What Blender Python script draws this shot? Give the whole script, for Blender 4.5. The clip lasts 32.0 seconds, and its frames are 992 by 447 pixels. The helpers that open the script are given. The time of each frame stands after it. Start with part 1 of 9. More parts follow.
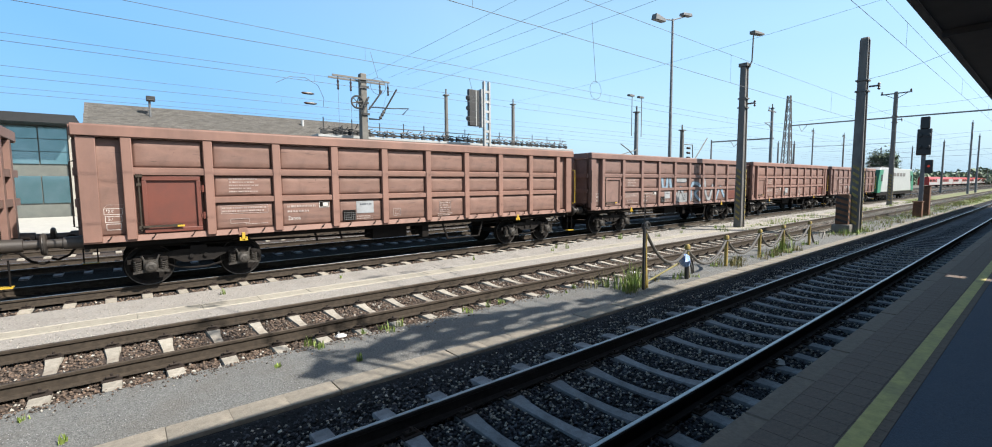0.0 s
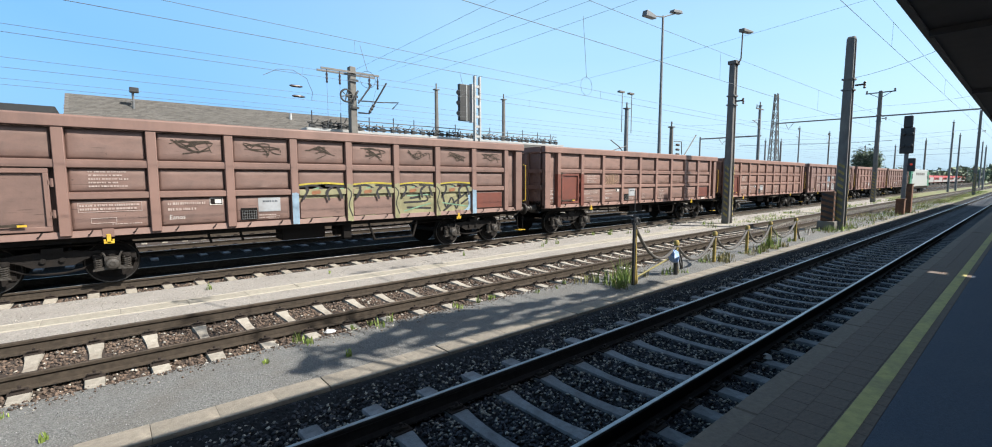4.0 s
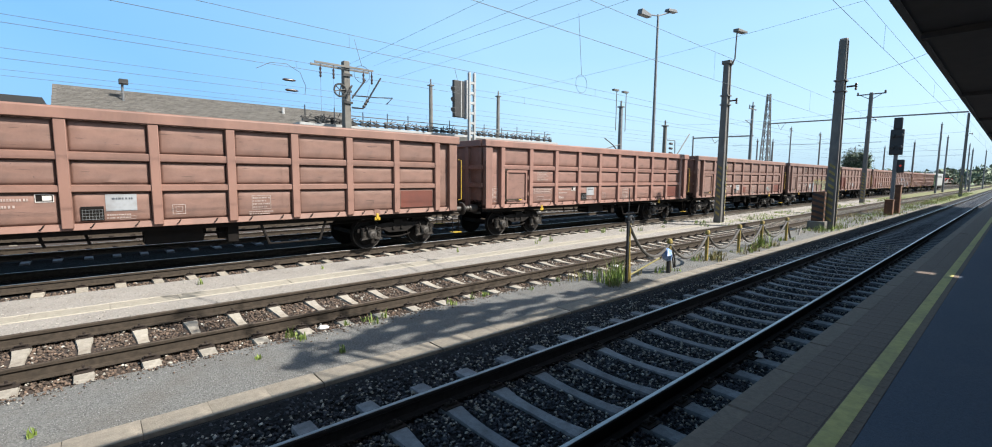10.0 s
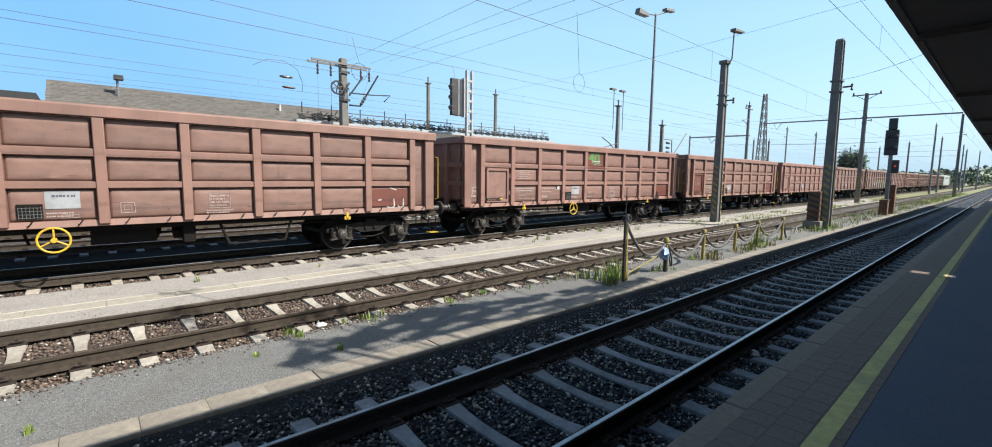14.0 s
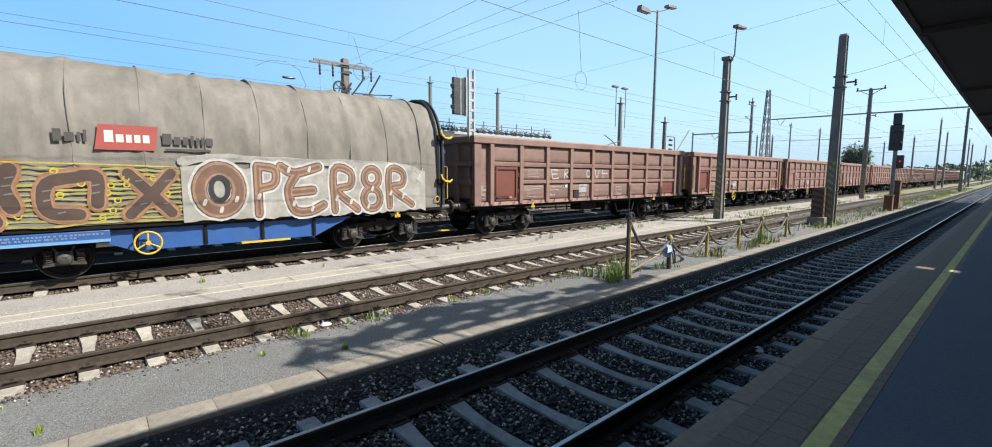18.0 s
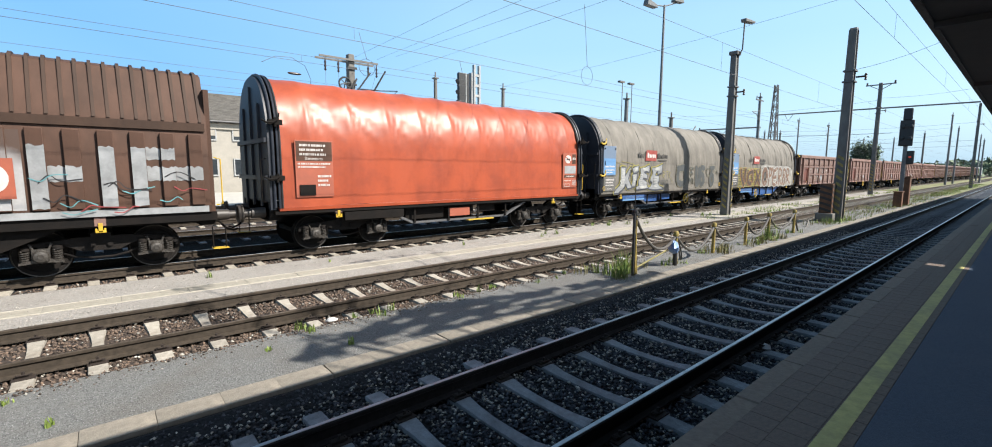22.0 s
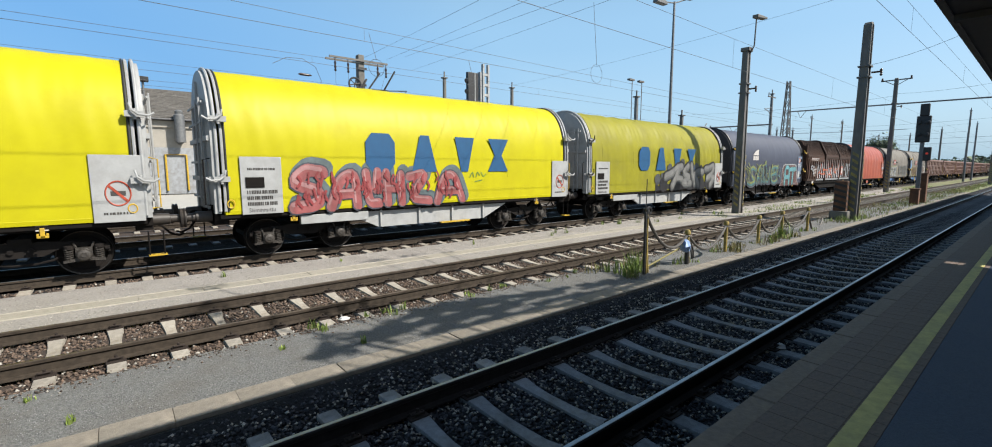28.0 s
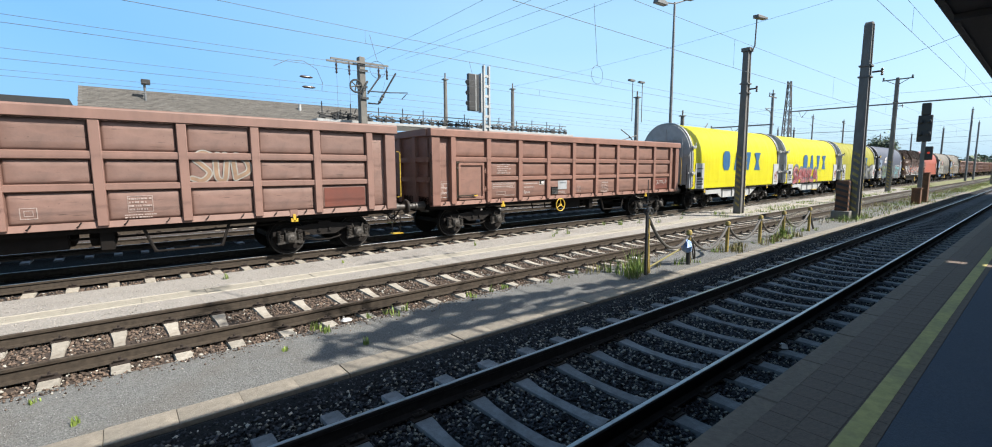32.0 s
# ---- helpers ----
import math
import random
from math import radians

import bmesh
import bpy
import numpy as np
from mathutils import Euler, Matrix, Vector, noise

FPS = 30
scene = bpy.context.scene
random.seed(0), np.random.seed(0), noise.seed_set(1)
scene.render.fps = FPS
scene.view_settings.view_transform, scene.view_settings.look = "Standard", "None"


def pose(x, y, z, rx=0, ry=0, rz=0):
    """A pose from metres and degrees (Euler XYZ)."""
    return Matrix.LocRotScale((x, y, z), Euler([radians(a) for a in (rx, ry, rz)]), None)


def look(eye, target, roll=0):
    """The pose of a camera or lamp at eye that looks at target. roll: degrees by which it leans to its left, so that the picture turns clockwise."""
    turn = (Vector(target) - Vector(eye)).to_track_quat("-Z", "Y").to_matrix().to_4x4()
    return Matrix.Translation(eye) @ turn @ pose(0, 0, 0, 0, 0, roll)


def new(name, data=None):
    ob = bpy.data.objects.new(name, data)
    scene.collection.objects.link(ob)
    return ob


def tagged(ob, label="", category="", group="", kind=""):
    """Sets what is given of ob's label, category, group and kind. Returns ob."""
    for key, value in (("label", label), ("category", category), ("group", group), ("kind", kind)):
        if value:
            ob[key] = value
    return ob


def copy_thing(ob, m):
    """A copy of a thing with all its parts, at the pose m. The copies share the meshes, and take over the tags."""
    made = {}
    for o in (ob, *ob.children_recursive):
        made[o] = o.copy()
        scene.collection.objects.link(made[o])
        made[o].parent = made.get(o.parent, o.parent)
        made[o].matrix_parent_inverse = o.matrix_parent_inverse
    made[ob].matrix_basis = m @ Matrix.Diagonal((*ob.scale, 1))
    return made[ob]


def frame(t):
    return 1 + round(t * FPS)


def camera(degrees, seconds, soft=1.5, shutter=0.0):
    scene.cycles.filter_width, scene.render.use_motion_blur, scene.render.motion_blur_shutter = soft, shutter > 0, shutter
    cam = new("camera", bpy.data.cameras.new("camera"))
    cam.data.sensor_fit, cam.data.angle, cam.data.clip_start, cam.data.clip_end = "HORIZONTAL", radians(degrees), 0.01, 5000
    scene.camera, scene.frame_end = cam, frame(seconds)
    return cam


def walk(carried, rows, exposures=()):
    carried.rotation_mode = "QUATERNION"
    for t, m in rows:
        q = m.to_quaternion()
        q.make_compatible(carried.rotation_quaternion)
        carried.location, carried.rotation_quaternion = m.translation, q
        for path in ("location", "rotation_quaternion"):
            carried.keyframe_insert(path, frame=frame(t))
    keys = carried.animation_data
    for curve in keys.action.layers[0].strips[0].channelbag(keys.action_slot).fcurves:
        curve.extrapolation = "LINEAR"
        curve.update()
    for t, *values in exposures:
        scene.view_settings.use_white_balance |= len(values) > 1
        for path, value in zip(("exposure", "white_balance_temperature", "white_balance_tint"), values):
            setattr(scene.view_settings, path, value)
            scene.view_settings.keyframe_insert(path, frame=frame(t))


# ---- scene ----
EYE = (0.0, 0.0, 2.164)


def aim(yaw, pitch, roll, dx, dy, dz):
    y, p = radians(yaw), radians(pitch)
    d = Vector((math.cos(y) * math.cos(p), math.sin(y) * math.cos(p), math.sin(p)))
    eye = Vector(EYE) + Vector((dx, dy, dz))
    return look(eye, eye + d, roll)


# seconds, turn from the track's direction, tilt, roll, and the sway of the eye
WAY = [
    (0, 50.843, -4.896, -0.488, 0.026, -0.058, 0.009),
    (0.5, 50.620, -4.907, -0.395, 0.033, -0.052, 0.007),
    (1, 50.389, -4.996, -0.288, 0.037, -0.049, 0.006),
    (1.5, 50.243, -5.052, -0.217, 0.038, -0.048, 0.006),
    (2, 49.988, -5.108, -0.130, 0.037, -0.048, 0.006),
    (2.5, 49.889, -5.222, -0.082, 0.034, -0.048, 0.005),
    (3, 49.812, -5.278, -0.137, 0.032, -0.044, 0.005),
    (3.5, 49.757, -5.417, -0.145, 0.031, -0.036, 0.003),
    (5.5, 48.847, -5.340, 0.030, 0.026, -0.015, 0.002),
    (6, 48.828, -5.352, 0.051, 0.024, -0.014, 0.001),
    (6.5, 48.839, -5.411, 0.124, 0.022, -0.013, 0.000),
    (7, 48.834, -5.515, 0.117, 0.019, -0.012, 0.001),
    (7.5, 48.897, -5.612, 0.171, 0.017, -0.011, 0.002),
    (8, 48.842, -5.684, 0.275, 0.016, -0.009, 0.002),
    (8.5, 48.825, -5.723, 0.340, 0.016, -0.006, 0.002),
    (9, 48.803, -5.773, 0.369, 0.016, -0.005, 0.001),
    (9.5, 48.803, -5.852, 0.419, 0.015, -0.005, 0.002),
    (10, 48.710, -5.847, 0.463, 0.013, -0.005, 0.002),
    (10.5, 48.499, -5.848, 0.507, 0.010, -0.005, 0.001),
    (11, 48.317, -5.846, 0.521, 0.006, -0.004, 0.001),
    (11.5, 48.280, -5.836, 0.569, 0.003, -0.002, 0.000),
    (12, 48.234, -5.902, 0.603, 0.000, 0.000, 0.000),
    (12.5, 48.241, -6.045, 0.645, -0.002, 0.002, -0.000),
    (13, 48.256, -6.080, 0.661, -0.005, 0.001, -0.001),
    (13.5, 48.269, -6.079, 0.648, -0.008, 0.000, -0.001),
    (14, 48.298, -6.037, 0.734, -0.012, -0.001, -0.001),
    (14.5, 48.303, -6.077, 0.716, -0.016, -0.002, 0.000),
    (16.5, 48.466, -6.145, 0.562, -0.025, -0.016, 0.003),
    (17, 48.518, -6.169, 0.415, -0.024, -0.016, 0.002),
    (17.5, 48.622, -6.152, 0.343, -0.023, -0.016, 0.001),
    (18, 48.677, -6.202, 0.245, -0.022, -0.013, 0.001),
    (18.5, 48.810, -6.359, 0.256, -0.021, -0.010, 0.001),
    (19, 49.053, -6.467, 0.238, -0.020, -0.007, 0.001),
    (19.5, 49.132, -6.403, 0.255, -0.019, -0.005, 0.001),
    (20, 49.173, -6.388, 0.273, -0.018, -0.004, 0.000),
    (20.5, 49.187, -6.489, 0.301, -0.018, -0.003, -0.000),
    (21, 49.229, -6.550, 0.251, -0.018, -0.001, -0.001),
    (21.5, 49.262, -6.609, 0.282, -0.018, 0.001, -0.001),
    (22, 49.313, -6.709, 0.242, -0.017, 0.004, -0.002),
    (22.5, 49.337, -6.819, 0.293, -0.017, 0.007, -0.003),
    (23, 49.375, -6.935, 0.287, -0.017, 0.009, -0.003),
    (23.5, 49.401, -6.949, 0.172, -0.019, 0.010, -0.003),
    (24, 49.509, -6.944, 0.008, -0.022, 0.012, -0.002),
    (24.5, 49.685, -7.045, 0.013, -0.023, 0.016, -0.002),
    (25, 49.941, -7.044, -0.093, -0.025, 0.021, -0.003),
    (25.5, 50.130, -7.037, -0.130, -0.028, 0.023, -0.004),
    (27.5, 50.427, -6.764, -0.145, -0.037, 0.021, -0.006),
    (28, 50.446, -6.806, -0.093, -0.038, 0.023, -0.005),
    (28.5, 50.433, -6.911, -0.100, -0.041, 0.022, -0.004),
    (29, 50.468, -7.023, -0.144, -0.046, 0.019, -0.003),
    (29.5, 50.514, -7.085, -0.180, -0.050, 0.016, -0.003),
    (30, 50.521, -7.091, -0.213, -0.053, 0.013, -0.002),
    (30.5, 50.513, -6.975, -0.368, -0.055, 0.012, -0.002),
    (31, 50.584, -6.847, -0.372, -0.055, 0.014, -0.003),
    (31.5, 50.611, -6.733, -0.366, -0.054, 0.016, -0.004),
    (32, 50.593, -6.660, -0.336, -0.053, 0.016, -0.005),
]
cam = camera(94.58, 32.0, soft=1.0)
walk(cam, [(t, aim(*row)) for t, *row in WAY],
     exposures=[(0.0, 1.12), (24.0, 1.12), (25.0, 1.08), (26.2, 0.80), (29.0, 0.76), (30.0, 1.14), (32.0, 1.12)])

# ---- light ----
SUN_DIR = Vector((-0.60, 1.0, -1.10)).normalized()      # the way the light travels
world = bpy.data.worlds.new("world")
scene.world = world
world.use_nodes = True
wn, wl = world.node_tree.nodes, world.node_tree.links
wn.clear()
sky = wn.new("ShaderNodeTexSky")
sky.sky_type, sky.sun_disc = "NISHITA", False
sky.sun_elevation = math.asin(-SUN_DIR.z)
sky.sun_rotation = math.atan2(-SUN_DIR.x, -SUN_DIR.y)
sky.altitude, sky.air_density, sky.dust_density, sky.ozone_density = 100, 1.0, 4.0, 3.0
bg = wn.new("ShaderNodeBackground")
bg.inputs["Strength"].default_value = 0.090
wo = wn.new("ShaderNodeOutputWorld")
clear = wn.new("ShaderNodeMix")          # the even blue of a clear summer noon
clear.data_type = "RGBA"
clear.inputs["Factor"].default_value = 0.5
# the blue pales evenly towards the sun's side of the sky
side = wn.new("ShaderNodeVectorMath")
side.operation = "DOT_PRODUCT"
side.inputs[1].default_value = -SUN_DIR
round_ = wn.new("ShaderNodeTexCoord")
pale = wn.new("ShaderNodeMapRange")
pale.inputs["From Min"].default_value, pale.inputs["From Max"].default_value = -0.45, -0.06
glow = wn.new("ShaderNodeMix")
glow.data_type = "RGBA"
glow.inputs["A"].default_value, glow.inputs["B"].default_value = (1.0, 3.6, 7.2, 1), (3.2, 5.9, 8.3, 1)
wl.new(round_.outputs["Generated"], side.inputs[0])
wl.new(side.outputs["Value"], pale.inputs["Value"])
wl.new(pale.outputs[0], glow.inputs["Factor"])
# a clear sky deepens towards the zenith
height, deep, dim = wn.new("ShaderNodeSeparateXYZ"), wn.new("ShaderNodeMapRange"), wn.new("ShaderNodeVectorMath")
dim.operation = "SCALE"
deep.inputs["From Min"].default_value, deep.inputs["From Max"].default_value = 0.28, 0.95
deep.inputs["To Min"].default_value, deep.inputs["To Max"].default_value = 1.0, 0.20
wl.new(round_.outputs["Generated"], height.inputs[0])
wl.new(height.outputs["Z"], deep.inputs["Value"])
# haze whitens the sky low down on that side
low, haze, veil = wn.new("ShaderNodeMapRange"), wn.new("ShaderNodeMath"), wn.new("ShaderNodeMix")
haze.operation, veil.data_type = "MULTIPLY", "RGBA"
low.inputs["From Min"].default_value, low.inputs["From Max"].default_value = 0.02, 0.24
low.inputs["To Min"].default_value, low.inputs["To Max"].default_value = 0.55, 0.0
veil.inputs["B"].default_value = (5.8, 8.0, 9.4, 1)
wl.new(height.outputs["Z"], low.inputs["Value"])
wl.new(low.outputs[0], haze.inputs[0])
wl.new(pale.outputs[0], haze.inputs[1])
wl.new(haze.outputs[0], veil.inputs["Factor"])
wl.new(glow.outputs["Result"], veil.inputs["A"])
wl.new(veil.outputs["Result"], dim.inputs[0])
wl.new(deep.outputs[0], dim.inputs["Scale"])
wl.new(dim.outputs[0], clear.inputs["B"])
wl.new(sky.outputs[0], clear.inputs["A"])
wl.new(clear.outputs["Result"], bg.inputs["Color"])
wl.new(bg.outputs[0], wo.inputs["Surface"])
sun = new("sun", bpy.data.lights.new("sun", "SUN"))
sun.data.energy, sun.data.angle, sun.data.color = 5.0, radians(0.5), (1.0, 0.945, 0.855)
sun.matrix_world = look((-20, -40, 50), Vector((-20, -40, 50)) + SUN_DIR)


# ---- materials ----
def mat(name, c1, c2=None, scale=3.0, rough=0.7, metal=0.0, bump=0.15, bscale=40.0, streak=0.0, dirt=None, dscale=0.6,
        damount=0.5, rand=0.0, transmit=0.0, emit=0.0, spec=0.5):
    """Two colours mixed by fine and coarse noise, with dirt patches, vertical streaks, bump and a shift from object to object."""
    m = bpy.data.materials.new(name)
    m.use_nodes = True
    n, l = m.node_tree.nodes, m.node_tree.links
    b = n["Principled BSDF"]
    c2 = c2 or tuple(v * 0.75 for v in c1)
    tc = n.new("ShaderNodeTexCoord")
    n1 = n.new("ShaderNodeTexNoise")
    n1.inputs["Scale"].default_value, n1.inputs["Detail"].default_value, n1.inputs["Roughness"].default_value = scale, 6, 0.65
    mp = n.new("ShaderNodeMapping")
    if streak:
        mp.inputs["Scale"].default_value = (1, 1, 1 - 0.9 * streak)
    l.new(tc.outputs["Object"], mp.inputs["Vector"])
    l.new(mp.outputs[0], n1.inputs["Vector"])
    ramp = n.new("ShaderNodeMapRange")
    ramp.inputs["From Min"].default_value, ramp.inputs["From Max"].default_value = 0.34, 0.66
    l.new(n1.outputs["Fac"], ramp.inputs["Value"])
    mix = n.new("ShaderNodeMix")
    mix.data_type = "RGBA"
    mix.inputs["A"].default_value, mix.inputs["B"].default_value = (*c1, 1), (*c2, 1)
    l.new(ramp.outputs[0], mix.inputs["Factor"])
    col = mix.outputs["Result"]
    if dirt:
        n2 = n.new("ShaderNodeTexNoise")
        n2.inputs["Scale"].default_value, n2.inputs["Detail"].default_value, n2.inputs["Roughness"].default_value = dscale, 8, 0.7
        l.new(mp.outputs[0], n2.inputs["Vector"])
        r2 = n.new("ShaderNodeMapRange")
        r2.inputs["From Min"].default_value, r2.inputs["From Max"].default_value = 0.45, 0.75
        r2.inputs["To Max"].default_value = damount
        l.new(n2.outputs["Fac"], r2.inputs["Value"])
        m2 = n.new("ShaderNodeMix")
        m2.data_type = "RGBA"
        m2.inputs["B"].default_value = (*dirt, 1)
        l.new(r2.outputs[0], m2.inputs["Factor"])
        l.new(col, m2.inputs["A"])
        col = m2.outputs["Result"]
    if rand:
        oi = n.new("ShaderNodeObjectInfo")
        r3 = n.new("ShaderNodeMapRange")
        r3.inputs["To Min"].default_value, r3.inputs["To Max"].default_value = 1 - rand, 1 + rand
        l.new(oi.outputs["Random"], r3.inputs["Value"])
        hs = n.new("ShaderNodeHueSaturation")
        l.new(r3.outputs[0], hs.inputs["Value"])
        l.new(col, hs.inputs["Color"])
        col = hs.outputs[0]
    l.new(col, b.inputs["Base Color"])
    b.inputs["Roughness"].default_value, b.inputs["Metallic"].default_value = rough, metal
    b.inputs["Specular IOR Level"].default_value = spec
    b.inputs["Transmission Weight"].default_value = transmit
    if emit:
        b.inputs["Emission Color"].default_value, b.inputs["Emission Strength"].default_value = (*c1, 1), emit
    if bump:
        n3 = n.new("ShaderNodeTexNoise")
        n3.inputs["Scale"].default_value, n3.inputs["Detail"].default_value = bscale, 5
        l.new(tc.outputs["Object"], n3.inputs["Vector"])
        bp = n.new("ShaderNodeBump")
        bp.inputs["Strength"].default_value, bp.inputs["Distance"].default_value = bump, 0.02
        l.new(n3.outputs["Fac"], bp.inputs["Height"])
        l.new(bp.outputs[0], b.inputs["Normal"])
    return m


def island(m, amount, hue=0.0):
    """Shift the colour of each loose piece of a joined mesh."""
    n, l = m.node_tree.nodes, m.node_tree.links
    b = n["Principled BSDF"]
    src = b.inputs["Base Color"].links[0].from_socket
    g = n.new("ShaderNodeNewGeometry")
    r = n.new("ShaderNodeMapRange")
    r.inputs["To Min"].default_value, r.inputs["To Max"].default_value = 1 - amount, 1 + amount
    l.new(g.outputs["Random Per Island"], r.inputs["Value"])
    hs = n.new("ShaderNodeHueSaturation")
    l.new(r.outputs[0], hs.inputs["Value"])
    l.new(src, hs.inputs["Color"])
    l.new(hs.outputs[0], b.inputs["Base Color"])
    return m



def scraped(m, dark):
    """Thin dark scrapes and rust spots along the panels, where the load and the weather have worn the paint."""
    n, l = m.node_tree.nodes, m.node_tree.links
    b = n["Principled BSDF"]
    for scale, stretch_, low, high in ((1.0, (2.2, 2.2, 34), 0.665, 0.72), (1.0, (16, 16, 12), 0.70, 0.76)):
        src = b.inputs["Base Color"].links[0].from_socket
        tc, mp, no, r, mx = n.new("ShaderNodeTexCoord"), n.new("ShaderNodeMapping"), n.new("ShaderNodeTexNoise"), n.new("ShaderNodeMapRange"), n.new("ShaderNodeMix")
        oi, va = n.new("ShaderNodeObjectInfo"), n.new("ShaderNodeVectorMath")
        va.operation = "ADD"
        mp.inputs["Scale"].default_value = stretch_
        no.inputs["Scale"].default_value, no.inputs["Detail"].default_value = scale, 3
        r.inputs["From Min"].default_value, r.inputs["From Max"].default_value, r.inputs["To Max"].default_value = low, high, 0.75
        mx.data_type = "RGBA"
        mx.inputs["B"].default_value = (*dark, 1)
        l.new(tc.outputs["Object"], mp.inputs["Vector"])
        sc_ = n.new("ShaderNodeMath")
        sc_.operation = "MULTIPLY"
        sc_.inputs[1].default_value = 60.0
        l.new(oi.outputs["Random"], sc_.inputs[0])
        l.new(mp.outputs[0], va.inputs[0])
        l.new(sc_.outputs[0], va.inputs[1])
        l.new(va.outputs[0], no.inputs["Vector"])
        l.new(no.outputs["Fac"], r.inputs["Value"])
        l.new(r.outputs[0], mx.inputs["Factor"])
        l.new(src, mx.inputs["A"])
        l.new(mx.outputs["Result"], b.inputs["Base Color"])
    return m


def tinted(m):
    """Multiply by the object's own colour, so that each wagon has its own shade of the same paint."""
    n, l = m.node_tree.nodes, m.node_tree.links
    b = n["Principled BSDF"]
    src = b.inputs["Base Color"].links[0].from_socket
    oi, mx = n.new("ShaderNodeObjectInfo"), n.new("ShaderNodeMix")
    mx.data_type, mx.blend_type = "RGBA", "MULTIPLY"
    mx.inputs["Factor"].default_value = 1.0
    l.new(src, mx.inputs["A"])
    l.new(oi.outputs["Color"], mx.inputs["B"])
    l.new(mx.outputs["Result"], b.inputs["Base Color"])
    return m


M_ground = mat("ground_gravel", (0.1305, 0.1177, 0.0945), (0.08475, 0.075, 0.0585), 1.2, 0.95, bump=0.5, bscale=60, dirt=(0.0585, 0.06525, 0.02925), dscale=0.25)
M_path = mat("path_asphalt", (0.1776, 0.1792, 0.1727), (0.07185, 0.07275, 0.07181), 42, 0.95, bump=1.0, bscale=70, dirt=(0.09947, 0.08775, 0.07438), dscale=1.4, damount=0.7)
M_grit = island(mat("path_grit", (0.2278, 0.228, 0.2293), (0.1521, 0.15, 0.1509), 30, 0.9, bump=0.2), 0.4)
M_walk = mat("pale_gravel", (0.3316, 0.31, 0.2849), (0.1658, 0.155, 0.1424), 34, 0.95, bump=1.0, bscale=70, dirt=(0.1411, 0.1266, 0.1138), dscale=1.1, damount=0.5)
M_slab = mat("duct_concrete", (0.2805, 0.258, 0.2122), (0.2085, 0.1928, 0.1598), 12, 0.9, bump=0.4, bscale=80, rand=0.05)
M_kerb = mat("kerb_concrete", (0.2359, 0.2078, 0.1676), (0.1674, 0.147, 0.1189), 16, 0.9, bump=0.4, bscale=90, dirt=(0.1055, 0.0945, 0.08208), dscale=1.6, damount=0.6, rand=0.06)
M_bed = mat("ballast_bed", (0.04875, 0.033, 0.02475), (0.0195, 0.01425, 0.012), 30, 0.95, bump=1.0, bscale=60)
# near-black: shade under and behind the train is put into this ballast colour
M_shade_bed = mat("oily_ballast", (0.0075, 0.00675, 0.006), (0.00375, 0.00375, 0.00375), 30, 0.95, bump=1.0, bscale=60, spec=0.12)
# darker copy of M_bed with canopy and train shade put into it
M_bed1 = mat("ballast_bed_grey", (0.02557, 0.02635, 0.02879), (0.01064, 0.01145, 0.01307), 30, 0.95, bump=1.0, bscale=60, spec=0.12)
M_stone = island(mat("ballast_brown", (0.1021, 0.06825, 0.04896), (0.05382, 0.0405, 0.03136), 30, 0.9, bump=0.3), 0.7)
# grey stones, their colour lowered and blued for the canopy's shade
M_stone1 = island(mat("ballast_grey", (0.05644, 0.05845, 0.06781), (0.02344, 0.02572, 0.03109), 30, 0.9, bump=0.3, spec=0.25), 0.8)
M_pale = island(mat("pale_stones", (0.3262, 0.3097, 0.2775), (0.2152, 0.1988, 0.1733), 9, 0.9, bump=0.3), 0.4)
M_sleeper = mat("sleeper_concrete", (0.3262, 0.297, 0.2513), (0.2152, 0.1928, 0.1598), 14, 0.9, bump=0.45, bscale=60, dirt=(0.1305, 0.0945, 0.06825), dscale=2.5, damount=0.6, rand=0.12)
# copy of M_sleeper with dirt patches, darkened and blued to carry shade
M_sleeper1 = mat("dusty_sleeper_concrete", (0.1916, 0.2017, 0.2198), (0.1192, 0.1261, 0.1359), 14, 0.9, bump=0.4, bscale=60, dirt=(0.05964, 0.05959, 0.06278), dscale=2.5, damount=0.7, rand=0.12)
M_rail = mat("rail_rust", (0.0468, 0.03645, 0.0273), (0.0243, 0.01924, 0.0147), 14, 0.8, bump=0.2, spec=0.2)
# copy of M_rail with the canopy's shade put into its near-black
M_rail1 = mat("rail_dark", (0.01601, 0.01378, 0.01376), (0.008804, 0.007752, 0.007865), 14, 0.8, bump=0.2, spec=0.15)
M_head = mat("rail_head_steel", (0.3, 0.31, 0.33), (0.2, 0.2, 0.2), 6, 0.3, metal=1.0, bump=0.03)
M_head2 = mat("rail_head_dull", (0.06525, 0.04875, 0.036), (0.039, 0.02925, 0.0225), 6, 0.5, metal=0.6, bump=0.1)
M_clip = mat("clip_rust", (0.033, 0.0225, 0.01725), (0.0195, 0.01425, 0.012), 30, 0.8, metal=0.3)
# blue of the sky's light in the shade is put into the asphalt colour
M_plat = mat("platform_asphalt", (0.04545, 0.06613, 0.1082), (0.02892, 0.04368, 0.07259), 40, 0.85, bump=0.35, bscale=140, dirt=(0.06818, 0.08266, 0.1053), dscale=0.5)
M_paver = mat("platform_paver", (0.1574, 0.1134, 0.08797), (0.1042, 0.0764, 0.06135), 30, 0.85, bump=0.25, bscale=60, dirt=(0.08104, 0.06714, 0.05904), dscale=1.2, rand=0.04)
M_edge = mat("platform_edge_stone", (0.1945, 0.1471, 0.1134), (0.1354, 0.1042, 0.08104), 20, 0.85, bump=0.25, dirt=(0.1088, 0.09029, 0.07176), dscale=1.5, rand=0.03)
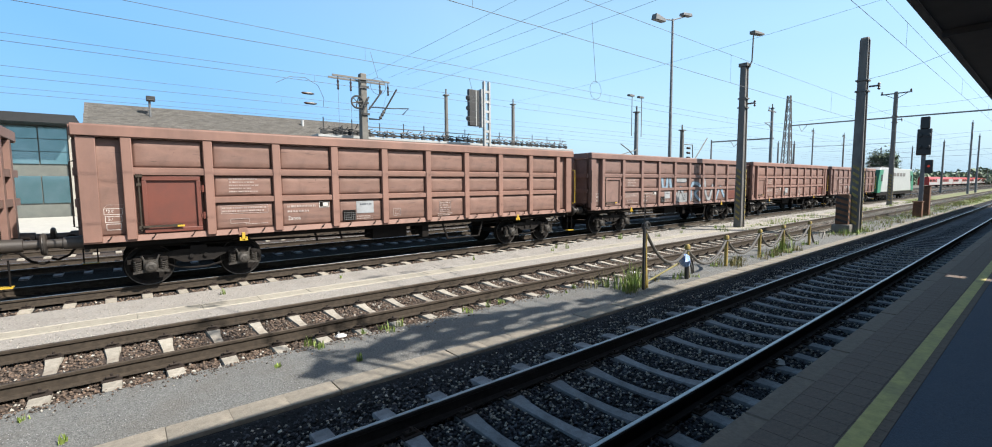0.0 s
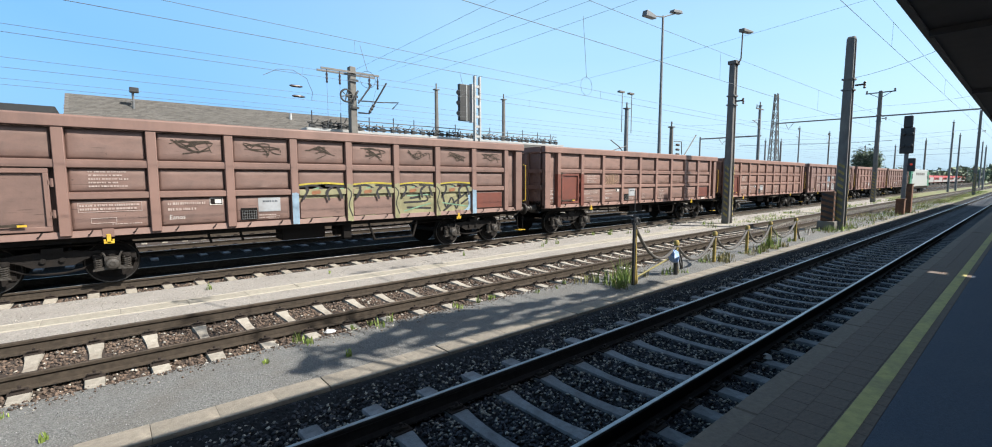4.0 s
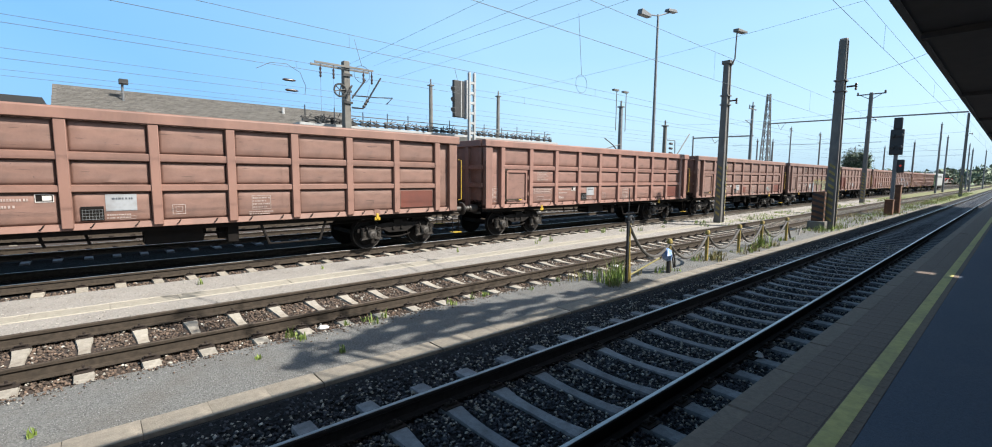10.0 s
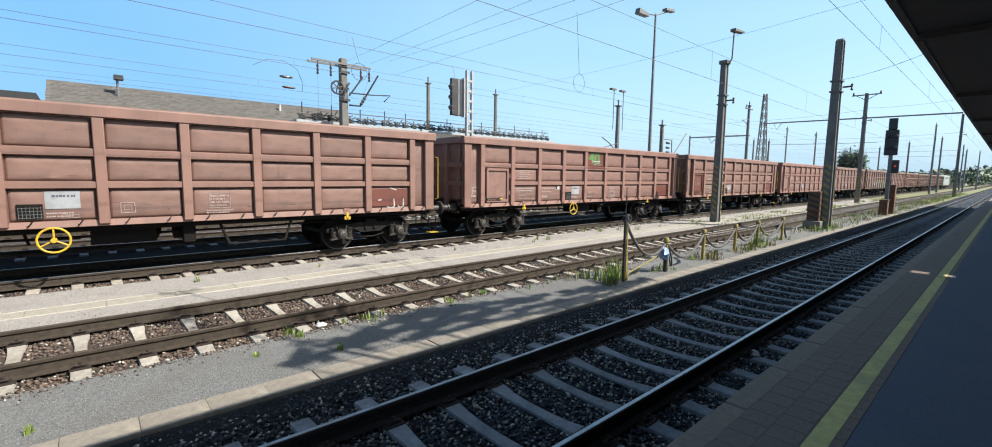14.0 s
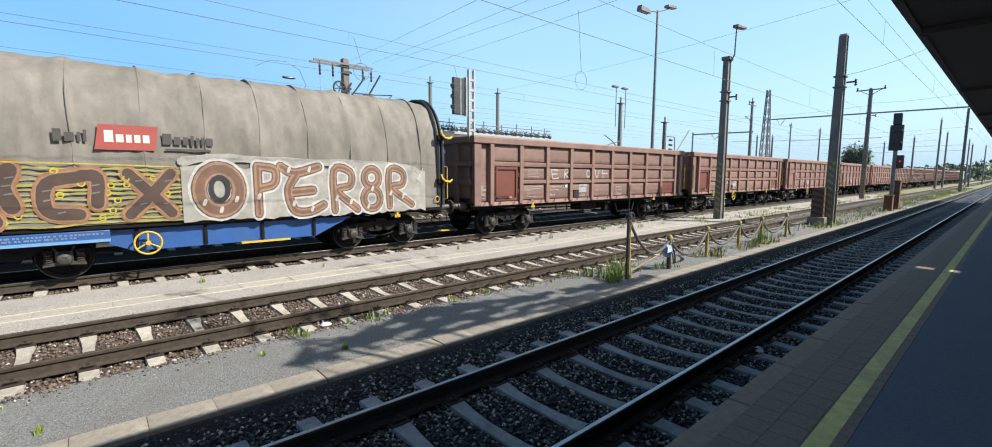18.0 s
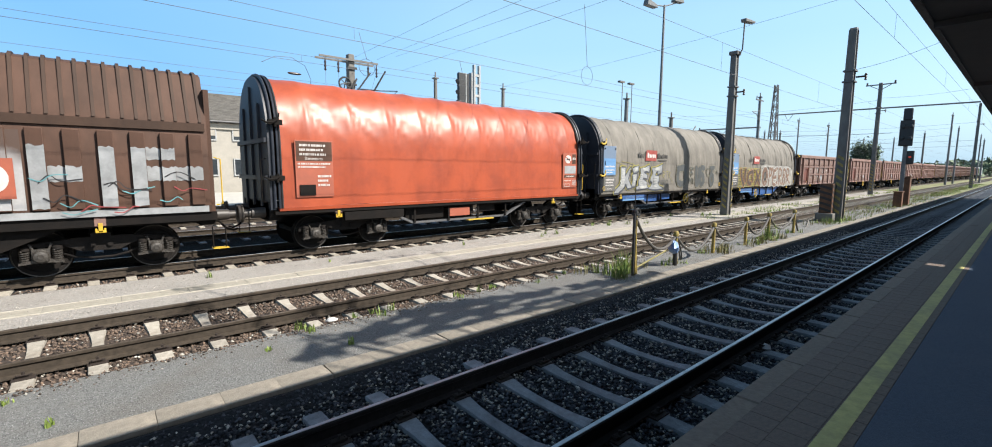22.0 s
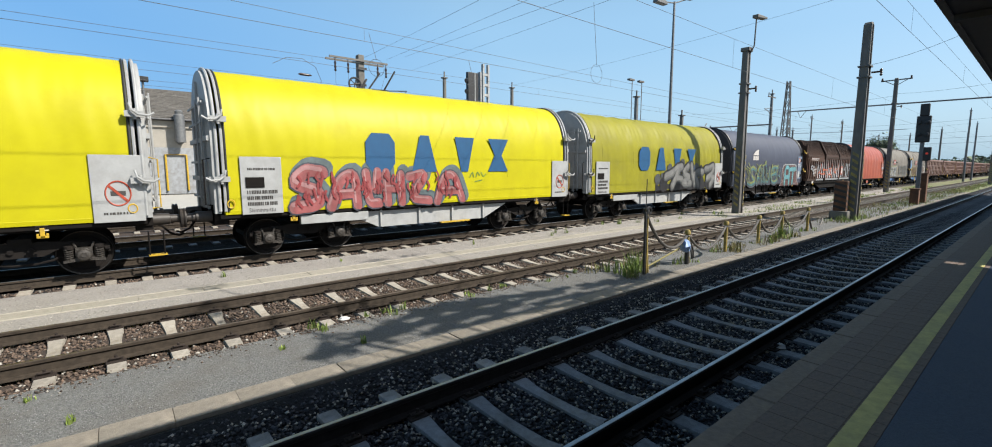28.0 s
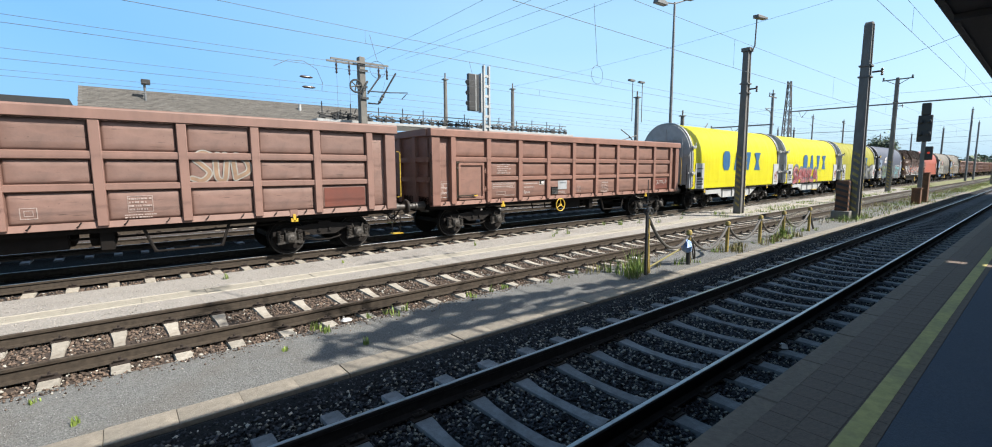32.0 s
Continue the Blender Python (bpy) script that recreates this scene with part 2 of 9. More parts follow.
M_yellow_line = mat("line_paint", (0.4874, 0.4248, 0.154), (0.3611, 0.316, 0.1169), 12, 0.8, bump=0.15, dirt=(0.162, 0.1494, 0.1088), dscale=2.5, damount=0.65)
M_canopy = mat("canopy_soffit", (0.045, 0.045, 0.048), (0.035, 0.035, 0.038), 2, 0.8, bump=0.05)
M_zinc = mat("zinc_trim", (0.1043, 0.1043, 0.108), (0.072, 0.072, 0.075), 4, 0.6, metal=0.4)
M_ox = tinted(mat("red_oxide_paint", (0.183, 0.1013, 0.0795), (0.1522, 0.08475, 0.06675), 2.2, 0.6, bump=0.10, bscale=12, streak=0.75, dirt=(0.0825, 0.0495, 0.04125), dscale=1.2, damount=0.6, rand=0.04))
# scraped and dirty paint; recess shade is also put into its darker base
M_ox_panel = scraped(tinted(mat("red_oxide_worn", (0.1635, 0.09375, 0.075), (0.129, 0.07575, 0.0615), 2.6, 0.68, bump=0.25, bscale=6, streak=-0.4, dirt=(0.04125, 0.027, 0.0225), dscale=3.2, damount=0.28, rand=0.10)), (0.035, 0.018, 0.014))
M_ox_fresh = mat("red_oxide_fresh", (0.114, 0.03075, 0.01875), (0.0945, 0.02625, 0.01725), 2, 0.5, bump=0.06, dirt=(0.06525, 0.02625, 0.018), dscale=2)
M_black = mat("underframe_black", (0.006, 0.005625, 0.005625), (0.009, 0.0075, 0.00675), 5, 0.85, bump=0.2, dirt=(0.0135, 0.00975, 0.0075), dscale=2.0, spec=0.12)
# grime; the shade below the wagon body is also put into this near-black
M_bogie = mat("bogie_grime", (0.009, 0.0075, 0.00675), (0.00525, 0.0045, 0.0045), 8, 0.8, bump=0.3, dirt=(0.02625, 0.0195, 0.015), dscale=4, spec=0.2)
M_axle = mat("axlebox_steel", (0.0567, 0.05076, 0.04482), (0.0243, 0.02106, 0.01836), 10, 0.5, metal=0.3, bump=0.2)
M_buffer = mat("buffer_grease", (0.036, 0.03075, 0.02775), (0.0195, 0.01725, 0.01575), 6, 0.5, bump=0.1, dirt=(0.0585, 0.04575, 0.036), dscale=3)
M_tread = mat("wheel_steel", (0.09, 0.0825, 0.075), (0.0525, 0.048, 0.0435), 8, 0.4, metal=0.9, bump=0.05)
M_yellow = mat("safety_yellow", (0.4695, 0.3, 0.01275), (0.3788, 0.2415, 0.0195), 8, 0.5, bump=0.05, dirt=(0.1305, 0.0915, 0.033), dscale=4)
M_dark_print = mat("dark_print", (0.06, 0.07, 0.085), (0.045, 0.05, 0.06), 6, 0.7, bump=0.0)
M_white = mat("white_marking", (0.4695, 0.45, 0.4305), (0.3592, 0.3262, 0.3067), 12, 0.6, bump=0.0)
M_marks = mat("faded_marking", (0.3262, 0.2737, 0.2483), (0.222, 0.1568, 0.1372), 14, 0.7, bump=0.0)
M_concrete = mat("mast_concrete", (0.1432, 0.1372, 0.1237), (0.09825, 0.093, 0.08475), 2.5, 0.85, bump=0.3, bscale=40, dirt=(0.0585, 0.054, 0.04875), dscale=0.8)
M_galv = mat("galvanised_steel", (0.1568, 0.1598, 0.1628), (0.1043, 0.108, 0.111), 5, 0.55, metal=0.4, bump=0.05)
M_mastdark = mat("dark_mast_paint", (0.1275, 0.1237, 0.1162), (0.07875, 0.07725, 0.075), 4, 0.6, metal=0.2, bump=0.15, streak=0.6, dirt=(0.09, 0.0675, 0.04875), dscale=1.5)
M_wire = mat("wire_copper", (0.09, 0.0975, 0.105), (0.0675, 0.075, 0.0825), 5, 0.6, metal=0.5, bump=0.0)
M_insul = mat("insulator_brown", (0.033, 0.018, 0.01275), (0.0225, 0.01275, 0.0105), 5, 0.3, bump=0.0)
M_sig = mat("signal_black", (0.009, 0.009, 0.00975), (0.015, 0.015, 0.015), 4, 0.5, bump=0.03)
M_rustpier = mat("rusty_steel", (0.1432, 0.06225, 0.02925), (0.078, 0.036, 0.0195), 4, 0.85, bump=0.3, dirt=(0.033, 0.0225, 0.018), dscale=3, damount=0.7)
M_hose = mat("rubber_hose", (0.075, 0.0675, 0.06), (0.045, 0.04125, 0.0375), 10, 0.6, bump=0.1)
M_verge = mat("grassy_verge", (0.1199, 0.1332, 0.04575), (0.1803, 0.1646, 0.09825), 0.9, 0.95, bump=0.8, bscale=20, dirt=(0.06382, 0.0936, 0.0195), dscale=0.35, damount=0.8)
M_grass = island(mat("weeds", (0.1735, 0.235, 0.04392), (0.1112, 0.1671, 0.03168), 8, 0.7, bump=0.0), 0.35)
M_dry = island(mat("dry_weeds", (0.1958, 0.1695, 0.06525), (0.1305, 0.1177, 0.04575), 8, 0.8, bump=0.0), 0.3)
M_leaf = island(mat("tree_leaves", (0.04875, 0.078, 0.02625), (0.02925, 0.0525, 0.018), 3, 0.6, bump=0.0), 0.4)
# paler and bluer than M_leaf: distance haze put into the leaf colour
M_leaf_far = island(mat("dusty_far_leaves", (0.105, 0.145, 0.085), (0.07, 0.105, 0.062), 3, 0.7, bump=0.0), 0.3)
M_bark = mat("bark", (0.06525, 0.04875, 0.036), (0.039, 0.02925, 0.0225), 10, 0.9, bump=0.5)
M_roof = mat("slate_shingle", (0.1305, 0.1207, 0.108), (0.0555, 0.0525, 0.04875), 9, 0.9, bump=0.8, bscale=14, dirt=(0.08475, 0.078, 0.072), dscale=0.4)
M_plaster = mat("cream_plaster", (0.3, 0.2775, 0.2415), (0.2483, 0.2318, 0.2025), 1.5, 0.9, bump=0.15, dirt=(0.2348, 0.222, 0.1958), dscale=0.8)
M_paving = mat("pale_paving", (0.3592, 0.3458, 0.3135), (0.3, 0.2873, 0.261), 2, 0.9, bump=0.15)
M_window = mat("window_dark", (0.03, 0.035, 0.04), (0.02, 0.025, 0.03), 2, 0.12, bump=0.0)
M_teal = mat("curtain_glass", (0.16, 0.26, 0.3), (0.1, 0.2, 0.23), 0.5, 0.08, metal=0.6, bump=0.0)
M_litter = mat("litter_white", (0.489, 0.489, 0.483), (0.3915, 0.3915, 0.3915), 8, 0.7)
M_blue_bag = mat("blue_foil", (0.012, 0.11, 0.36), (0.30, 0.36, 0.42), 9, 0.35, bump=0.3)


# ---- mesh helpers ----
class Shape:
    """Collects the faces of one mesh."""

    def __init__(self):
        self.v, self.f = [], []

    def add(self, vs, fs):
        k = len(self.v)
        self.v += [tuple(p) for p in vs]
        self.f += [tuple(i + k for i in f) for f in fs]
        return self

    def box(self, x0, x1, y0, y1, z0, z1):
        return self.add([(x0, y0, z0), (x1, y0, z0), (x1, y1, z0), (x0, y1, z0), (x0, y0, z1), (x1, y0, z1), (x1, y1, z1), (x0, y1, z1)],
                        [(3, 2, 1, 0), (4, 5, 6, 7), (0, 1, 5, 4), (1, 2, 6, 5), (2, 3, 7, 6), (3, 0, 4, 7)])

    def ext(self, axis, poly, a, b):
        """A prism: the 2D outline drawn in the plane across the axis, from a to b."""
        n = len(poly)
        place = {"x": lambda p, s: (s, p[0], p[1]), "y": lambda p, s: (p[0], s, p[1]), "z": lambda p, s: (p[0], p[1], s)}[axis]
        vs = [place(p, a) for p in poly] + [place(p, b) for p in poly]
        fs = [(i, (i + 1) % n, n + (i + 1) % n, n + i) for i in range(n)]
        return self.add(vs, fs + [tuple(reversed(range(n))), tuple(range(n, 2 * n))])

    def rod(self, p, q, r, n=8, r2=None):
        p, q = Vector(p), Vector(q)
        d = (q - p).normalized()
        u = d.orthogonal().normalized()
        w = d.cross(u)
        r2 = r if r2 is None else r2
        vs = []
        for c, rr in ((p, r), (q, r2)):
            vs += [c + (u * math.cos(2 * math.pi * i / n) + w * math.sin(2 * math.pi * i / n)) * rr for i in range(n)]
        fs = [(i, (i + 1) % n, n + (i + 1) % n, n + i) for i in range(n)]
        return self.add(vs, fs + [tuple(reversed(range(n))), tuple(range(n, 2 * n))])

    def tube(self, pts, r, n=6):
        """One skin along a bent line."""
        pts = [Vector(p) for p in pts]
        k = len(pts)
        d = (pts[1] - pts[0]).normalized()
        u = d.orthogonal().normalized()
        vs = []
        for i, p in enumerate(pts):
            e = (pts[min(i + 1, k - 1)] - pts[max(i - 1, 0)]).normalized()
            u = (u - e * u.dot(e)).normalized()
            w = e.cross(u)
            vs += [p + (u * math.cos(2 * math.pi * j / n) + w * math.sin(2 * math.pi * j / n)) * r for j in range(n)]
        fs = [(i * n + j, i * n + (j + 1) % n, (i + 1) * n + (j + 1) % n, (i + 1) * n + j) for i in range(k - 1) for j in range(n)]
        return self.add(vs, fs + [tuple(reversed(range(n))), tuple(range((k - 1) * n, k * n))])

    def lathe(self, c, axis, prof, n=20):
        """prof: (distance along the axis, radius) from end to end, closed by caps."""
        c = Vector(c)
        ax = {"x": Vector((1, 0, 0)), "y": Vector((0, 1, 0)), "z": Vector((0, 0, 1))}[axis]
        u = ax.orthogonal().normalized()
        w = ax.cross(u)
        vs, fs = [], []
        for s, r in prof:
            vs += [c + ax * s + (u * math.cos(2 * math.pi * i / n) + w * math.sin(2 * math.pi * i / n)) * r for i in range(n)]
        for k in range(len(prof) - 1):
            fs += [(k * n + i, k * n + (i + 1) % n, (k + 1) * n + (i + 1) % n, (k + 1) * n + i) for i in range(n)]
        fs += [tuple(reversed(range(n))), tuple(range((len(prof) - 1) * n, len(prof) * n))]
        return self.add(vs, fs)

    def ring(self, c, axis, r, t, n=20, m=6):
        """A torus."""
        c = Vector(c)
        ax = {"x": Vector((1, 0, 0)), "y": Vector((0, 1, 0)), "z": Vector((0, 0, 1))}[axis]
        u = ax.orthogonal().normalized()
        w = ax.cross(u)
        vs, fs = [], []
        for i in range(n):
            a = 2 * math.pi * i / n
            d = u * math.cos(a) + w * math.sin(a)
            vs += [c + d * (r + t * math.cos(2 * math.pi * j / m)) + ax * t * math.sin(2 * math.pi * j / m) for j in range(m)]
        for i in range(n):
            fs += [(i * m + j, i * m + (j + 1) % m, ((i + 1) % n) * m + (j + 1) % m, ((i + 1) % n) * m + j) for j in range(m)]
        return self.add(vs, fs)

    def mesh(self, name, material, smooth=True):
        me = bpy.data.meshes.new(name)
        me.from_pydata(self.v, [], self.f)
        me.materials.append(material)
        if smooth:
            me.shade_smooth()
            me.set_sharp_from_angle(angle=radians(38))
        me.update()
        return me


def part(name, shape, material, parent=None, label="", bevel=0.0, at=None):
    me = shape.mesh(name, material) if isinstance(shape, Shape) else shape
    ob = new(name, me)
    if parent is not None:
        ob.parent = parent
    if at is not None:
        ob.matrix_basis = at if isinstance(at, Matrix) else Matrix.Translation(at)
    if bevel:
        bv = ob.modifiers.new("bevel", "BEVEL")
        bv.width, bv.segments, bv.limit_method = bevel, 2, "ANGLE"
    if label:
        ob["label"] = label
    return ob


def thing(name, label, category, at=(0, 0, 0), group="", kind=""):
    ob = new(name)
    ob.empty_display_size = 0.3
    ob.matrix_basis = at if isinstance(at, Matrix) else Matrix.Translation(at)
    return tagged(ob, label, category, group, kind)


def mesh_np(name, verts, faces, material, smooth=False):
    """A mesh from arrays of corners and of equal-sided faces."""
    me = bpy.data.meshes.new(name)
    nf, k = faces.shape
    me.vertices.add(len(verts))
    me.vertices.foreach_set("co", np.ascontiguousarray(verts, dtype=np.float32).ravel())
    me.loops.add(nf * k)
    me.loops.foreach_set("vertex_index", np.ascontiguousarray(faces, dtype=np.int32).ravel())
    me.polygons.add(nf)
    me.polygons.foreach_set("loop_start", np.arange(0, nf * k, k, dtype=np.int32))
    me.polygons.foreach_set("loop_total", np.full(nf, k, dtype=np.int32))
    me.materials.append(material)
    me.update(calc_edges=True)
    me.validate()
    if smooth:
        me.shade_smooth()
    return me


TEXTS = {}


def lettering(body, size=1.0, offset=0.0):
    """Flat letters as a mesh in the x-z plane, facing -y, cached by their text."""
    key = (body, size, offset)
    if key not in TEXTS:
        cu = bpy.data.curves.new("text", "FONT")
        cu.body, cu.size, cu.offset, cu.resolution_u = body, size, offset, 2
        cu.align_x, cu.align_y = "CENTER", "CENTER"
        ob = bpy.data.objects.new("text", cu)
        scene.collection.objects.link(ob)
        me = bpy.data.meshes.new_from_object(ob.evaluated_get(bpy.context.evaluated_depsgraph_get()))
        bpy.data.objects.remove(ob)
        me.transform(Matrix.Rotation(radians(90), 4, "X"))
        me.materials.clear()
        TEXTS[key] = me
    return TEXTS[key]


def write(name, body, size, material, parent, x, y, z, offset=0.0, squeeze=1.0):
    me = lettering(body, size, offset).copy()
    me.materials.append(material)
    if squeeze != 1.0:
        me.transform(Matrix.Diagonal((squeeze, 1, 1, 1)))
    return part(name, me, None, parent, at=(x, y, z))


# ---- ground ----
Z3 = 0.0            # rail tops of the train's track
Y1, Y2, Y3 = 3.012, 7.996, 13.49
PITCH = 0.628         # sleeper to sleeper


def slab(name, x0, x1, y0, y1, z0, z1, material, label, category, kind="structure"):
    return tagged(part(name, Shape().box(x0, x1, y0, y1, z0, z1), material), label, category, kind=kind)


g = Shape()
xs = [-400, -60, -20, 0, 20, 60, 150, 400, 2500]
ys = [-400, -12, 8, 60, 200, 900, 2500]
for i in range(len(xs)):
    for j in range(len(ys)):
        g.v.append((xs[i], ys[j], -0.42))
for i in range(len(xs) - 1):
    for j in range(len(ys) - 1):
        a = i * len(ys) + j
        g.f.append((a, a + len(ys), a + len(ys) + 1, a + 1))
tagged(part("ground", g, M_ground), "wide railway ground of gravel and dry weeds", "ground", kind="structure")

slab("path", -20, 62, 5.22, 6.60, -0.42, -0.125, M_path, "worn grey asphalt path between two tracks", "path")
slab("walkway", -20, 70, 9.29, 11.90, -0.42, -0.15, M_walk, "pale sunlit gravel walkway between two tracks", "walkway")

slab("verge_near", 62, 400, 4.9, 6.62, -0.42, -0.14, M_verge, "grassy strip of ground beyond the path", "verge")
slab("verge_far", 70, 400, 9.29, 11.90, -0.42, -0.16, M_verge, "grassy strip of ground beyond the walkway", "verge")


def hazard(name):
    return mat(name, (0.34, 0.26, 0.06), (0.20, 0.16, 0.06), 9, 0.75, bump=0.1, dirt=(0.06, 0.055, 0.045), dscale=5, damount=0.8)


M_hazard = hazard("worn_hazard_paint")


# ---- tracks ----
RAIL = [(-0.075, -0.172), (0.075, -0.172), (0.072, -0.158), (0.018, -0.140), (0.011, -0.055), (0.036, -0.038), (0.036, -0.008),
        (0.028, -0.001), (-0.028, -0.001), (-0.036, -0.008), (-0.036, -0.038), (-0.011, -0.055), (-0.018, -0.140), (-0.072, -0.158)]


def sleeper_mesh(seed, material):
    """A concrete sleeper: thick ends, a lower and narrower waist."""
    rng = random.Random(seed)
    s = Shape()
    st = [(-1.30, 0.098, -0.185), (-1.27, 0.104, -0.180), (-0.95, 0.106, -0.178), (-0.55, 0.104, -0.178), (-0.38, 0.085, -0.194), (-0.15, 0.074, -0.205),
          (0.15, 0.074, -0.205), (0.38, 0.085, -0.194), (0.55, 0.104, -0.178), (0.95, 0.106, -0.178), (1.27, 0.104, -0.180), (1.30, 0.098, -0.185)]
    for y, w, z in st:
        w = 0.87 * w + rng.uniform(-0.004, 0.004)
        z += rng.uniform(-0.003, 0.003)
        s.v += [(-w * 1.05, y, -0.40), (-w * 1.03, y, z - 0.012), (-w * 0.95, y, z), (w * 0.95, y, z), (w * 1.03, y, z - 0.012), (w * 1.05, y, -0.40)]
    n = len(st)
    for i in range(n - 1):
        a = i * 6
        for j in range(5):
            s.f.append((a + j, a + j + 6, a + j + 7, a + j + 1))
    s.f += [(0, 1, 2, 3, 4, 5), tuple(reversed(range((n - 1) * 6, n * 6)))]
    return s.mesh("sleeper", material)


def fastening_mesh():
    """Baseplates, sprung clips and bolts on both sides of both rails."""
    s = Shape()
    for r in (-0.7575, 0.7575):
        s.box(-0.10, 0.10, r - 0.17, r + 0.17, -0.182, -0.166)
        for sd in (-1, 1):
            y = r + sd * 0.105
            s.box(-0.07, 0.07, y - 0.028, y + 0.028, -0.168, -0.138)
            s.rod((0, y + sd * 0.012, -0.17), (0, y + sd * 0.012, -0.095), 0.016, 6)
            s.tube([(-0.055, y - sd * 0.02, -0.14), (-0.05, y + sd * 0.045, -0.125), (0.05, y + sd * 0.045, -0.125), (0.055, y - sd * 0.02, -0.14)], 0.009, 5)
    return s.mesh("fastening", M_clip)


SLEEPERS = {m.name: [sleeper_mesh(i, m) for i in range(4)] for m in (M_sleeper, M_sleeper1)}
FASTENING = fastening_mesh()


def stones(name, boxes, size, material, seed, parent, first=0.0, rise=0.0):
    """Loose broken stones: (x0, x1, y0, y1, z, count) a patch."""
    rng = np.random.default_rng(seed)
    octa = np.array([(1, 0, 0), (0, 1, 0), (-1, 0, 0), (0, -1, 0), (0, 0, 1), (0, 0, -1)], float)
    tri = np.array([(0, 1, 4), (1, 2, 4), (2, 3, 4), (3, 0, 4), (1, 0, 5), (2, 1, 5), (3, 2, 5), (0, 3, 5)])
    vs, fs, k = [], [], 0
    for x0, x1, y0, y1, z, n in boxes:
        c = np.stack([rng.uniform(x0, x1, n), rng.uniform(y0, y1, n), z + rng.uniform(-0.012, 0.014, n)], 1)
        c[:, 2] += np.clip((c[:, 1] - 1.36) / 0.40, 0, 1) * rise
        off = np.abs((c[:, 0] - first + PITCH / 2) % PITCH - PITCH / 2)
        c = c[(off > 0.10) | (np.abs(c[:, 1]) > 1.32)]
        n = len(c)
        r = size * rng.uniform(0.55, 1.25, n)
        p = octa[None] * rng.uniform(0.6, 1.25, (n, 6, 1)) * r[:, None, None]
        p += rng.normal(0, 0.16, p.shape) * r[:, None, None]
        p[:, :, 2] *= 0.75
        a = rng.uniform(0, 6.28, n)
        ca, sa = np.cos(a)[:, None], np.sin(a)[:, None]
        q = np.stack([p[:, :, 0] * ca - p[:, :, 1] * sa, p[:, :, 0] * sa + p[:, :, 1] * ca, p[:, :, 2]], 2) + c[:, None]
        vs.append(q.reshape(-1, 3))
        fs.append((tri[None] + 6 * np.arange(n)[:, None, None] + k).reshape(-1, 3))
        k += 6 * n
    ob = part(name, mesh_np(name, np.concatenate(vs), np.concatenate(fs), material), None, parent)
    return tagged(ob, kind="stuff")


def track(name, label, y, z, x0, x1, first, near, head, bed, y_in, y_out, bed_z=-0.228, concrete=None, shoulder=0.0):
    t = thing(name, label, "railway track", (0, y, z), kind="structure")
    for sd in (-1, 1):
        rail = part("rail", Shape().ext("x", RAIL, x0, x1), M_rail if name != "track_1" else M_rail1, t, at=(0, sd * 0.7575, 0))
        part("running_surface", Shape().ext("x", [(-0.022, -0.002), (0.022, -0.002), (0.019, 0.002), (-0.019, 0.002)], x0, x1), head, rail, "worn rail head")
    part("ballast_bed", Shape().ext("x", [(y_in, -0.40), (y_out, -0.40), (y_out, bed_z - 0.06 + shoulder), (y_out - 0.16, bed_z + shoulder), (y_out - 0.5, bed_z), (y_in + 0.16, bed_z), (y_in, bed_z - 0.06)], x0, x1), bed, t)
    n = int((x1 - first) / PITCH)
    rest = Shape()
    concrete = concrete or M_sleeper
    kinds = SLEEPERS[concrete.name]
    base = kinds[0]
    bv = [tuple(v.co) for v in base.vertices]
    bf = [tuple(p.vertices) for p in base.polygons]
    for i in range(n):
        x = first + i * PITCH
        if i < near:
            so = part("sleeper", kinds[(i * 7 + 3) % 4], None, t, at=pose(x, random.uniform(-0.012, 0.012), 0, 0, 0, random.uniform(-0.7, 0.7)))
            if i < 45:
                part("fastening", FASTENING, None, so)
        elif x < 190:
            rest.add([(a + x, b, c) for a, b, c in bv], bf)
    if rest.v:
        tagged(part("far_sleepers", rest, concrete, t), kind="stuff")
    return t


T1 = track("track_1", "near railway track with polished rails on grey ballast", Y1, 0, -14, 420, 3.788 + 0.10 - PITCH * 12, 95, M_head, M_bed1, -1.72, 1.87, concrete=M_sleeper1, shoulder=0.125)
T2 = track("track_2", "middle siding track with rusty rails on brown ballast", Y2, 0, -14, 420, -0.71 - 0.13 - PITCH * 10, 95, M_head2, M_bed, -1.33, 1.32)
T3 = track("track_3", "freight track under the passing train on dark ballast", Y3, Z3, -14, 420, -0.927 - PITCH * 12, 90, M_head, M_bed1, -1.63, 1.75)
T4 = track("track_4", "track behind the freight train", 18.2, 0.0, -14, 420, -9, 80, M_head, M_shade_bed, -2.6, 1.9, concrete=M_sleeper1)
T5 = track("track_5", "far station track with brown ballast", 22.9, 0.0, -14, 420, -9, 80, M_head2, M_bed, -2.5, 1.9)

# sheet added over the sleepers to stand in for the train's shade
part("oily_ballast", Shape().ext("x", [(-0.70, -0.24), (0.70, -0.24), (0.69, -0.170), (0.3, -0.160), (-0.3, -0.160), (-0.69, -0.170)], -14, 420), M_shade_bed, T3, "dark ballast sheet added for the train's shade")
stones("ballast", [(-6, -1, -1.6, 1.72, -0.220, 8000), (-1, 7, -1.6, 1.72, -0.220, 26000), (7, 16, -1.6, 1.72, -0.220, 17000), (16, 34, -1.6, 1.72, -0.220, 12000)], 0.026, M_stone1, 3, T1, 3.888, 0.115)
stones("pale_ballast", [(-1, 8, -1.6, 1.66, -0.210, 7000), (8, 22, -1.6, 1.6, -0.210, 6500)], 0.021, M_pale, 4, T1, 3.888, 0.10)
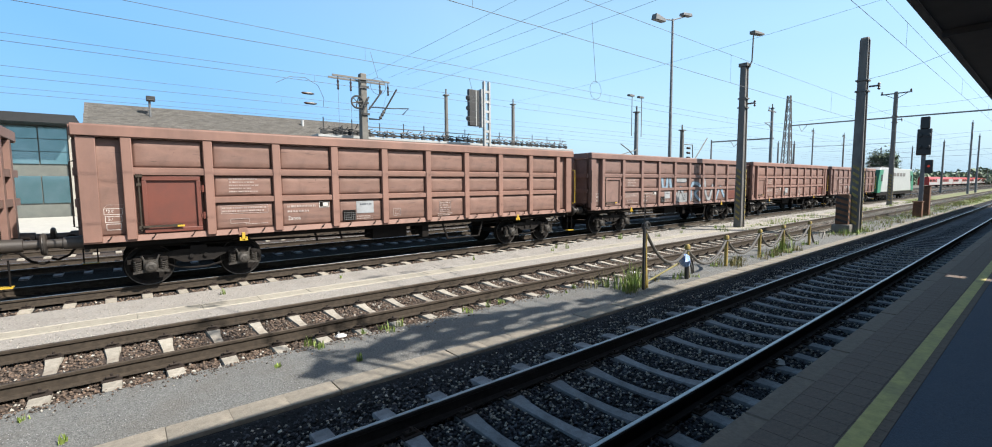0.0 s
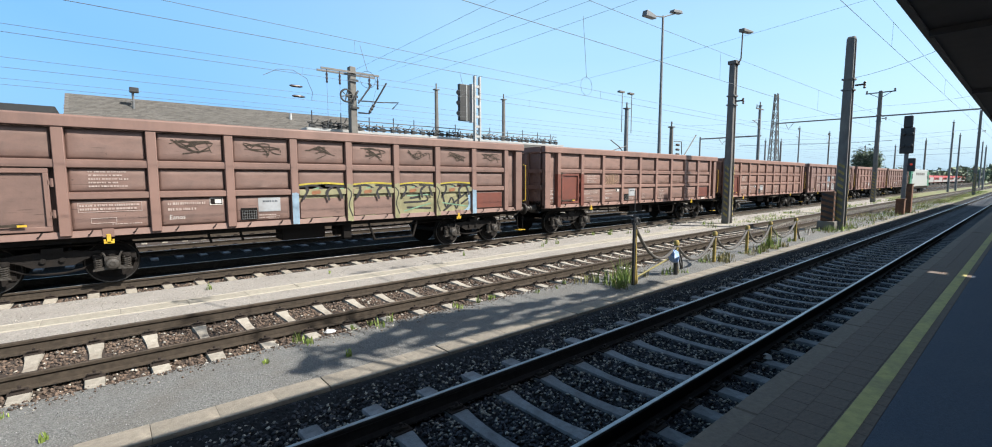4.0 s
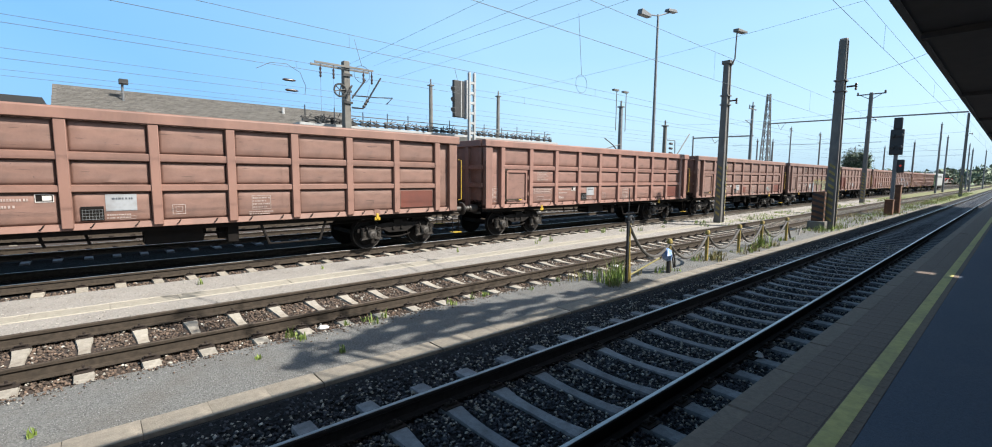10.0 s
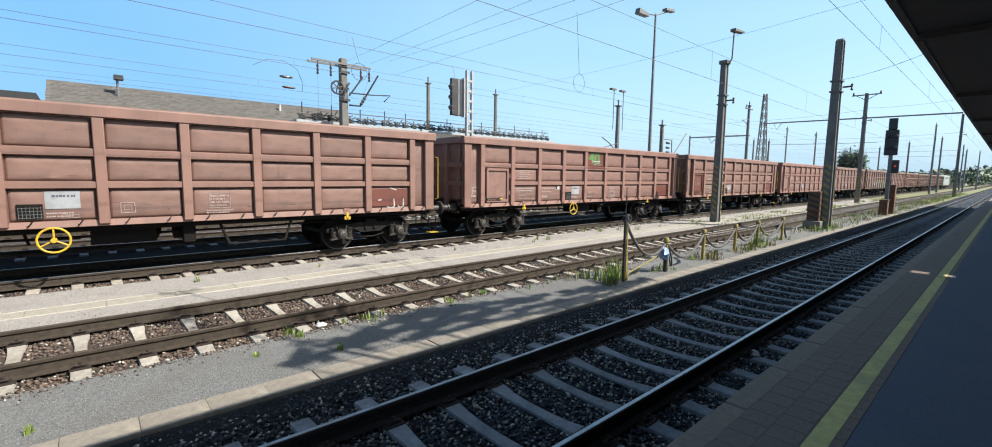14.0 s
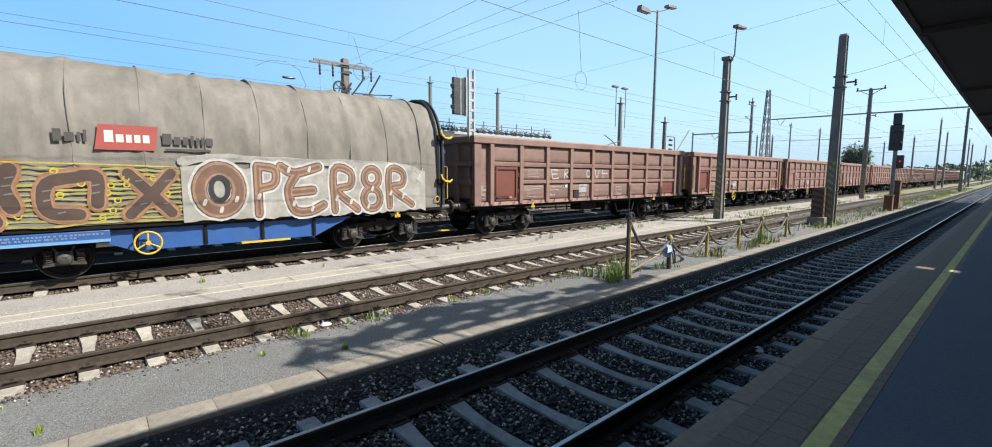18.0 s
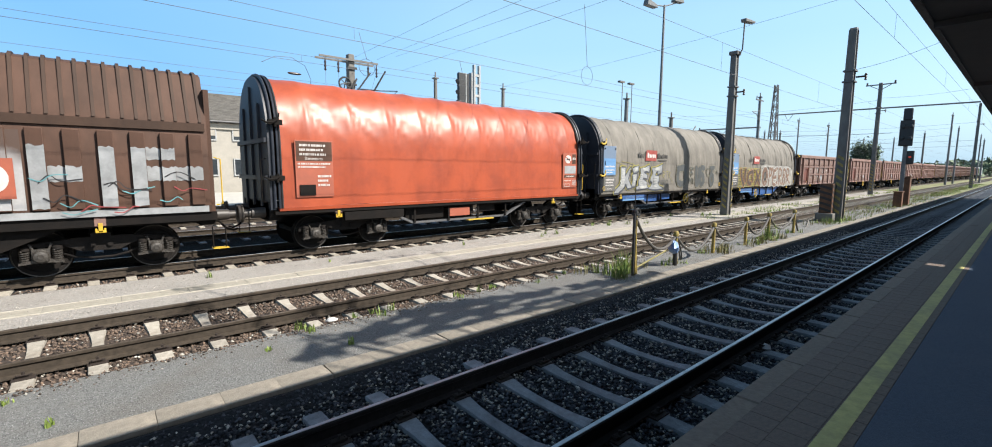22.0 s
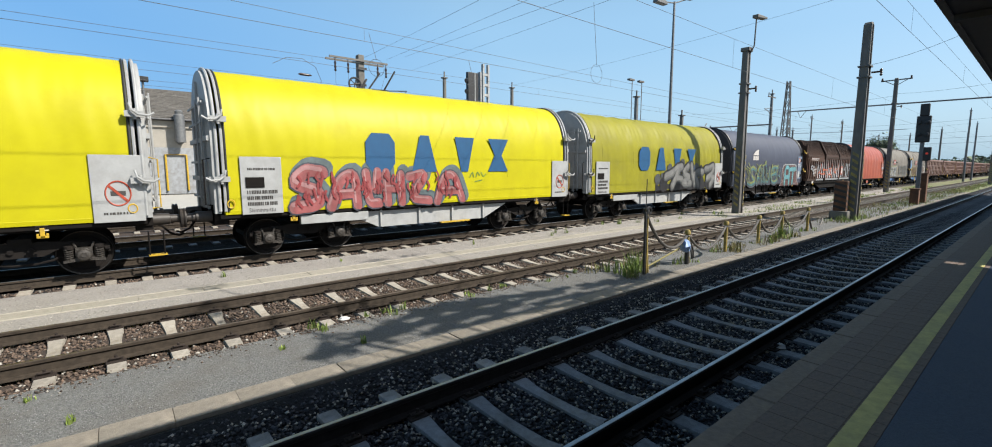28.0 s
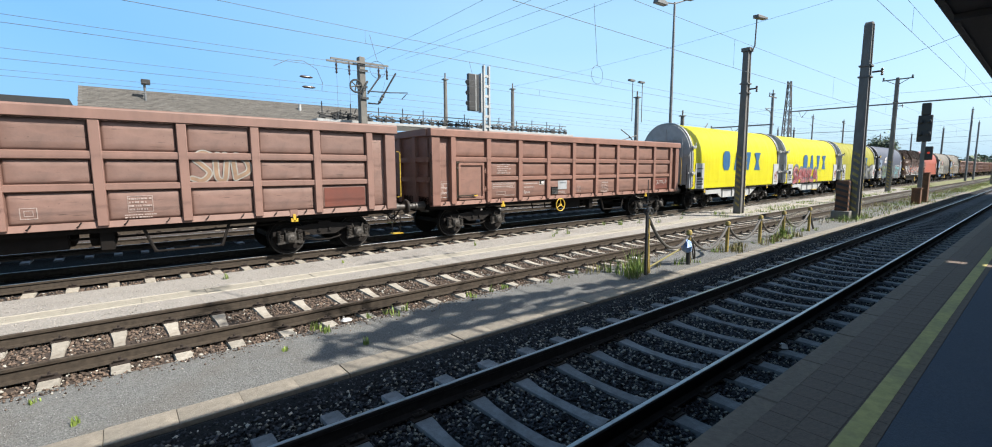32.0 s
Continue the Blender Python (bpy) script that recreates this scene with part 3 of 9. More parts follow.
stones("ballast", [(-9, -4, -1.38, 1.26, -0.222, 5000), (-4, 7, -1.38, 1.26, -0.222, 19000), (7, 20, -1.38, 1.26, -0.222, 13000), (20, 34, -1.38, 1.26, -0.222, 7000)], 0.027, M_stone, 5, T2, -0.84)
stones("pale_ballast", [(-4, 16, -1.38, 1.26, -0.212, 1900)], 0.025, M_pale, 6, T2, -0.84)
stones("ballast", [(-5, 12, -1.58, -0.9, -0.225, 4600), (12, 30, -1.58, -0.9, -0.225, 2600)], 0.030, M_stone, 7, T3, -0.927)
stones("pale_ballast", [(-5, 20, -1.58, -0.9, -0.22, 420)], 0.026, M_pale, 8, T3, -0.927)
grit = tagged(part("path_grit", Shape().box(-3, -2.9, 6.0, 6.1, -0.13, -0.12), M_path), "loose grit on the path and walkway", "grit", kind="stuff")
stones("path_stones", [(-2, 9, 5.24, 6.56, -0.122, 9000), (9, 20, 5.24, 6.56, -0.122, 3200)], 0.0065, M_grit, 9, grit, 0.0)
stones("spilled_ballast", [(-4, 12, 6.46, 6.62, -0.120, 1500), (12, 30, 6.46, 6.62, -0.120, 900), (-4, 16, 6.25, 6.46, -0.122, 260)], 0.016, M_stone, 19, grit, 0.0)
stones("spilled_pale_stones", [(-4, 14, 6.3, 6.64, -0.118, 160)], 0.018, M_pale, 20, grit, 0.0)
stones("walkway_stones", [(-5, 10, 9.35, 11.85, -0.148, 6500), (10, 24, 9.35, 11.85, -0.148, 3000)], 0.011, M_pale, 10, grit, 0.0)

# kerb between path and near track, and the cable duct in the walkway
kerb = thing("kerb", "row of weathered concrete kerb slabs beside the near track", "kerb", (0, 0, 0), kind="structure")
ks = Shape().ext("y", [(0.001, -0.42), (0.531, -0.42), (0.531, -0.121), (0.525, -0.117), (0.007, -0.117), (0.001, -0.121)], 4.88, 5.22).mesh("slab", M_kerb)
for i in range(-12, 116):
    part("slab", ks, None, kerb, at=pose(i * 0.532 + 0.20, random.uniform(-0.004, 0.004), random.uniform(-0.004, 0.003), 0, 0, random.uniform(-0.2, 0.2)))
duct = thing("cable_duct", "flush line of concrete cable duct lids in the gravel", "cable duct", (0, 0, 0), kind="structure")
M_duct_rim = mat("duct_rim_concrete", (0.35, 0.325, 0.275), (0.27, 0.25, 0.21), 12, 0.9, bump=0.3, bscale=80, rand=0.05)
ds = Shape().ext("y", [(0.004, -0.35), (0.996, -0.35), (0.996, -0.146), (0.99, -0.140), (0.01, -0.140), (0.004, -0.146)], 10.098, 10.512).mesh("lid", M_slab)
dr = Shape().ext("x", [(-0.014, -0.35), (0.014, -0.35), (0.014, -0.138), (0.009, -0.134), (-0.009, -0.134), (-0.014, -0.138)], 0.003, 0.997).mesh("duct_rim", M_duct_rim)
for i in range(-12, 69):
    part("lid", ds, None, duct, at=pose(i * 1.0 + 0.1, random.uniform(-0.004, 0.004), random.uniform(-0.004, 0.004)))
    for y in (10.08, 10.53):
        part("duct_rim", dr, None, duct, at=pose(i * 1.0 + 0.1, y, random.uniform(-0.004, 0.004), 0, 0, random.uniform(-0.3, 0.3)))

# ---- platform and canopy ----
PZ = 0.50
plat = thing("platform", "station platform with dark asphalt in the canopy's shade", "platform", (0, 0, 0), kind="structure")
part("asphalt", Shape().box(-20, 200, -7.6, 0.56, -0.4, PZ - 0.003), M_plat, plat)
part("base_wall", Shape().box(-20, 200, 0.56, 1.22, -0.4, 0.30), M_kerb, plat)
part("yellow_line", Shape().box(-20, 200, 0.625, 0.74, PZ, PZ + 0.003), M_yellow_line, plat, "worn yellow safety line")
es = Shape().ext("y", [(0.003, 0.30), (0.997, 0.30), (0.997, PZ - 0.012), (0.985, PZ), (0.015, PZ), (0.003, PZ - 0.012)], 1.135, 1.29).mesh("edge_stone", M_edge)
for i in range(-6, 70):
    part("edge_stone", es, None, plat, at=(i * 1.0 + 0.45, 0, random.uniform(-0.003, 0.003)))
part("edge_rest", Shape().box(70.45, 200, 1.135, 1.29, 0.3, PZ), M_edge, plat)
ps = Shape().ext("y", [(0.001, 0.30), (0.199, 0.30), (0.199, PZ - 0.003), (0.196, PZ), (0.004, PZ), (0.001, PZ - 0.003)], 0.001, 0.190).mesh("paver", M_paver)
for i in range(95):
    for j in range(3):
        part("paver", ps, None, plat, at=(1.5 + i * 0.2 + 0.1 * (j % 2), 0.562 + j * 0.191, random.uniform(-0.0006, 0.0004)))
part("paver_rest", Shape().box(20.6, 200, 0.562, 1.133, 0.3, PZ - 0.002), M_paver, plat)
part("paver_fill", Shape().box(1.491, 1.6, 0.755, 0.942, 0.3, PZ - 0.001), M_paver, plat)
part("paver_start", Shape().box(-20, 1.49, 0.562, 1.133, 0.3, PZ - 0.002), M_paver, plat)

can = thing("platform_canopy", "dark flat platform canopy seen from below", "canopy", (0, 0, 0), kind="structure")
HX, HY = 11.25 + 0.60 * 3.2, 0.76 - 3.2       # an unseen slit added in the roof lets a patch of sun onto the platform
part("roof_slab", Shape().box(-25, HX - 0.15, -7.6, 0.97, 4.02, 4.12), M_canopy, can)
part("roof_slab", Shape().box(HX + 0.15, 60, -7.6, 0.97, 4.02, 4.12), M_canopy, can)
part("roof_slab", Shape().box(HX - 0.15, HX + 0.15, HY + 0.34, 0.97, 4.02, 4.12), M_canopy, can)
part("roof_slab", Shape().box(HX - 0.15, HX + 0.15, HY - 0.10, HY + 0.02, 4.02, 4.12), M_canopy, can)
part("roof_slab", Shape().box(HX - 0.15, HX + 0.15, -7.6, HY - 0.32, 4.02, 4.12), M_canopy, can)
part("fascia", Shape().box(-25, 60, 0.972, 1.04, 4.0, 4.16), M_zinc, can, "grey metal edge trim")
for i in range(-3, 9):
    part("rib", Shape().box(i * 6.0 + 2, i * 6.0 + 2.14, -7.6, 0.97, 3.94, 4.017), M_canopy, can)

# ---- freight train: shared parts ----


def wheelset_mesh():
    s = Shape()
    r = 0.455
    for sd in (-1, 1):
        prof = [(-0.068, 0.20), (-0.068, 0.36), (-0.066, r + 0.028), (-0.040, r + 0.026), (-0.032, r), (0.067, r - 0.006), (0.067, 0.37), (0.03, 0.34), (0.025, 0.17), (0.08, 0.13), (0.08, 0.09)]
        s.lathe((0, sd * 0.76, 0), "y", [(a * sd, b) for a, b in prof] if sd > 0 else [(-a, b) for a, b in prof], 26)
    s.rod((0, -0.85, 0), (0, 0.85, 0), 0.085, 12)
    # brake disc bolts and a chalk mark let the turning show
    for i in range(6):
        a = i * math.pi / 3
        for sd in (-1, 1):
            s.rod((0.25 * math.cos(a), sd * 0.78, 0.25 * math.sin(a)), (0.25 * math.cos(a), sd * 0.815, 0.25 * math.sin(a)), 0.022, 6)
    return s.mesh("wheelset", M_bogie)


WHEELSET = wheelset_mesh()
TREAD = Shape().ring((0, -0.826, 0), "y", 0.446, 0.013, 32, 5).mesh("wheel_rim", M_tread)
WHEELS = []


def bogie_frame_mesh(wb):
    s = Shape()
    for sd in (-1, 1):
        y = sd * 0.99
        h = wb / 2
        out = [(-h - 0.40, 0.52), (-h - 0.40, 0.62), (-h - 0.12, 0.70), (-h + 0.30, 0.73), (-0.35, 0.76), (0.35, 0.76), (h - 0.30, 0.73), (h + 0.12, 0.70),
               (h + 0.40, 0.62), (h + 0.40, 0.52), (h + 0.33, 0.52), (h + 0.28, 0.62), (h - 0.28, 0.62), (h - 0.42, 0.57), (0.30, 0.47), (-0.30, 0.47), (-h + 0.42, 0.57), (-h + 0.28, 0.62), (-h - 0.28, 0.62), (-h - 0.33, 0.52)]
        s.ext("y", out, y - 0.045, y + 0.045)
        s.box(-0.16, 0.16, y - 0.10, y + 0.10, 0.74, 0.84)
        for e in (-1, 1):
            # spring caps and the guides on both sides of each axle
            for d in (-0.23, 0.23):
                s.lathe((e * h + d, y - sd * -0.07, 0.60), "z", [(-0.03, 0.085), (0.03, 0.085), (0.05, 0.05)], 10)
            s.box(e * h - 0.05, e * h + 0.05, y - 0.06, y + 0.06, 0.60, 0.70)
        s.rod((-0.14, y + sd * 0.05, 0.60), (-0.14, y + sd * 0.09, 0.60), 0.05, 8).rod((0.14, y + sd * 0.05, 0.60), (0.14, y + sd * 0.09, 0.60), 0.05, 8)
    s.box(-0.20, 0.20, -1.0, 1.0, 0.50, 0.74)
    for e in (-1, 1):
        s.box(e * (wb / 2 + 0.36) - 0.05, e * (wb / 2 + 0.36) + 0.05, -0.95, 0.95, 0.46, 0.58)
    return s.mesh("bogie_frame", M_bogie)


def axlebox_mesh():
    """Box with a round cover and its bolts, and a wing on both sides that carries the springs."""
    s = Shape()
    s.box(-0.13, 0.13, -0.10, 0.06, -0.13, 0.14)
    s.lathe((0, -0.10, 0), "y", [(0.0, 0.135), (-0.03, 0.135), (-0.05, 0.115), (-0.07, 0.105), (-0.085, 0.05), (-0.095, 0.045)], 16)
    for i in range(4):
        a = radians(45 + 90 * i)
        s.rod((0.118 * math.cos(a), -0.13, 0.118 * math.sin(a)), (0.118 * math.cos(a), -0.15, 0.118 * math.sin(a)), 0.014, 6)
    for sd in (-1, 1):
        s.ext("y", [(sd * 0.12, -0.06), (sd * 0.12, -0.13), (sd * 0.32, -0.15), (sd * 0.32, -0.11)], -0.09, 0.05)
        s.rod((sd * 0.10, -0.03, 0.10), (sd * 0.16, -0.03, 0.24), 0.022, 6)
    return s.mesh("axlebox", M_axle)


def spring_mesh():
    """One coil from bottom to top."""
    coil = [(0.066 * math.cos(2 * math.pi * k / 9), 0.066 * math.sin(2 * math.pi * k / 9), -0.12 + 0.0047 * k) for k in range(52)]
    return Shape().tube(coil, 0.017, 5).mesh("spring", M_axle)


FRAMES = {1.8: bogie_frame_mesh(1.8)}
AXLEBOX, SPRING = axlebox_mesh(), spring_mesh()


def bogie(parent, x, wb=1.8):
    b = part("bogie", FRAMES[wb], None, parent, at=(x, 0, 0))
    for e in (-1, 1):
        w = part("wheelset", WHEELSET, None, parent)
        w.matrix_parent_inverse = Matrix.Translation((x + e * wb / 2, 0, 0.455))
        part("wheel_rim", TREAD, None, w, "bright worn wheel tread")
        WHEELS.append(w)
        part("axlebox", AXLEBOX, None, b, at=(e * wb / 2, -1.06, 0.455))
        part("axlebox", AXLEBOX, None, b, at=pose(e * wb / 2, 1.06, 0.455, 0, 0, 180))
        for sd in (-1, 1):
            part("spring", SPRING, None, b, at=(e * wb / 2 + sd * 0.23, -1.08, 0.45))
    part("brake_rod", Shape().tube([(-0.62, -0.90, 0.46), (-0.42, -0.90, 0.36), (-0.15, -0.90, 0.31), (0.15, -0.90, 0.31), (0.42, -0.90, 0.36), (0.62, -0.90, 0.46)], 0.024, 6).box(-0.62, -0.54, -0.86, -0.70, 0.24, 0.60).box(0.54, 0.62, -0.86, -0.70, 0.24, 0.60), M_bogie, b)
    return b


def buffer_mesh():
    s = Shape()
    s.box(-0.06, 0.0, -0.22, 0.22, -0.20, 0.20)
    s.lathe((0, 0, 0), "x", [(0, 0.14), (0.10, 0.135), (0.32, 0.125), (0.33, 0.095), (0.56, 0.09), (0.57, 0.20), (0.60, 0.225), (0.625, 0.215), (0.635, 0.12)], 18)
    return s.mesh("buffer", M_buffer)


BUFFER = buffer_mesh()


def ends(t, half, z=1.06):
    """Buffers, draw hook, screw coupling, brake hoses and shunter's steps at both ends."""
    for e in (-1, 1):
        turn = 0 if e > 0 else 180
        for sd in (-1, 1):
            part("buffer", BUFFER, None, t, at=pose(e * half, sd * 0.875, z, 0, 0, turn))
        x = e * half
        part("draw_hook", Shape().box(-0.1, 0.18, -0.05, 0.05, -0.06, 0.06).ring((0.25, 0, 0.0), "y", 0.08, 0.032, 14, 6), M_black, t, at=pose(x, 0, z, 0, 0, turn))
        part("screw_coupling", Shape().tube([(0.25, -0.04, 0), (0.42, -0.05, -0.16), (0.62, -0.04, -0.12)], 0.022, 6).tube([(0.25, 0.04, 0), (0.42, 0.05, -0.16), (0.62, 0.04, -0.12)], 0.022, 6).rod((0.42, -0.10, -0.16), (0.42, 0.10, -0.16), 0.03, 8), M_black, t, at=pose(x, 0, z, 0, 0, turn))
        part("brake_hose", Shape().tube([(0.02, -0.35, -0.12), (0.20, -0.35, -0.20), (0.34, -0.33, -0.38), (0.52, -0.30, -0.46), (0.62, -0.28, -0.42)], 0.026, 7), M_black, t, at=pose(x, 0, z, 0, 0, turn))
        yy = -1.32 * e
        part("shunter_step", Shape().tube([(e * (half - 0.10), yy, z - 0.22), (e * (half - 0.10), yy, 0.34), (e * (half + 0.16), yy, 0.34), (e * (half + 0.16), yy, z - 0.22)], 0.016, 6), M_black, t)
        part("step_tread", Shape().box(min(e * (half - 0.12), e * (half + 0.20)), max(e * (half - 0.12), e * (half + 0.20)), yy - 0.10, yy + 0.12, 0.325, 0.345), M_yellow, t, "yellow step edge")


def lash_hook(t, x, z=0.86, white=False):
    h = part("hook_bracket", Shape().box(-0.09, 0.09, -0.03, 0.03, -0.04, 0.13), M_white if white else M_ox, t, at=(x, -1.40, z))
    part("towing_hook", Shape().box(-0.035, 0.035, -0.05, -0.02, -0.17, 0.02).box(-0.085, -0.05, -0.05, -0.02, -0.13, -0.085).box(0.05, 0.085, -0.05, -0.02, -0.13, -0.085).box(-0.085, 0.085, -0.05, -0.02, -0.175, -0.13), M_yellow, h, "yellow rope hook", bevel=0.006)


def handwheel(t, x, z):
    s = Shape().ring((0, 0, 0), "y", 0.235, 0.020, 26, 7).rod((0, -0.03, 0), (0, 0.05, 0), 0.05, 10)
    for i in range(3):
        a = radians(90 + 120 * i)
        s.rod((0, 0, 0), (0.23 * math.cos(a), 0, 0.23 * math.sin(a)), 0.016, 6)
    part("brake_handwheel", s, M_yellow, t, "yellow parking brake handwheel", at=(x, -1.46, z))
    part("handwheel_spindle", Shape().rod((0, -0.4, 0), (0, 0.1, 0), 0.025, 8), M_black, t, at=(x, -1.0, z))


def bars(name, t, x, z, w, h, rows, material, y, cols=1, fill=0.6, seed=1):
    """Unreadable small print: rows of short bars."""
    rng = random.Random(seed)
    s = Shape()
    for r in range(rows):
        zz = z + h / 2 - (r + 0.5) * h / rows
        xx = x - w / 2
        end = x + w / 2 * (1 if r % 2 == 0 else rng.uniform(0.3, 0.95))
        while xx < end - 0.02:
            k = min(rng.choice((0.022, 0.026, 0.030, 0.048)) * max(1, w), end - xx)
            s.box(xx, xx + k, y - 0.004, y, zz - h / rows * fill / 2, zz + h / rows * fill / 2)
            xx += k + rng.choice((0.010, 0.010, 0.012, 0.026)) * max(1, w)
    return tagged(part(name, s, material, t), kind="stuff")


def outline(name, t, x, z, w, h, material, y, th=0.012):
    s = Shape().box(x - w / 2, x + w / 2, y - 0.004, y, z + h / 2 - th, z + h / 2).box(x - w / 2, x + w / 2, y - 0.004, y, z - h / 2, z - h / 2 + th)
    s.box(x - w / 2, x - w / 2 + th, y - 0.004, y, z - h / 2 + th, z + h / 2 - th).box(x + w / 2 - th, x + w / 2, y - 0.004, y, z - h / 2 + th, z + h / 2 - th)
    return part(name, s, material, t)


STRETCHED = set()


def stretch(t, a, b, keep=("bogie", "wheelset", "buffer", "draw_hook", "screw_coupling", "brake_hose", "shunter_step", "step_tread", "brake_handwheel", "handwheel_spindle", "hook_bracket")):
    """Stretch the body above the running gear to fit the camera's view: z becomes a + b * z."""
    for o in t.children:
        if o.name.split(".")[0] in keep:
            if o.name.startswith(("hook", "brake_handwheel", "handwheel")):
                o.location.z = a + b * o.location.z
            continue
        o.location.z = a + b * o.location.z
        for q in (o, *o.children_recursive):
            if q is not o:
                q.location.z *= b
            if q.data and q.data.name not in STRETCHED:
                STRETCHED.add(q.data.name)
                q.data.transform(Matrix.Diagonal((1, 1, b, 1)))


# ---- open wagon ----
EH = 7.17            # half the wagon's length
POSTS = [-EH + 0.77 + 1.422 * i for i in range(10)]
YS = -1.33            # side sheet
YP = YS - 0.060       # face of its pressed panels


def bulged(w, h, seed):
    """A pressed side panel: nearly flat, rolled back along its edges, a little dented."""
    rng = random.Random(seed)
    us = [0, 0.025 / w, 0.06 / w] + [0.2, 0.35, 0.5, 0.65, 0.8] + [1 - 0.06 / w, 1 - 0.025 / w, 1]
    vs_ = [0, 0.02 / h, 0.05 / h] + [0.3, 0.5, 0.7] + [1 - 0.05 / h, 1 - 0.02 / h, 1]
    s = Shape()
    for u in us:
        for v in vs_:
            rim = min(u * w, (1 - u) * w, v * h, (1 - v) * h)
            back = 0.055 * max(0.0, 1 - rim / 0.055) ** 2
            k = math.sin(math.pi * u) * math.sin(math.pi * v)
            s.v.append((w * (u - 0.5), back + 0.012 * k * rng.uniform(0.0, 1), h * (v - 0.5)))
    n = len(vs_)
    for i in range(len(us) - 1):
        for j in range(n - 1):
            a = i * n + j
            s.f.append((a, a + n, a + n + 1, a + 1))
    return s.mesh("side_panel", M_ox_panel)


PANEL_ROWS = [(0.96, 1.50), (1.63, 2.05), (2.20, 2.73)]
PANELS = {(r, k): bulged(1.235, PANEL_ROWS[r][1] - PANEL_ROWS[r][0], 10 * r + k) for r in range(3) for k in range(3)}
PANEL_END = bulged(0.64, 1.78, 50)
POST = Shape().ext("z", [(-0.108, 0.10), (-0.088, -0.15), (0.088, -0.15), (0.108, 0.10)], 0.88, 2.735).mesh("side_post", M_ox)


ROPE_HOOK = Shape().tube([(0.035, 0.0, 0.05), (0.03, -0.05, 0.055), (-0.005, -0.06, 0.0), (-0.04, -0.035, -0.02)], 0.011, 5).mesh("rope_hook", M_black)


def open_wagon(at):
    t = thing("open_wagon", "red-brown high-sided open freight wagon with ribbed steel sides, passing", "freight wagon", at, "wagons of the freight train")
    # far side, floor and end walls
    part("far_side", Shape().box(-EH, EH, 1.33, 1.39, 0.9, 2.74), M_ox, t)
    part("near_sheet", Shape().box(-EH, EH, YS + 0.10, YS + 0.13, 0.9, 2.74), M_ox, t)
    part("floor", Shape().box(-EH, EH, -1.19, 1.33, 0.95, 1.05), M_black, t)
    for e in (-1, 1):
        x = e * EH
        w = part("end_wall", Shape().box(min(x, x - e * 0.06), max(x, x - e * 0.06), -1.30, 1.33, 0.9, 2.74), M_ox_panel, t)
        for z in (1.50, 2.05):
            part("end_rib", Shape().box(min(x, x + e * 0.08), max(x, x + e * 0.08), -1.28, 1.31, z, z + 0.14), M_ox, w)
        for y in (-0.5, 0.5):
            part("end_post", Shape().box(min(x, x + e * 0.10), max(x, x + e * 0.10), y - 0.09, y + 0.09, 0.9, 2.74), M_ox, w)
        part("corner_post", Shape().box(min(x, x - e * 0.30), max(x, x - e * 0.30), YS - 0.12, YS + 0.12, 0.86, 2.735), M_ox, t, bevel=0.015)
        part("corner_post", Shape().box(min(x, x - e * 0.30), max(x, x - e * 0.30), 1.30, 1.45, 0.86, 2.735), M_ox, t)
        part("end_rim", Shape().box(min(x - e * 0.12, x + e * 0.10), max(x - e * 0.12, x + e * 0.10), -1.28, 1.28, 2.75, 2.94), M_ox, t, bevel=0.012)
        part("end_ladder_rail", Shape().tube([(x + e * 0.03, YS - 0.14, 1.15), (x + e * 0.10, YS - 0.20, 1.17), (x + e * 0.10, YS - 0.20, 2.28), (x + e * 0.03, YS - 0.14, 2.30)], 0.014, 6), M_yellow if e > 0 else M_black, t)
    for y0, y1 in ((YS - 0.17, YS + 0.10), (1.25, 1.48)):
        part("top_rim", Shape().ext("x", [(y0, 2.74), (y1, 2.74), (y1, 2.93), (y1 - 0.03, 2.95), (y0 + 0.03, 2.95), (y0, 2.92)], -EH - 0.06, EH + 0.06), M_ox, t, bevel=0.012)
    part("bottom_sill", Shape().ext("x", [(YS - 0.10, 0.84), (YS + 0.12, 0.84), (YS + 0.12, 0.96), (YS - 0.07, 0.955)], -EH, EH), M_ox, t, bevel=0.008)
    for x in POSTS:
        for dx in (-0.36, 0.36):
            part("rope_hook", ROPE_HOOK, None, t, at=(x + dx, YS - 0.10, 0.90))
    part("far_sill", Shape().box(-EH, EH, 1.32, 1.44, 0.84, 0.96), M_ox, t)
    for z0, z1, rx in ((1.50, 1.63, POSTS[1]), (2.05, 2.20, POSTS[0])):
        part("side_rib", Shape().ext("x", [(YS + 0.10, z0 - 0.02), (YS + 0.10, z1 + 0.02), (YS - 0.125, z1 - 0.01), (YS - 0.125, z0 + 0.01)], rx, POSTS[9]), M_ox, t, bevel=0.008)
    for x in POSTS:
        part("side_post", POST, None, t, at=(x, YS, 0), bevel=0.012)
        part("far_post", POST, None, t, at=pose(x, 1.39, 0, 0, 0, 180))
    for c in range(9):
        for r in range(3):
            if c == 0 and r < 2:
                continue
            z0, z1 = PANEL_ROWS[r]
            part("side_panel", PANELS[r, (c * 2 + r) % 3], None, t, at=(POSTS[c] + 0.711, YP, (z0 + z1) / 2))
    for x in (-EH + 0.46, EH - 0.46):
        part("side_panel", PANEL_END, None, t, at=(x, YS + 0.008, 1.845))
    # side door between the first two posts
    dx = POSTS[0] + 0.711
    d = part("door", Shape().box(-0.50, 0.50, -0.05, 0.02, -0.52, 0.50), M_ox_panel, t, "framed side door", at=(dx + 0.02, YS, 1.52))
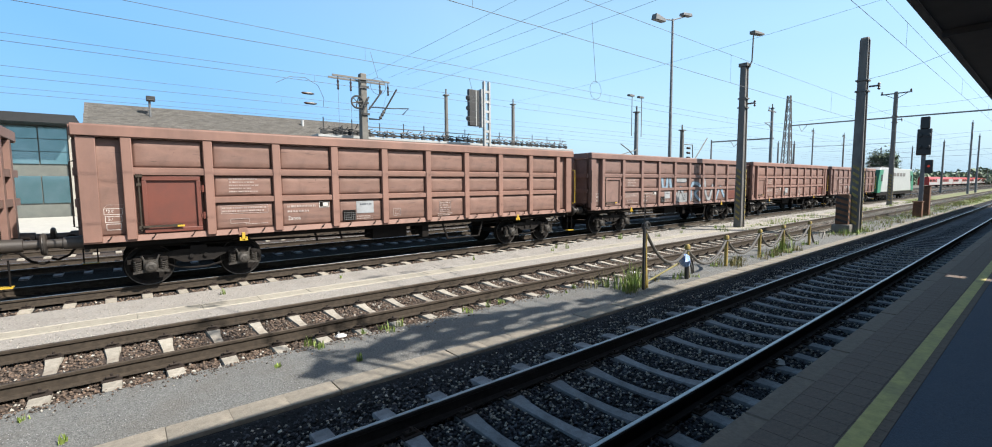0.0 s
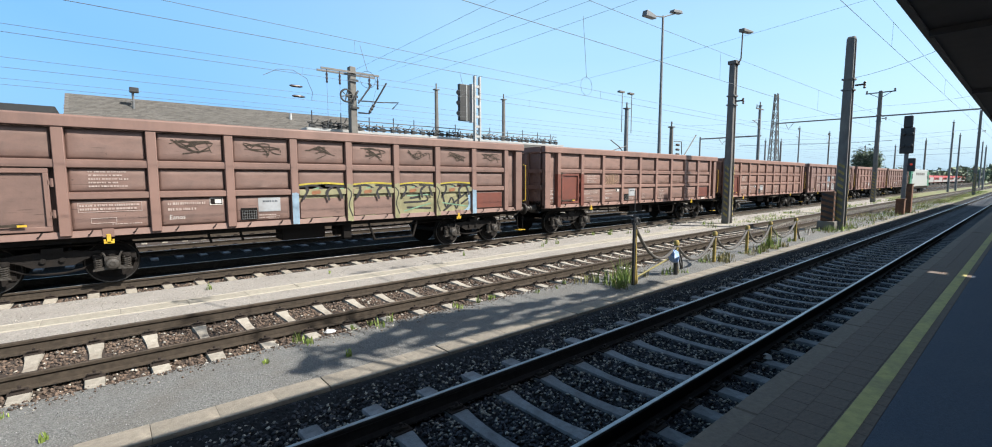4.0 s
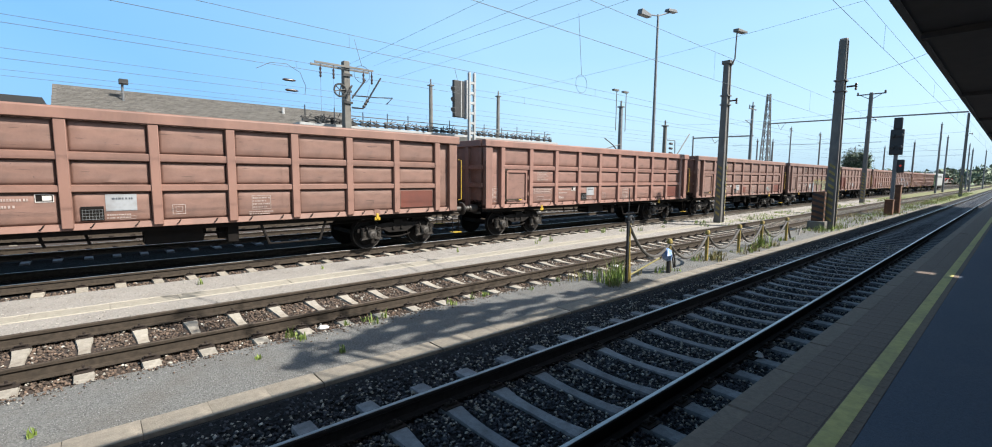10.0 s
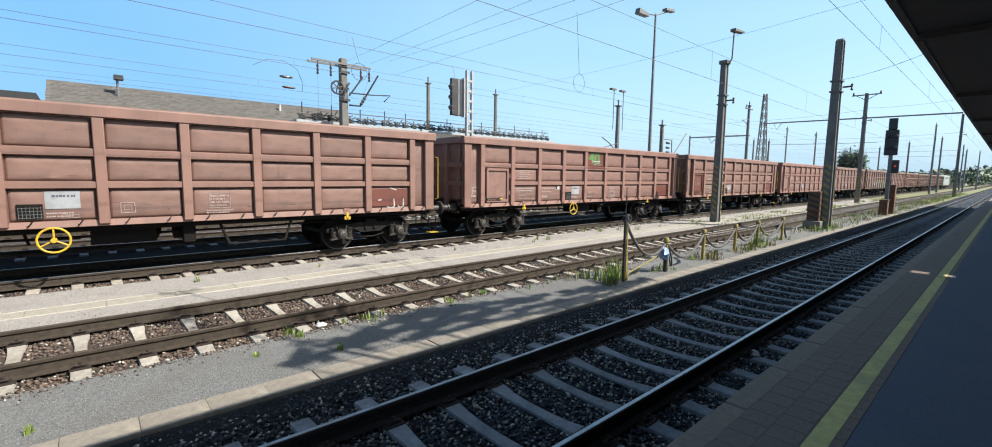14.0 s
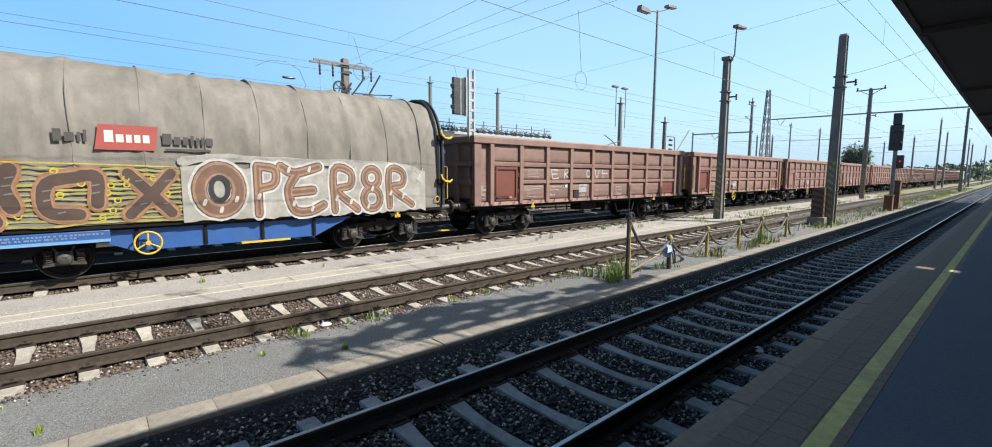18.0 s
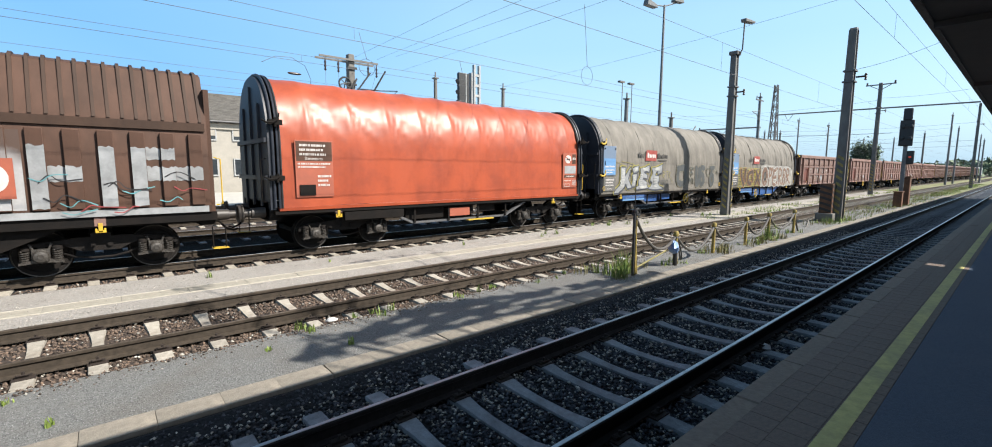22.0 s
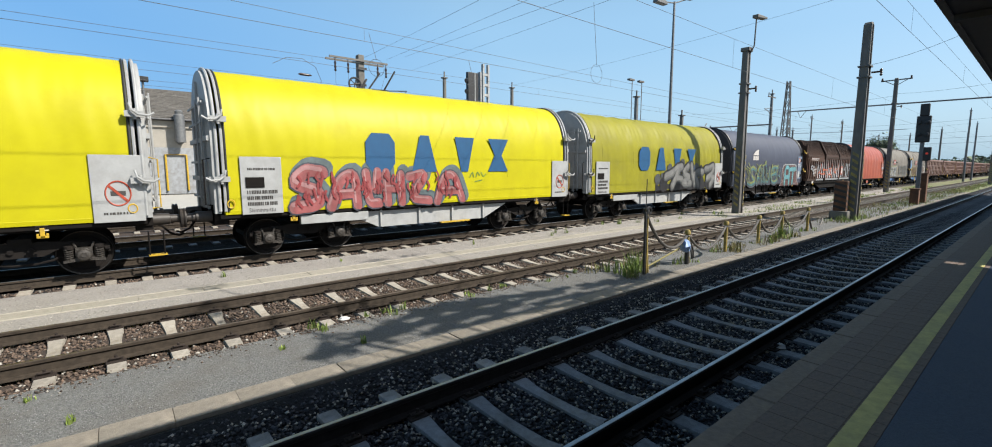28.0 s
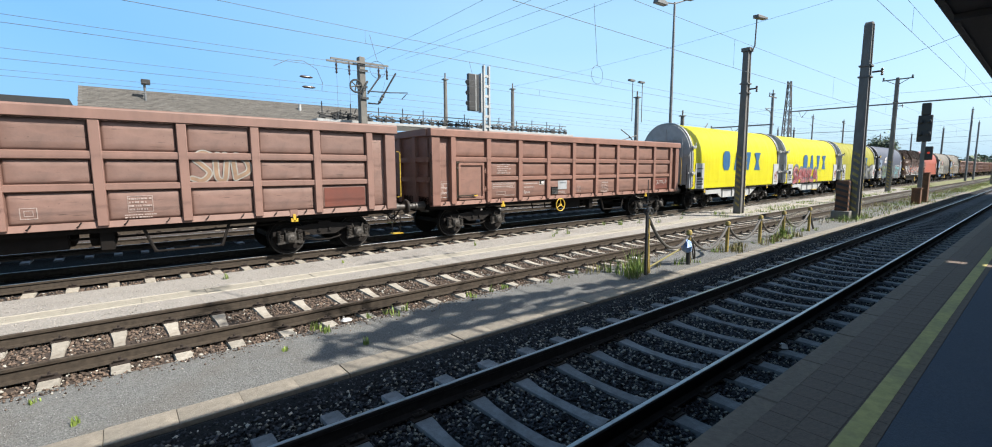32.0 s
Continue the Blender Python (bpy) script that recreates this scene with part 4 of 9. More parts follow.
    for a, b, c_, e_ in ((-0.52, 0.52, 0.44, 0.52), (-0.52, 0.52, -0.54, -0.46), (-0.52, -0.44, -0.46, 0.44), (0.44, 0.52, -0.46, 0.44)):
        part("door_frame", Shape().box(a, b, -0.10, -0.052, c_, e_), M_ox, d, bevel=0.008)
    part("door_bar", Shape().rod((-0.57, -0.10, -0.50), (-0.57, -0.10, 0.56), 0.017, 8).box(-0.62, -0.50, -0.125, -0.06, 0.50, 0.56).box(-0.61, -0.53, -0.125, -0.06, 0.34, 0.39).box(-0.61, -0.53, -0.125, -0.06, -0.46, -0.40), M_rail, d)
    part("door_handle", Shape().box(-0.55, 0.10, -0.15, -0.12, -0.44, -0.40).box(-0.02, 0.14, -0.155, -0.115, -0.45, -0.39), M_rail, d)
    part("handle_grip", Shape().box(0.05, 0.18, -0.16, -0.152, -0.445, -0.41), M_yellow, d, "yellow handle grip")
    for z in (-0.25, 0.28):
        part("hinge", Shape().rod((0.56, -0.09, z - 0.07), (0.56, -0.09, z + 0.07), 0.03, 8).box(0.50, 0.60, -0.10, -0.05, z - 0.03, z + 0.03), M_ox, d)
    # underframe
    part("centre_sill", Shape().box(-EH, EH, -0.32, 0.32, 0.66, 0.94), M_black, t)
    for sd in (-1, 1):
        part("solebar", Shape().ext("x", [(sd * 1.18, 0.74), (sd * 1.26, 0.74), (sd * 1.26, 0.92), (sd * 1.18, 0.92)], -EH, EH), M_black, t)
    for e in (-1, 1):
        part("headstock", Shape().box(min(e * EH, e * (EH - 0.2)), max(e * EH, e * (EH - 0.2)), -1.25, 1.25, 0.74, 1.10), M_black, t)
        lash_hook(t, e * 4.35)
    # hanger takes the bogie's near-black to stand in for the body's shade
    part("hanger", Shape().tube([(1.33, -1.18, 0.80), (1.51, -1.20, 0.34), (1.55, -1.20, 0.31)], 0.032, 6).tube([(2.97, -1.18, 0.80), (2.79, -1.20, 0.34), (2.75, -1.20, 0.31)], 0.032, 6).rod((1.49, -1.20, 0.31), (2.81, -1.20, 0.31), 0.020, 6), M_bogie, t, "hanger below the sill, darkened for its shade")
    part("brake_rod", Shape().rod((-3.6, -1.0, 0.66), (-1.1, -1.0, 0.60), 0.022, 6), M_black, t)
    for x in (-2.55, -1.88):
        part("brake_lever", Shape().rod((x - 0.04, -1.0, 0.80), (x + 0.04, -1.0, 0.53), 0.028, 6), M_black, t)
    part("distributor_valve", Shape().box(0.62, 0.86, -1.15, -0.95, 0.40, 0.80), M_black, t, bevel=0.02)
    part("brake_cylinder", Shape().lathe((-0.4, -0.5, 0.62), "x", [(0, 0.06), (0.02, 0.17), (0.6, 0.17), (0.68, 0.05)], 14), M_black, t)
    part("battery_box", Shape().box(-0.95, 0.15, -1.05, -0.45, 0.46, 0.80), M_black, t, bevel=0.02)
    part("air_tank", Shape().lathe((0.45, -0.8, 0.62), "x", [(0, 0.05), (0.03, 0.16), (0.42, 0.16), (0.46, 0.05)], 14), M_black, t)
    part("air_pipe", Shape().tube([(-6.5, -0.95, 0.70), (-2.2, -0.95, 0.62), (2.2, -0.95, 0.62), (6.5, -0.95, 0.70)], 0.025, 6), M_black, t)
    bogie(t, -EH + 1.95)
    bogie(t, EH - 1.95)
    ends(t, EH, 1.06)
    # lettering: numbers and small print stay bars
    y = YP - 0.002
    xx = POSTS[1] + 0.70
    bars("address_block", t, xx, 1.86, 0.62, 0.32, 5, M_marks, y, seed=3, fill=0.42)
    outline("table_frame", t, xx, 1.36, 1.0, 0.17, M_marks, y, 0.010)
    bars("load_table", t, xx, 1.36, 0.95, 0.13, 2, M_marks, y - 0.002, seed=5, fill=0.55)
    outline("length_box", t, xx - 0.12, 1.12, 0.4, 0.10, M_marks, y)
    bars("inspection_marks", t, xx + 0.25, 1.05, 0.5, 0.05, 1, M_marks, y, seed=6, fill=0.4)
    xx = POSTS[2] + 0.70
    bars("wagon_number", t, xx - 0.12, 1.33, 0.72, 0.22, 2, M_marks, y, seed=4, fill=0.4)
    write("class_letters", "Eanos", 0.125, M_white, t, xx - 0.32, y, 1.12)
    kp = part("keeper_plate", Shape().box(xx + 0.30, xx + 0.56, y - 0.004, y, 1.34, 1.48), M_black, t, "small black and white keeper plate")
    part("plate_mark", Shape().box(xx + 0.40, xx + 0.53, y - 0.007, y - 0.005, 1.37, 1.45), M_white, kp)
    outline("plate_rim", kp, xx + 0.43, 1.41, 0.26, 0.14, M_white, y - 0.005, 0.012)
    xx = POSTS[3] + 0.70
    part("label_holder", Shape().box(xx - 0.50, xx - 0.15, y - 0.03, y, 1.00, 1.25), M_black, t, "dark waybill holder", bevel=0.006)
    wg = Shape()
    for k in range(7):
        wg.box(xx - 0.48 + k * 0.05, xx - 0.474 + k * 0.05, y - 0.038, y - 0.032, 1.01, 1.20)
    for k in range(4):
        wg.box(xx - 0.49, xx - 0.16, y - 0.038, y - 0.032, 1.02 + k * 0.055, 1.026 + k * 0.055)
    part("holder_grid", wg, M_galv, t, "wire grid of the waybill holder")
    bars("panel_print", t, xx + 0.16, 1.38, 0.36, 0.05, 1, M_dark_print, y - 0.004, seed=12, fill=0.7)
    bars("small_print", t, xx + 0.10, 1.06, 0.42, 0.11, 2, M_marks, y, seed=13, fill=0.45)
    outline("print_frame", t, xx + 0.22, 1.03, 0.26, 0.06, M_marks, y, 0.006)
    part("grey_patch", Shape().box(xx - 0.12, xx + 0.38, y - 0.003, y, 1.16, 1.46), M_plate, t, "grey painted panel")
    outline("mark_frame", t, POSTS[4] + 0.38, 1.15, 0.24, 0.19, M_marks, y)
    outline("inner_mark", t, POSTS[4] + 0.38, 1.15, 0.13, 0.10, M_marks, y, 0.010)
    bars("sill_print", t, POSTS[5] + 0.62, 1.02, 0.55, 0.09, 2, M_marks, y, seed=15, fill=0.5)
    outline("grid_frame", t, POSTS[5] + 0.62, 1.24, 0.42, 0.30, M_marks, y, 0.009)
    bars("grid_marks", t, POSTS[5] + 0.62, 1.24, 0.38, 0.26, 4, M_marks, y - 0.002, seed=8, fill=0.5)
    for words, z, w in (("72.0 m³", 1.40, 0.30), ("35.0 m²", 1.26, 0.27), ("12.8 m", 1.12, 0.24)):
        write("capacity_letters", words, 0.085, M_white, t, -EH + 0.49, YS + 0.012, z)
        outline("capacity_frame", t, -EH + 0.49, z, w, 0.115, M_white, YS + 0.012, 0.009)
    part("capacity_lines", Shape().tube([(-EH + 0.34, YS + 0.008, 1.455), (-EH + 0.40, YS + 0.008, 1.52), (-EH + 0.70, YS + 0.008, 1.52), (-EH + 0.64, YS + 0.008, 1.455)], 0.004, 4), M_marks, t)
    part("fresh_paint", Shape().box(POSTS[8] + 0.16, POSTS[9] - 0.16, YP - 0.008, YP - 0.002, 1.0, 1.44), M_ox_fresh, t, "fresher red repair patch")
    stretch(t, 0.1025, 1.128)
    return t


M_plate = mat("grey_plate", (0.2483, 0.261, 0.2737), (0.1958, 0.2085, 0.222), 3, 0.6, bump=0.05, dirt=(0.1305, 0.09825, 0.078), dscale=3)


# ---- covered coil wagons ----
CL, CH = 11.88, 5.94
M_tarp = mat("grey_tarpaulin", (0.1484, 0.135, 0.1156), (0.1048, 0.0945, 0.08105), 2.4, 0.8, bump=0.30, bscale=9, streak=0.5, dirt=(0.06329, 0.05775, 0.04895), dscale=0.9, damount=0.9)
M_tarp_red = mat("red_tarpaulin", (0.2889, 0.0572, 0.0231), (0.2348, 0.04673, 0.0198), 1.2, 0.40, bump=0.03, bscale=9, dirt=(0.1615, 0.03348, 0.0198), dscale=1.2, damount=0.6, spec=0.35)
M_tarp_slate = mat("slate_tarpaulin", (0.0315, 0.03726, 0.06199), (0.0252, 0.02981, 0.05003), 1.2, 0.58, bump=0.06, bscale=5, dirt=(0.0468, 0.0503, 0.06634), dscale=0.7, damount=0.3)
M_tarp_yel = mat("yellow_tarpaulin", (0.3915, 0.3592, 0.003), (0.3592, 0.3262, 0.003), 1.0, 0.5, bump=0.06, bscale=4, dirt=(0.2483, 0.222, 0.00675), dscale=0.6, damount=0.4, spec=0.22)
M_tarp_dull = mat("dull_yellow_tarpaulin", (0.2182, 0.2058, 0.009975), (0.1762, 0.1644, 0.009975), 1.0, 0.55, bump=0.25, bscale=4, dirt=(0.1628, 0.1484, 0.0273), dscale=0.9, damount=0.7, spec=0.25)
M_navy = mat("navy_end_wall", (0.0075, 0.0105, 0.018), (0.012, 0.01425, 0.0225), 3, 0.5, bump=0.08, dirt=(0.02625, 0.02625, 0.02775), dscale=2)
M_blue = mat("blue_frame_paint", (0.009, 0.05872, 0.2103), (0.0075, 0.04785, 0.167), 3, 0.5, bump=0.06, dirt=(0.033, 0.05655, 0.09945), dscale=2)
M_lightblue = mat("faded_blue_panel", (0.08475, 0.2025, 0.3788), (0.06525, 0.1695, 0.3262), 2, 0.6, bump=0.04, dirt=(0.1432, 0.2152, 0.3135), dscale=2)
M_ltgrey = mat("light_grey_paint", (0.3135, 0.3195, 0.3195), (0.261, 0.2677, 0.2677), 3, 0.5, bump=0.05, dirt=(0.1628, 0.1568, 0.147), dscale=2)
M_brown = mat("brown_hood_steel", (0.04961, 0.02961, 0.02112), (0.03544, 0.02185, 0.0165), 2, 0.6, bump=0.12, bscale=8, streak=0.7, dirt=(0.03071, 0.01974, 0.01518), dscale=1.0, damount=0.6, spec=0.15)
M_brown2 = mat("brown_side_steel", (0.07402, 0.04018, 0.02838), (0.05355, 0.02961, 0.02112), 2, 0.6, bump=0.12, bscale=8, streak=0.7, dirt=(0.04095, 0.02467, 0.01848), dscale=1.0, damount=0.6, spec=0.15)
M_seal = mat("black_rubber_seal", (0.00975, 0.00975, 0.0105), (0.01425, 0.01425, 0.01425), 5, 0.6, bump=0.05)
M_letter_blue = mat("blue_lettering", (0.00675, 0.06525, 0.1568), (0.006, 0.0555, 0.1372), 4, 0.5, bump=0.03)
M_logo_red = mat("red_logo_panel", (0.2348, 0.039, 0.02925), (0.1958, 0.036, 0.02775), 4, 0.6, bump=0.03)
M_dark_mark = mat("dark_lettering", (0.02925, 0.02625, 0.02475), (0.039, 0.036, 0.033), 6, 0.7, bump=0.0)


def spray(name, c, rough=0.5):
    return mat(name, c, tuple(0.68 * v for v in c), 3.5, rough, bump=0.04, dirt=tuple(0.42 * v for v in c), dscale=2.2, damount=0.7)


P_white, P_silver = spray("spray_white", (0.3788, 0.3788, 0.3652)), spray("spray_silver", (0.261, 0.2677, 0.2737), 0.4)
P_black, P_brown = spray("spray_black", (0.01425, 0.01275, 0.01425)), spray("spray_brown", (0.1305, 0.06825, 0.04275))
P_yellow, P_red = spray("spray_yellow", (0.3592, 0.2873, 0.02625)), spray("spray_red", (0.3788, 0.0585, 0.02625))
P_pink, P_rose = spray("spray_pink", (0.27, 0.105, 0.105)), spray("spray_rose", (0.2348, 0.036, 0.039))
P_teal, P_lime = spray("spray_teal", (0.06525, 0.222, 0.2483)), spray("spray_lime", (0.261, 0.3, 0.06525))
P_slate, P_grey = spray("spray_slate", (0.0555, 0.06225, 0.078)), spray("spray_grey", (0.1305, 0.1305, 0.1237))
P_ltblue, P_green = spray("spray_light_blue", (0.1958, 0.2805, 0.3592)), spray("spray_green", (0.078, 0.1958, 0.0525))
P_mustard, P_rust = spray("spray_mustard", (0.2483, 0.222, 0.0585)), spray("spray_rust", (0.2348, 0.09825, 0.04275))
P_dusk, P_rosepale, P_pinkpale = spray("spray_dusk", (0.04575, 0.04875, 0.06525)), spray("spray_dull_rose", (0.2737, 0.078, 0.078)), spray("spray_pale_pink", (0.34, 0.18, 0.18))
P_palegreen = spray("spray_pale_green", (0.2152, 0.2025, 0.111))
P_tarpgreen = spray("spray_faint_green", (0.1762, 0.1628, 0.111))
P_mint = spray("spray_mint", (0.1568, 0.2737, 0.1762))
P_tan = spray("spray_tan", (0.222, 0.1402, 0.08775))
P_palebrown = spray("spray_pale_brown", (0.3, 0.1958, 0.1237))
P_smear = spray("spray_smear", (0.111, 0.06225, 0.04275))
P_umber = spray("spray_umber", (0.0555, 0.033, 0.02325))
P_pale = spray("spray_pale", (0.261, 0.2483, 0.222))
P_slategrey, P_grey2 = spray("spray_dull_grey", (0.06225, 0.06525, 0.06525)), spray("spray_mid_grey", (0.1762, 0.1762, 0.1695))


def fading_spray(name, c, under, low, high):
    """Spray paint that thins out upwards, with an uneven misty edge."""
    m = mat(name, c, tuple(0.8 * v for v in c), 5, 0.45, bump=0.02)
    n, l = m.node_tree.nodes, m.node_tree.links
    b = n["Principled BSDF"]
    src = b.inputs["Base Color"].links[0].from_socket
    tc, sp, ns = n.new("ShaderNodeTexCoord"), n.new("ShaderNodeSeparateXYZ"), n.new("ShaderNodeTexNoise")
    ns.inputs["Scale"].default_value, ns.inputs["Detail"].default_value = 1.6, 6
    l.new(tc.outputs["Object"], sp.inputs[0])
    l.new(tc.outputs["Object"], ns.inputs["Vector"])
    ad = n.new("ShaderNodeMath")
    ad.operation = "MULTIPLY_ADD"
    ad.inputs[1].default_value = 1.3
    l.new(ns.outputs["Fac"], ad.inputs[0])
    l.new(sp.outputs["Z"], ad.inputs[2])
    mr = n.new("ShaderNodeMapRange")
    mr.inputs["From Min"].default_value, mr.inputs["From Max"].default_value = low + 0.65, high + 0.65
    l.new(ad.outputs[0], mr.inputs["Value"])
    mx = n.new("ShaderNodeMix")
    mx.data_type = "RGBA"
    mx.inputs["B"].default_value = (*under, 1)
    l.new(mr.outputs[0], mx.inputs["Factor"])
    l.new(src, mx.inputs["A"])
    l.new(mx.outputs["Result"], b.inputs["Base Color"])
    return m


P_fade = fading_spray("fading_silver", (0.3067, 0.3067, 0.3135), (0.06225, 0.0375, 0.02775), 2.05, 2.5)


def arch(n=22, w=1.47, foot=0.98, spring=2.15, top=3.74, k=2.25):
    """Half-round hood outline as (y, z), from the near foot over the top to the far foot."""
    pts = [(-w, foot), (-w, (foot + spring) / 2)]
    for i in range(n + 1):
        a = math.pi * (1 - i / n)
        c, s = math.cos(a), math.sin(a)
        pts.append((w * math.copysign(abs(c) ** (2 / k), c), spring + (top - spring) * abs(s) ** (2 / k)))
    return pts + [(w, (foot + spring) / 2), (w, foot)]


HOOP = 1.115          # from hoop to hoop


def cover_mesh(material, sag, seed, rough=0.012, crease=0.0, drape=0.0):
    """A tarpaulin stretched over hoops: it hangs in between them and gathers in folds below the shoulder."""
    prof = arch(40)
    nx, m = 240, len(prof)
    s = Shape()
    for i in range(nx + 1):
        u = i / nx
        x = -CH + 0.22 + (CL - 0.44) * u
        v = ((x + 4.96) / HOOP) % 1.0
        bay = math.sin(math.pi * v)
        which = math.floor((x + 4.96) / HOOP)
        for j, (y, z) in enumerate(prof):
            d = Vector((0, y, z - 1.9)).normalized()
            hang = sag * bay * (0.35 if j < 2 or j > m - 3 else 1.0)
            wob = rough * noise.noise(Vector((x * 1.3 + seed, y * 1.7, z * 2.1 + 3 * seed)))
            fold = 0.55 * rough * noise.noise(Vector((x * 4.5 + seed * 2 + 0.5 * math.sin(2.5 * z), y * 0.8 + z * 0.9, seed)))
            k = -hang + min(0.0, wob) + (0.4 if drape > 0.025 else 1.0) * fold - 0.006
            if crease:
                k -= crease * max(0.0, 1 - 5 * abs(noise.noise(Vector((x * 1.1 + 0.9 * z, z * 1.5 - 0.5 * x, seed)))))
                k -= 0.6 * crease * max(0.0, 1 - 5 * abs(noise.noise(Vector((x * 1.4 - 1.2 * z, z * 0.9, seed + 7)))))
            if drape:
                # swags that run from the hoops down into each bay, strongest at the shoulder
                sh = math.exp(-((z - 3.02) / 0.30) ** 2)
                swag = abs(noise.noise(Vector((3.3 * (z + 0.55 * bay) + 2 * which, 0.35 * x + seed, which * 1.7))))
                tall = abs(noise.noise(Vector((x * 3.6 + seed * 3, z * 0.55, seed + which))))
                if drape > 0.025:
                    for lean, fade, drop in ((0.62, 1.0, 3.16), (1.05, 0.7, 2.98)):
                        line = drop - lean * v + 0.05 * math.sin(2.2 * which + 3 * v)
                        k -= 1.5 * drape * fade * math.exp(-((z - line) / 0.055) ** 2) * (1 - v) * min(1.0, 8 * v)
                    line = 3.06 - 0.32 * (1 - v) + 0.04 * math.sin(1.7 * which)
                    k -= 0.5 * drape * math.exp(-((z - line) / 0.06) ** 2) * v ** 2
                    k -= 0.35 * drape * math.exp(-((z - 1.7) / 0.9) ** 2) * max(0.0, 1 - 3.2 * tall)
                    k -= 0.25 * drape * sh * max(0.0, 1 - 5.0 * swag)
                else:
                    k -= drape * sh * max(0.0, 1 - 5.0 * swag) * (0.3 + bay)
                    k -= 0.5 * drape * math.exp(-((z - 2.75) / 0.5) ** 2) * max(0.0, 1 - 5.0 * tall)
            s.v.append((x, max(-1.466, y + d.y * k), z + d.z * k))
    for i in range(nx):
        for j in range(m - 1):
            a = i * m + j
            s.f.append((a, a + m, a + m + 1, a + 1))
    return s.mesh("cover", material)


def coil_base(t, cover, end_mat, frame_mat, arch_mat, plate):
    """Everything that the hooded coil wagons have in common."""
    lever_mat = M_yellow if arch_mat is not M_ltgrey and cover.materials[0] is not M_tarp_red else M_black if cover.materials[0] is not M_tarp_yel else M_ltgrey
    cv = part("cover", cover, None, t)
    prof = arch()
    thin = 0.022 if cover.materials[0] is M_tarp else 0.013
    for k in range(0 if cover.materials[0] in (M_tarp_slate, M_tarp_red) else 10):
        xx = -4.96 + HOOP * k
        part("hoop_seam", Shape().tube([(xx + 0.02 * math.sin(3 * b + k), a * 0.984, b - 0.020) for a, b in prof[1:-1]], thin, 8), cover.materials[0], cv)
    for e in (-1, 1):
        x = e * CH
        w = part("end_wall", Shape().ext("x", [(y * 0.985, z - 0.03) for y, z in prof], min(x, x - e * 0.12), max(x, x - e * 0.12)), end_mat, t)
        part("end_arch", Shape().tube([(x - e * 0.10, a * 1.005, b + 0.01) for a, b in prof], 0.036, 8), arch_mat, t)
        part("end_hoop", Shape().tube([(x - e * 0.21, a * 0.998, b) for a, b in prof], 0.032, 6), arch_mat, t)
        part("rubber_seal", Shape().tube([(x - e * 0.27, a, b) for a, b in prof], 0.026, 5), M_seal, t)
        for y in (-0.75, 0.0, 0.75):
            part("end_stiffener", Shape().box(min(x, x + e * 0.05), max(x, x + e * 0.05), y - 0.05, y + 0.05, 1.0, 3.1 + 0.4 * (y == 0)), end_mat, w)
        for z in (1.55, 2.3):
            part("end_crossbar", Shape().box(min(x, x + e * 0.07), max(x, x + e * 0.07), -1.40, 1.40, z, z + 0.09), arch_mat, w)
        if arch_mat is M_ltgrey:
            for z in (1.2, 1.9, 2.65, 3.0):
                part("end_rung", Shape().box(min(x + e * 0.07, x + e * 0.10), max(x + e * 0.07, x + e * 0.10), -1.15, 1.15, z, z + 0.04), arch_mat, w)
            for y in (-1.05, -0.45):
                part("ladder_rail", Shape().rod((x + e * 0.12, y, 1.05), (x + e * 0.12, y, 3.1), 0.02, 6), arch_mat, w)
        part("grab_rail", Shape().tube([(x + e * 0.02, -1.30, 1.1), (x + e * 0.16, -1.36, 1.12), (x + e * 0.16, -1.36, 1.95), (x + e * 0.02, -1.30, 1.98)], 0.015, 6), M_yellow if e > 0 else M_black, t)
        for z in (1.59, 2.69):
            lk = part("lock", Shape().box(-0.16, 0.16, -0.10, 0.0, -0.05, 0.05).rod((0, -0.06, -0.09), (0, -0.06, 0.09), 0.035, 8), M_black if arch_mat is not M_ltgrey else M_ltgrey, t, at=(x - e * 0.16, -1.49, z))
            part("lock_lever", Shape().tube([(-0.08 * e, -0.12, 0.17), (-0.05 * e, -0.15, 0.06), (0.06 * e, -0.17, -0.01), (0.22 * e, -0.17, -0.02), (0.32 * e, -0.15, 0.03)], 0.030 if lever_mat is M_yellow else 0.020, 7), lever_mat, lk, "locking lever")
        if cover.materials[0] not in (M_tarp_red, M_tarp_slate):
            part("lock_grip", Shape().ring((0, 0, 0), "y", 0.075, 0.014, 12, 5), M_yellow, t, at=(x - e * 0.32, -1.50, 1.12))
        part("headstock", Shape().box(min(x, x - e * 0.3), max(x, x - e * 0.3), -1.25, 1.25, 0.72, 1.10), M_black, t)
        lash_hook(t, e * 4.25, 0.86, arch_mat is M_ltgrey)
    part("side_sill", Shape().ext("x", [(-1.43, 0.84), (-1.30, 0.84), (-1.30, 0.912), (-1.43, 0.912)], -CH + 0.1, CH - 0.1), M_black, t, bevel=0.008)
    part("cover_hem", Shape().ext("x", [(-1.455, 0.914), (-1.30, 0.914), (-1.30, 0.992), (-1.468, 0.990)], -CH + 0.2, CH - 0.2), cover.materials[0], cv, bevel=0.006)
    part("far_sill", Shape().box(-CH + 0.1, CH - 0.1, 1.30, 1.44, 0.84, 0.985), M_black, t)
    part("deck", Shape().box(-CH, CH, -1.30, 1.30, 0.80, 0.96), M_black, t)
    for sd in (-1, 1):
        out = [(-4.3, 0.84), (-3.0, 0.84), (-1.9, 0.42), (1.9, 0.42), (3.0, 0.84), (4.3, 0.84), (4.3, 0.86), (-4.3, 0.86)]
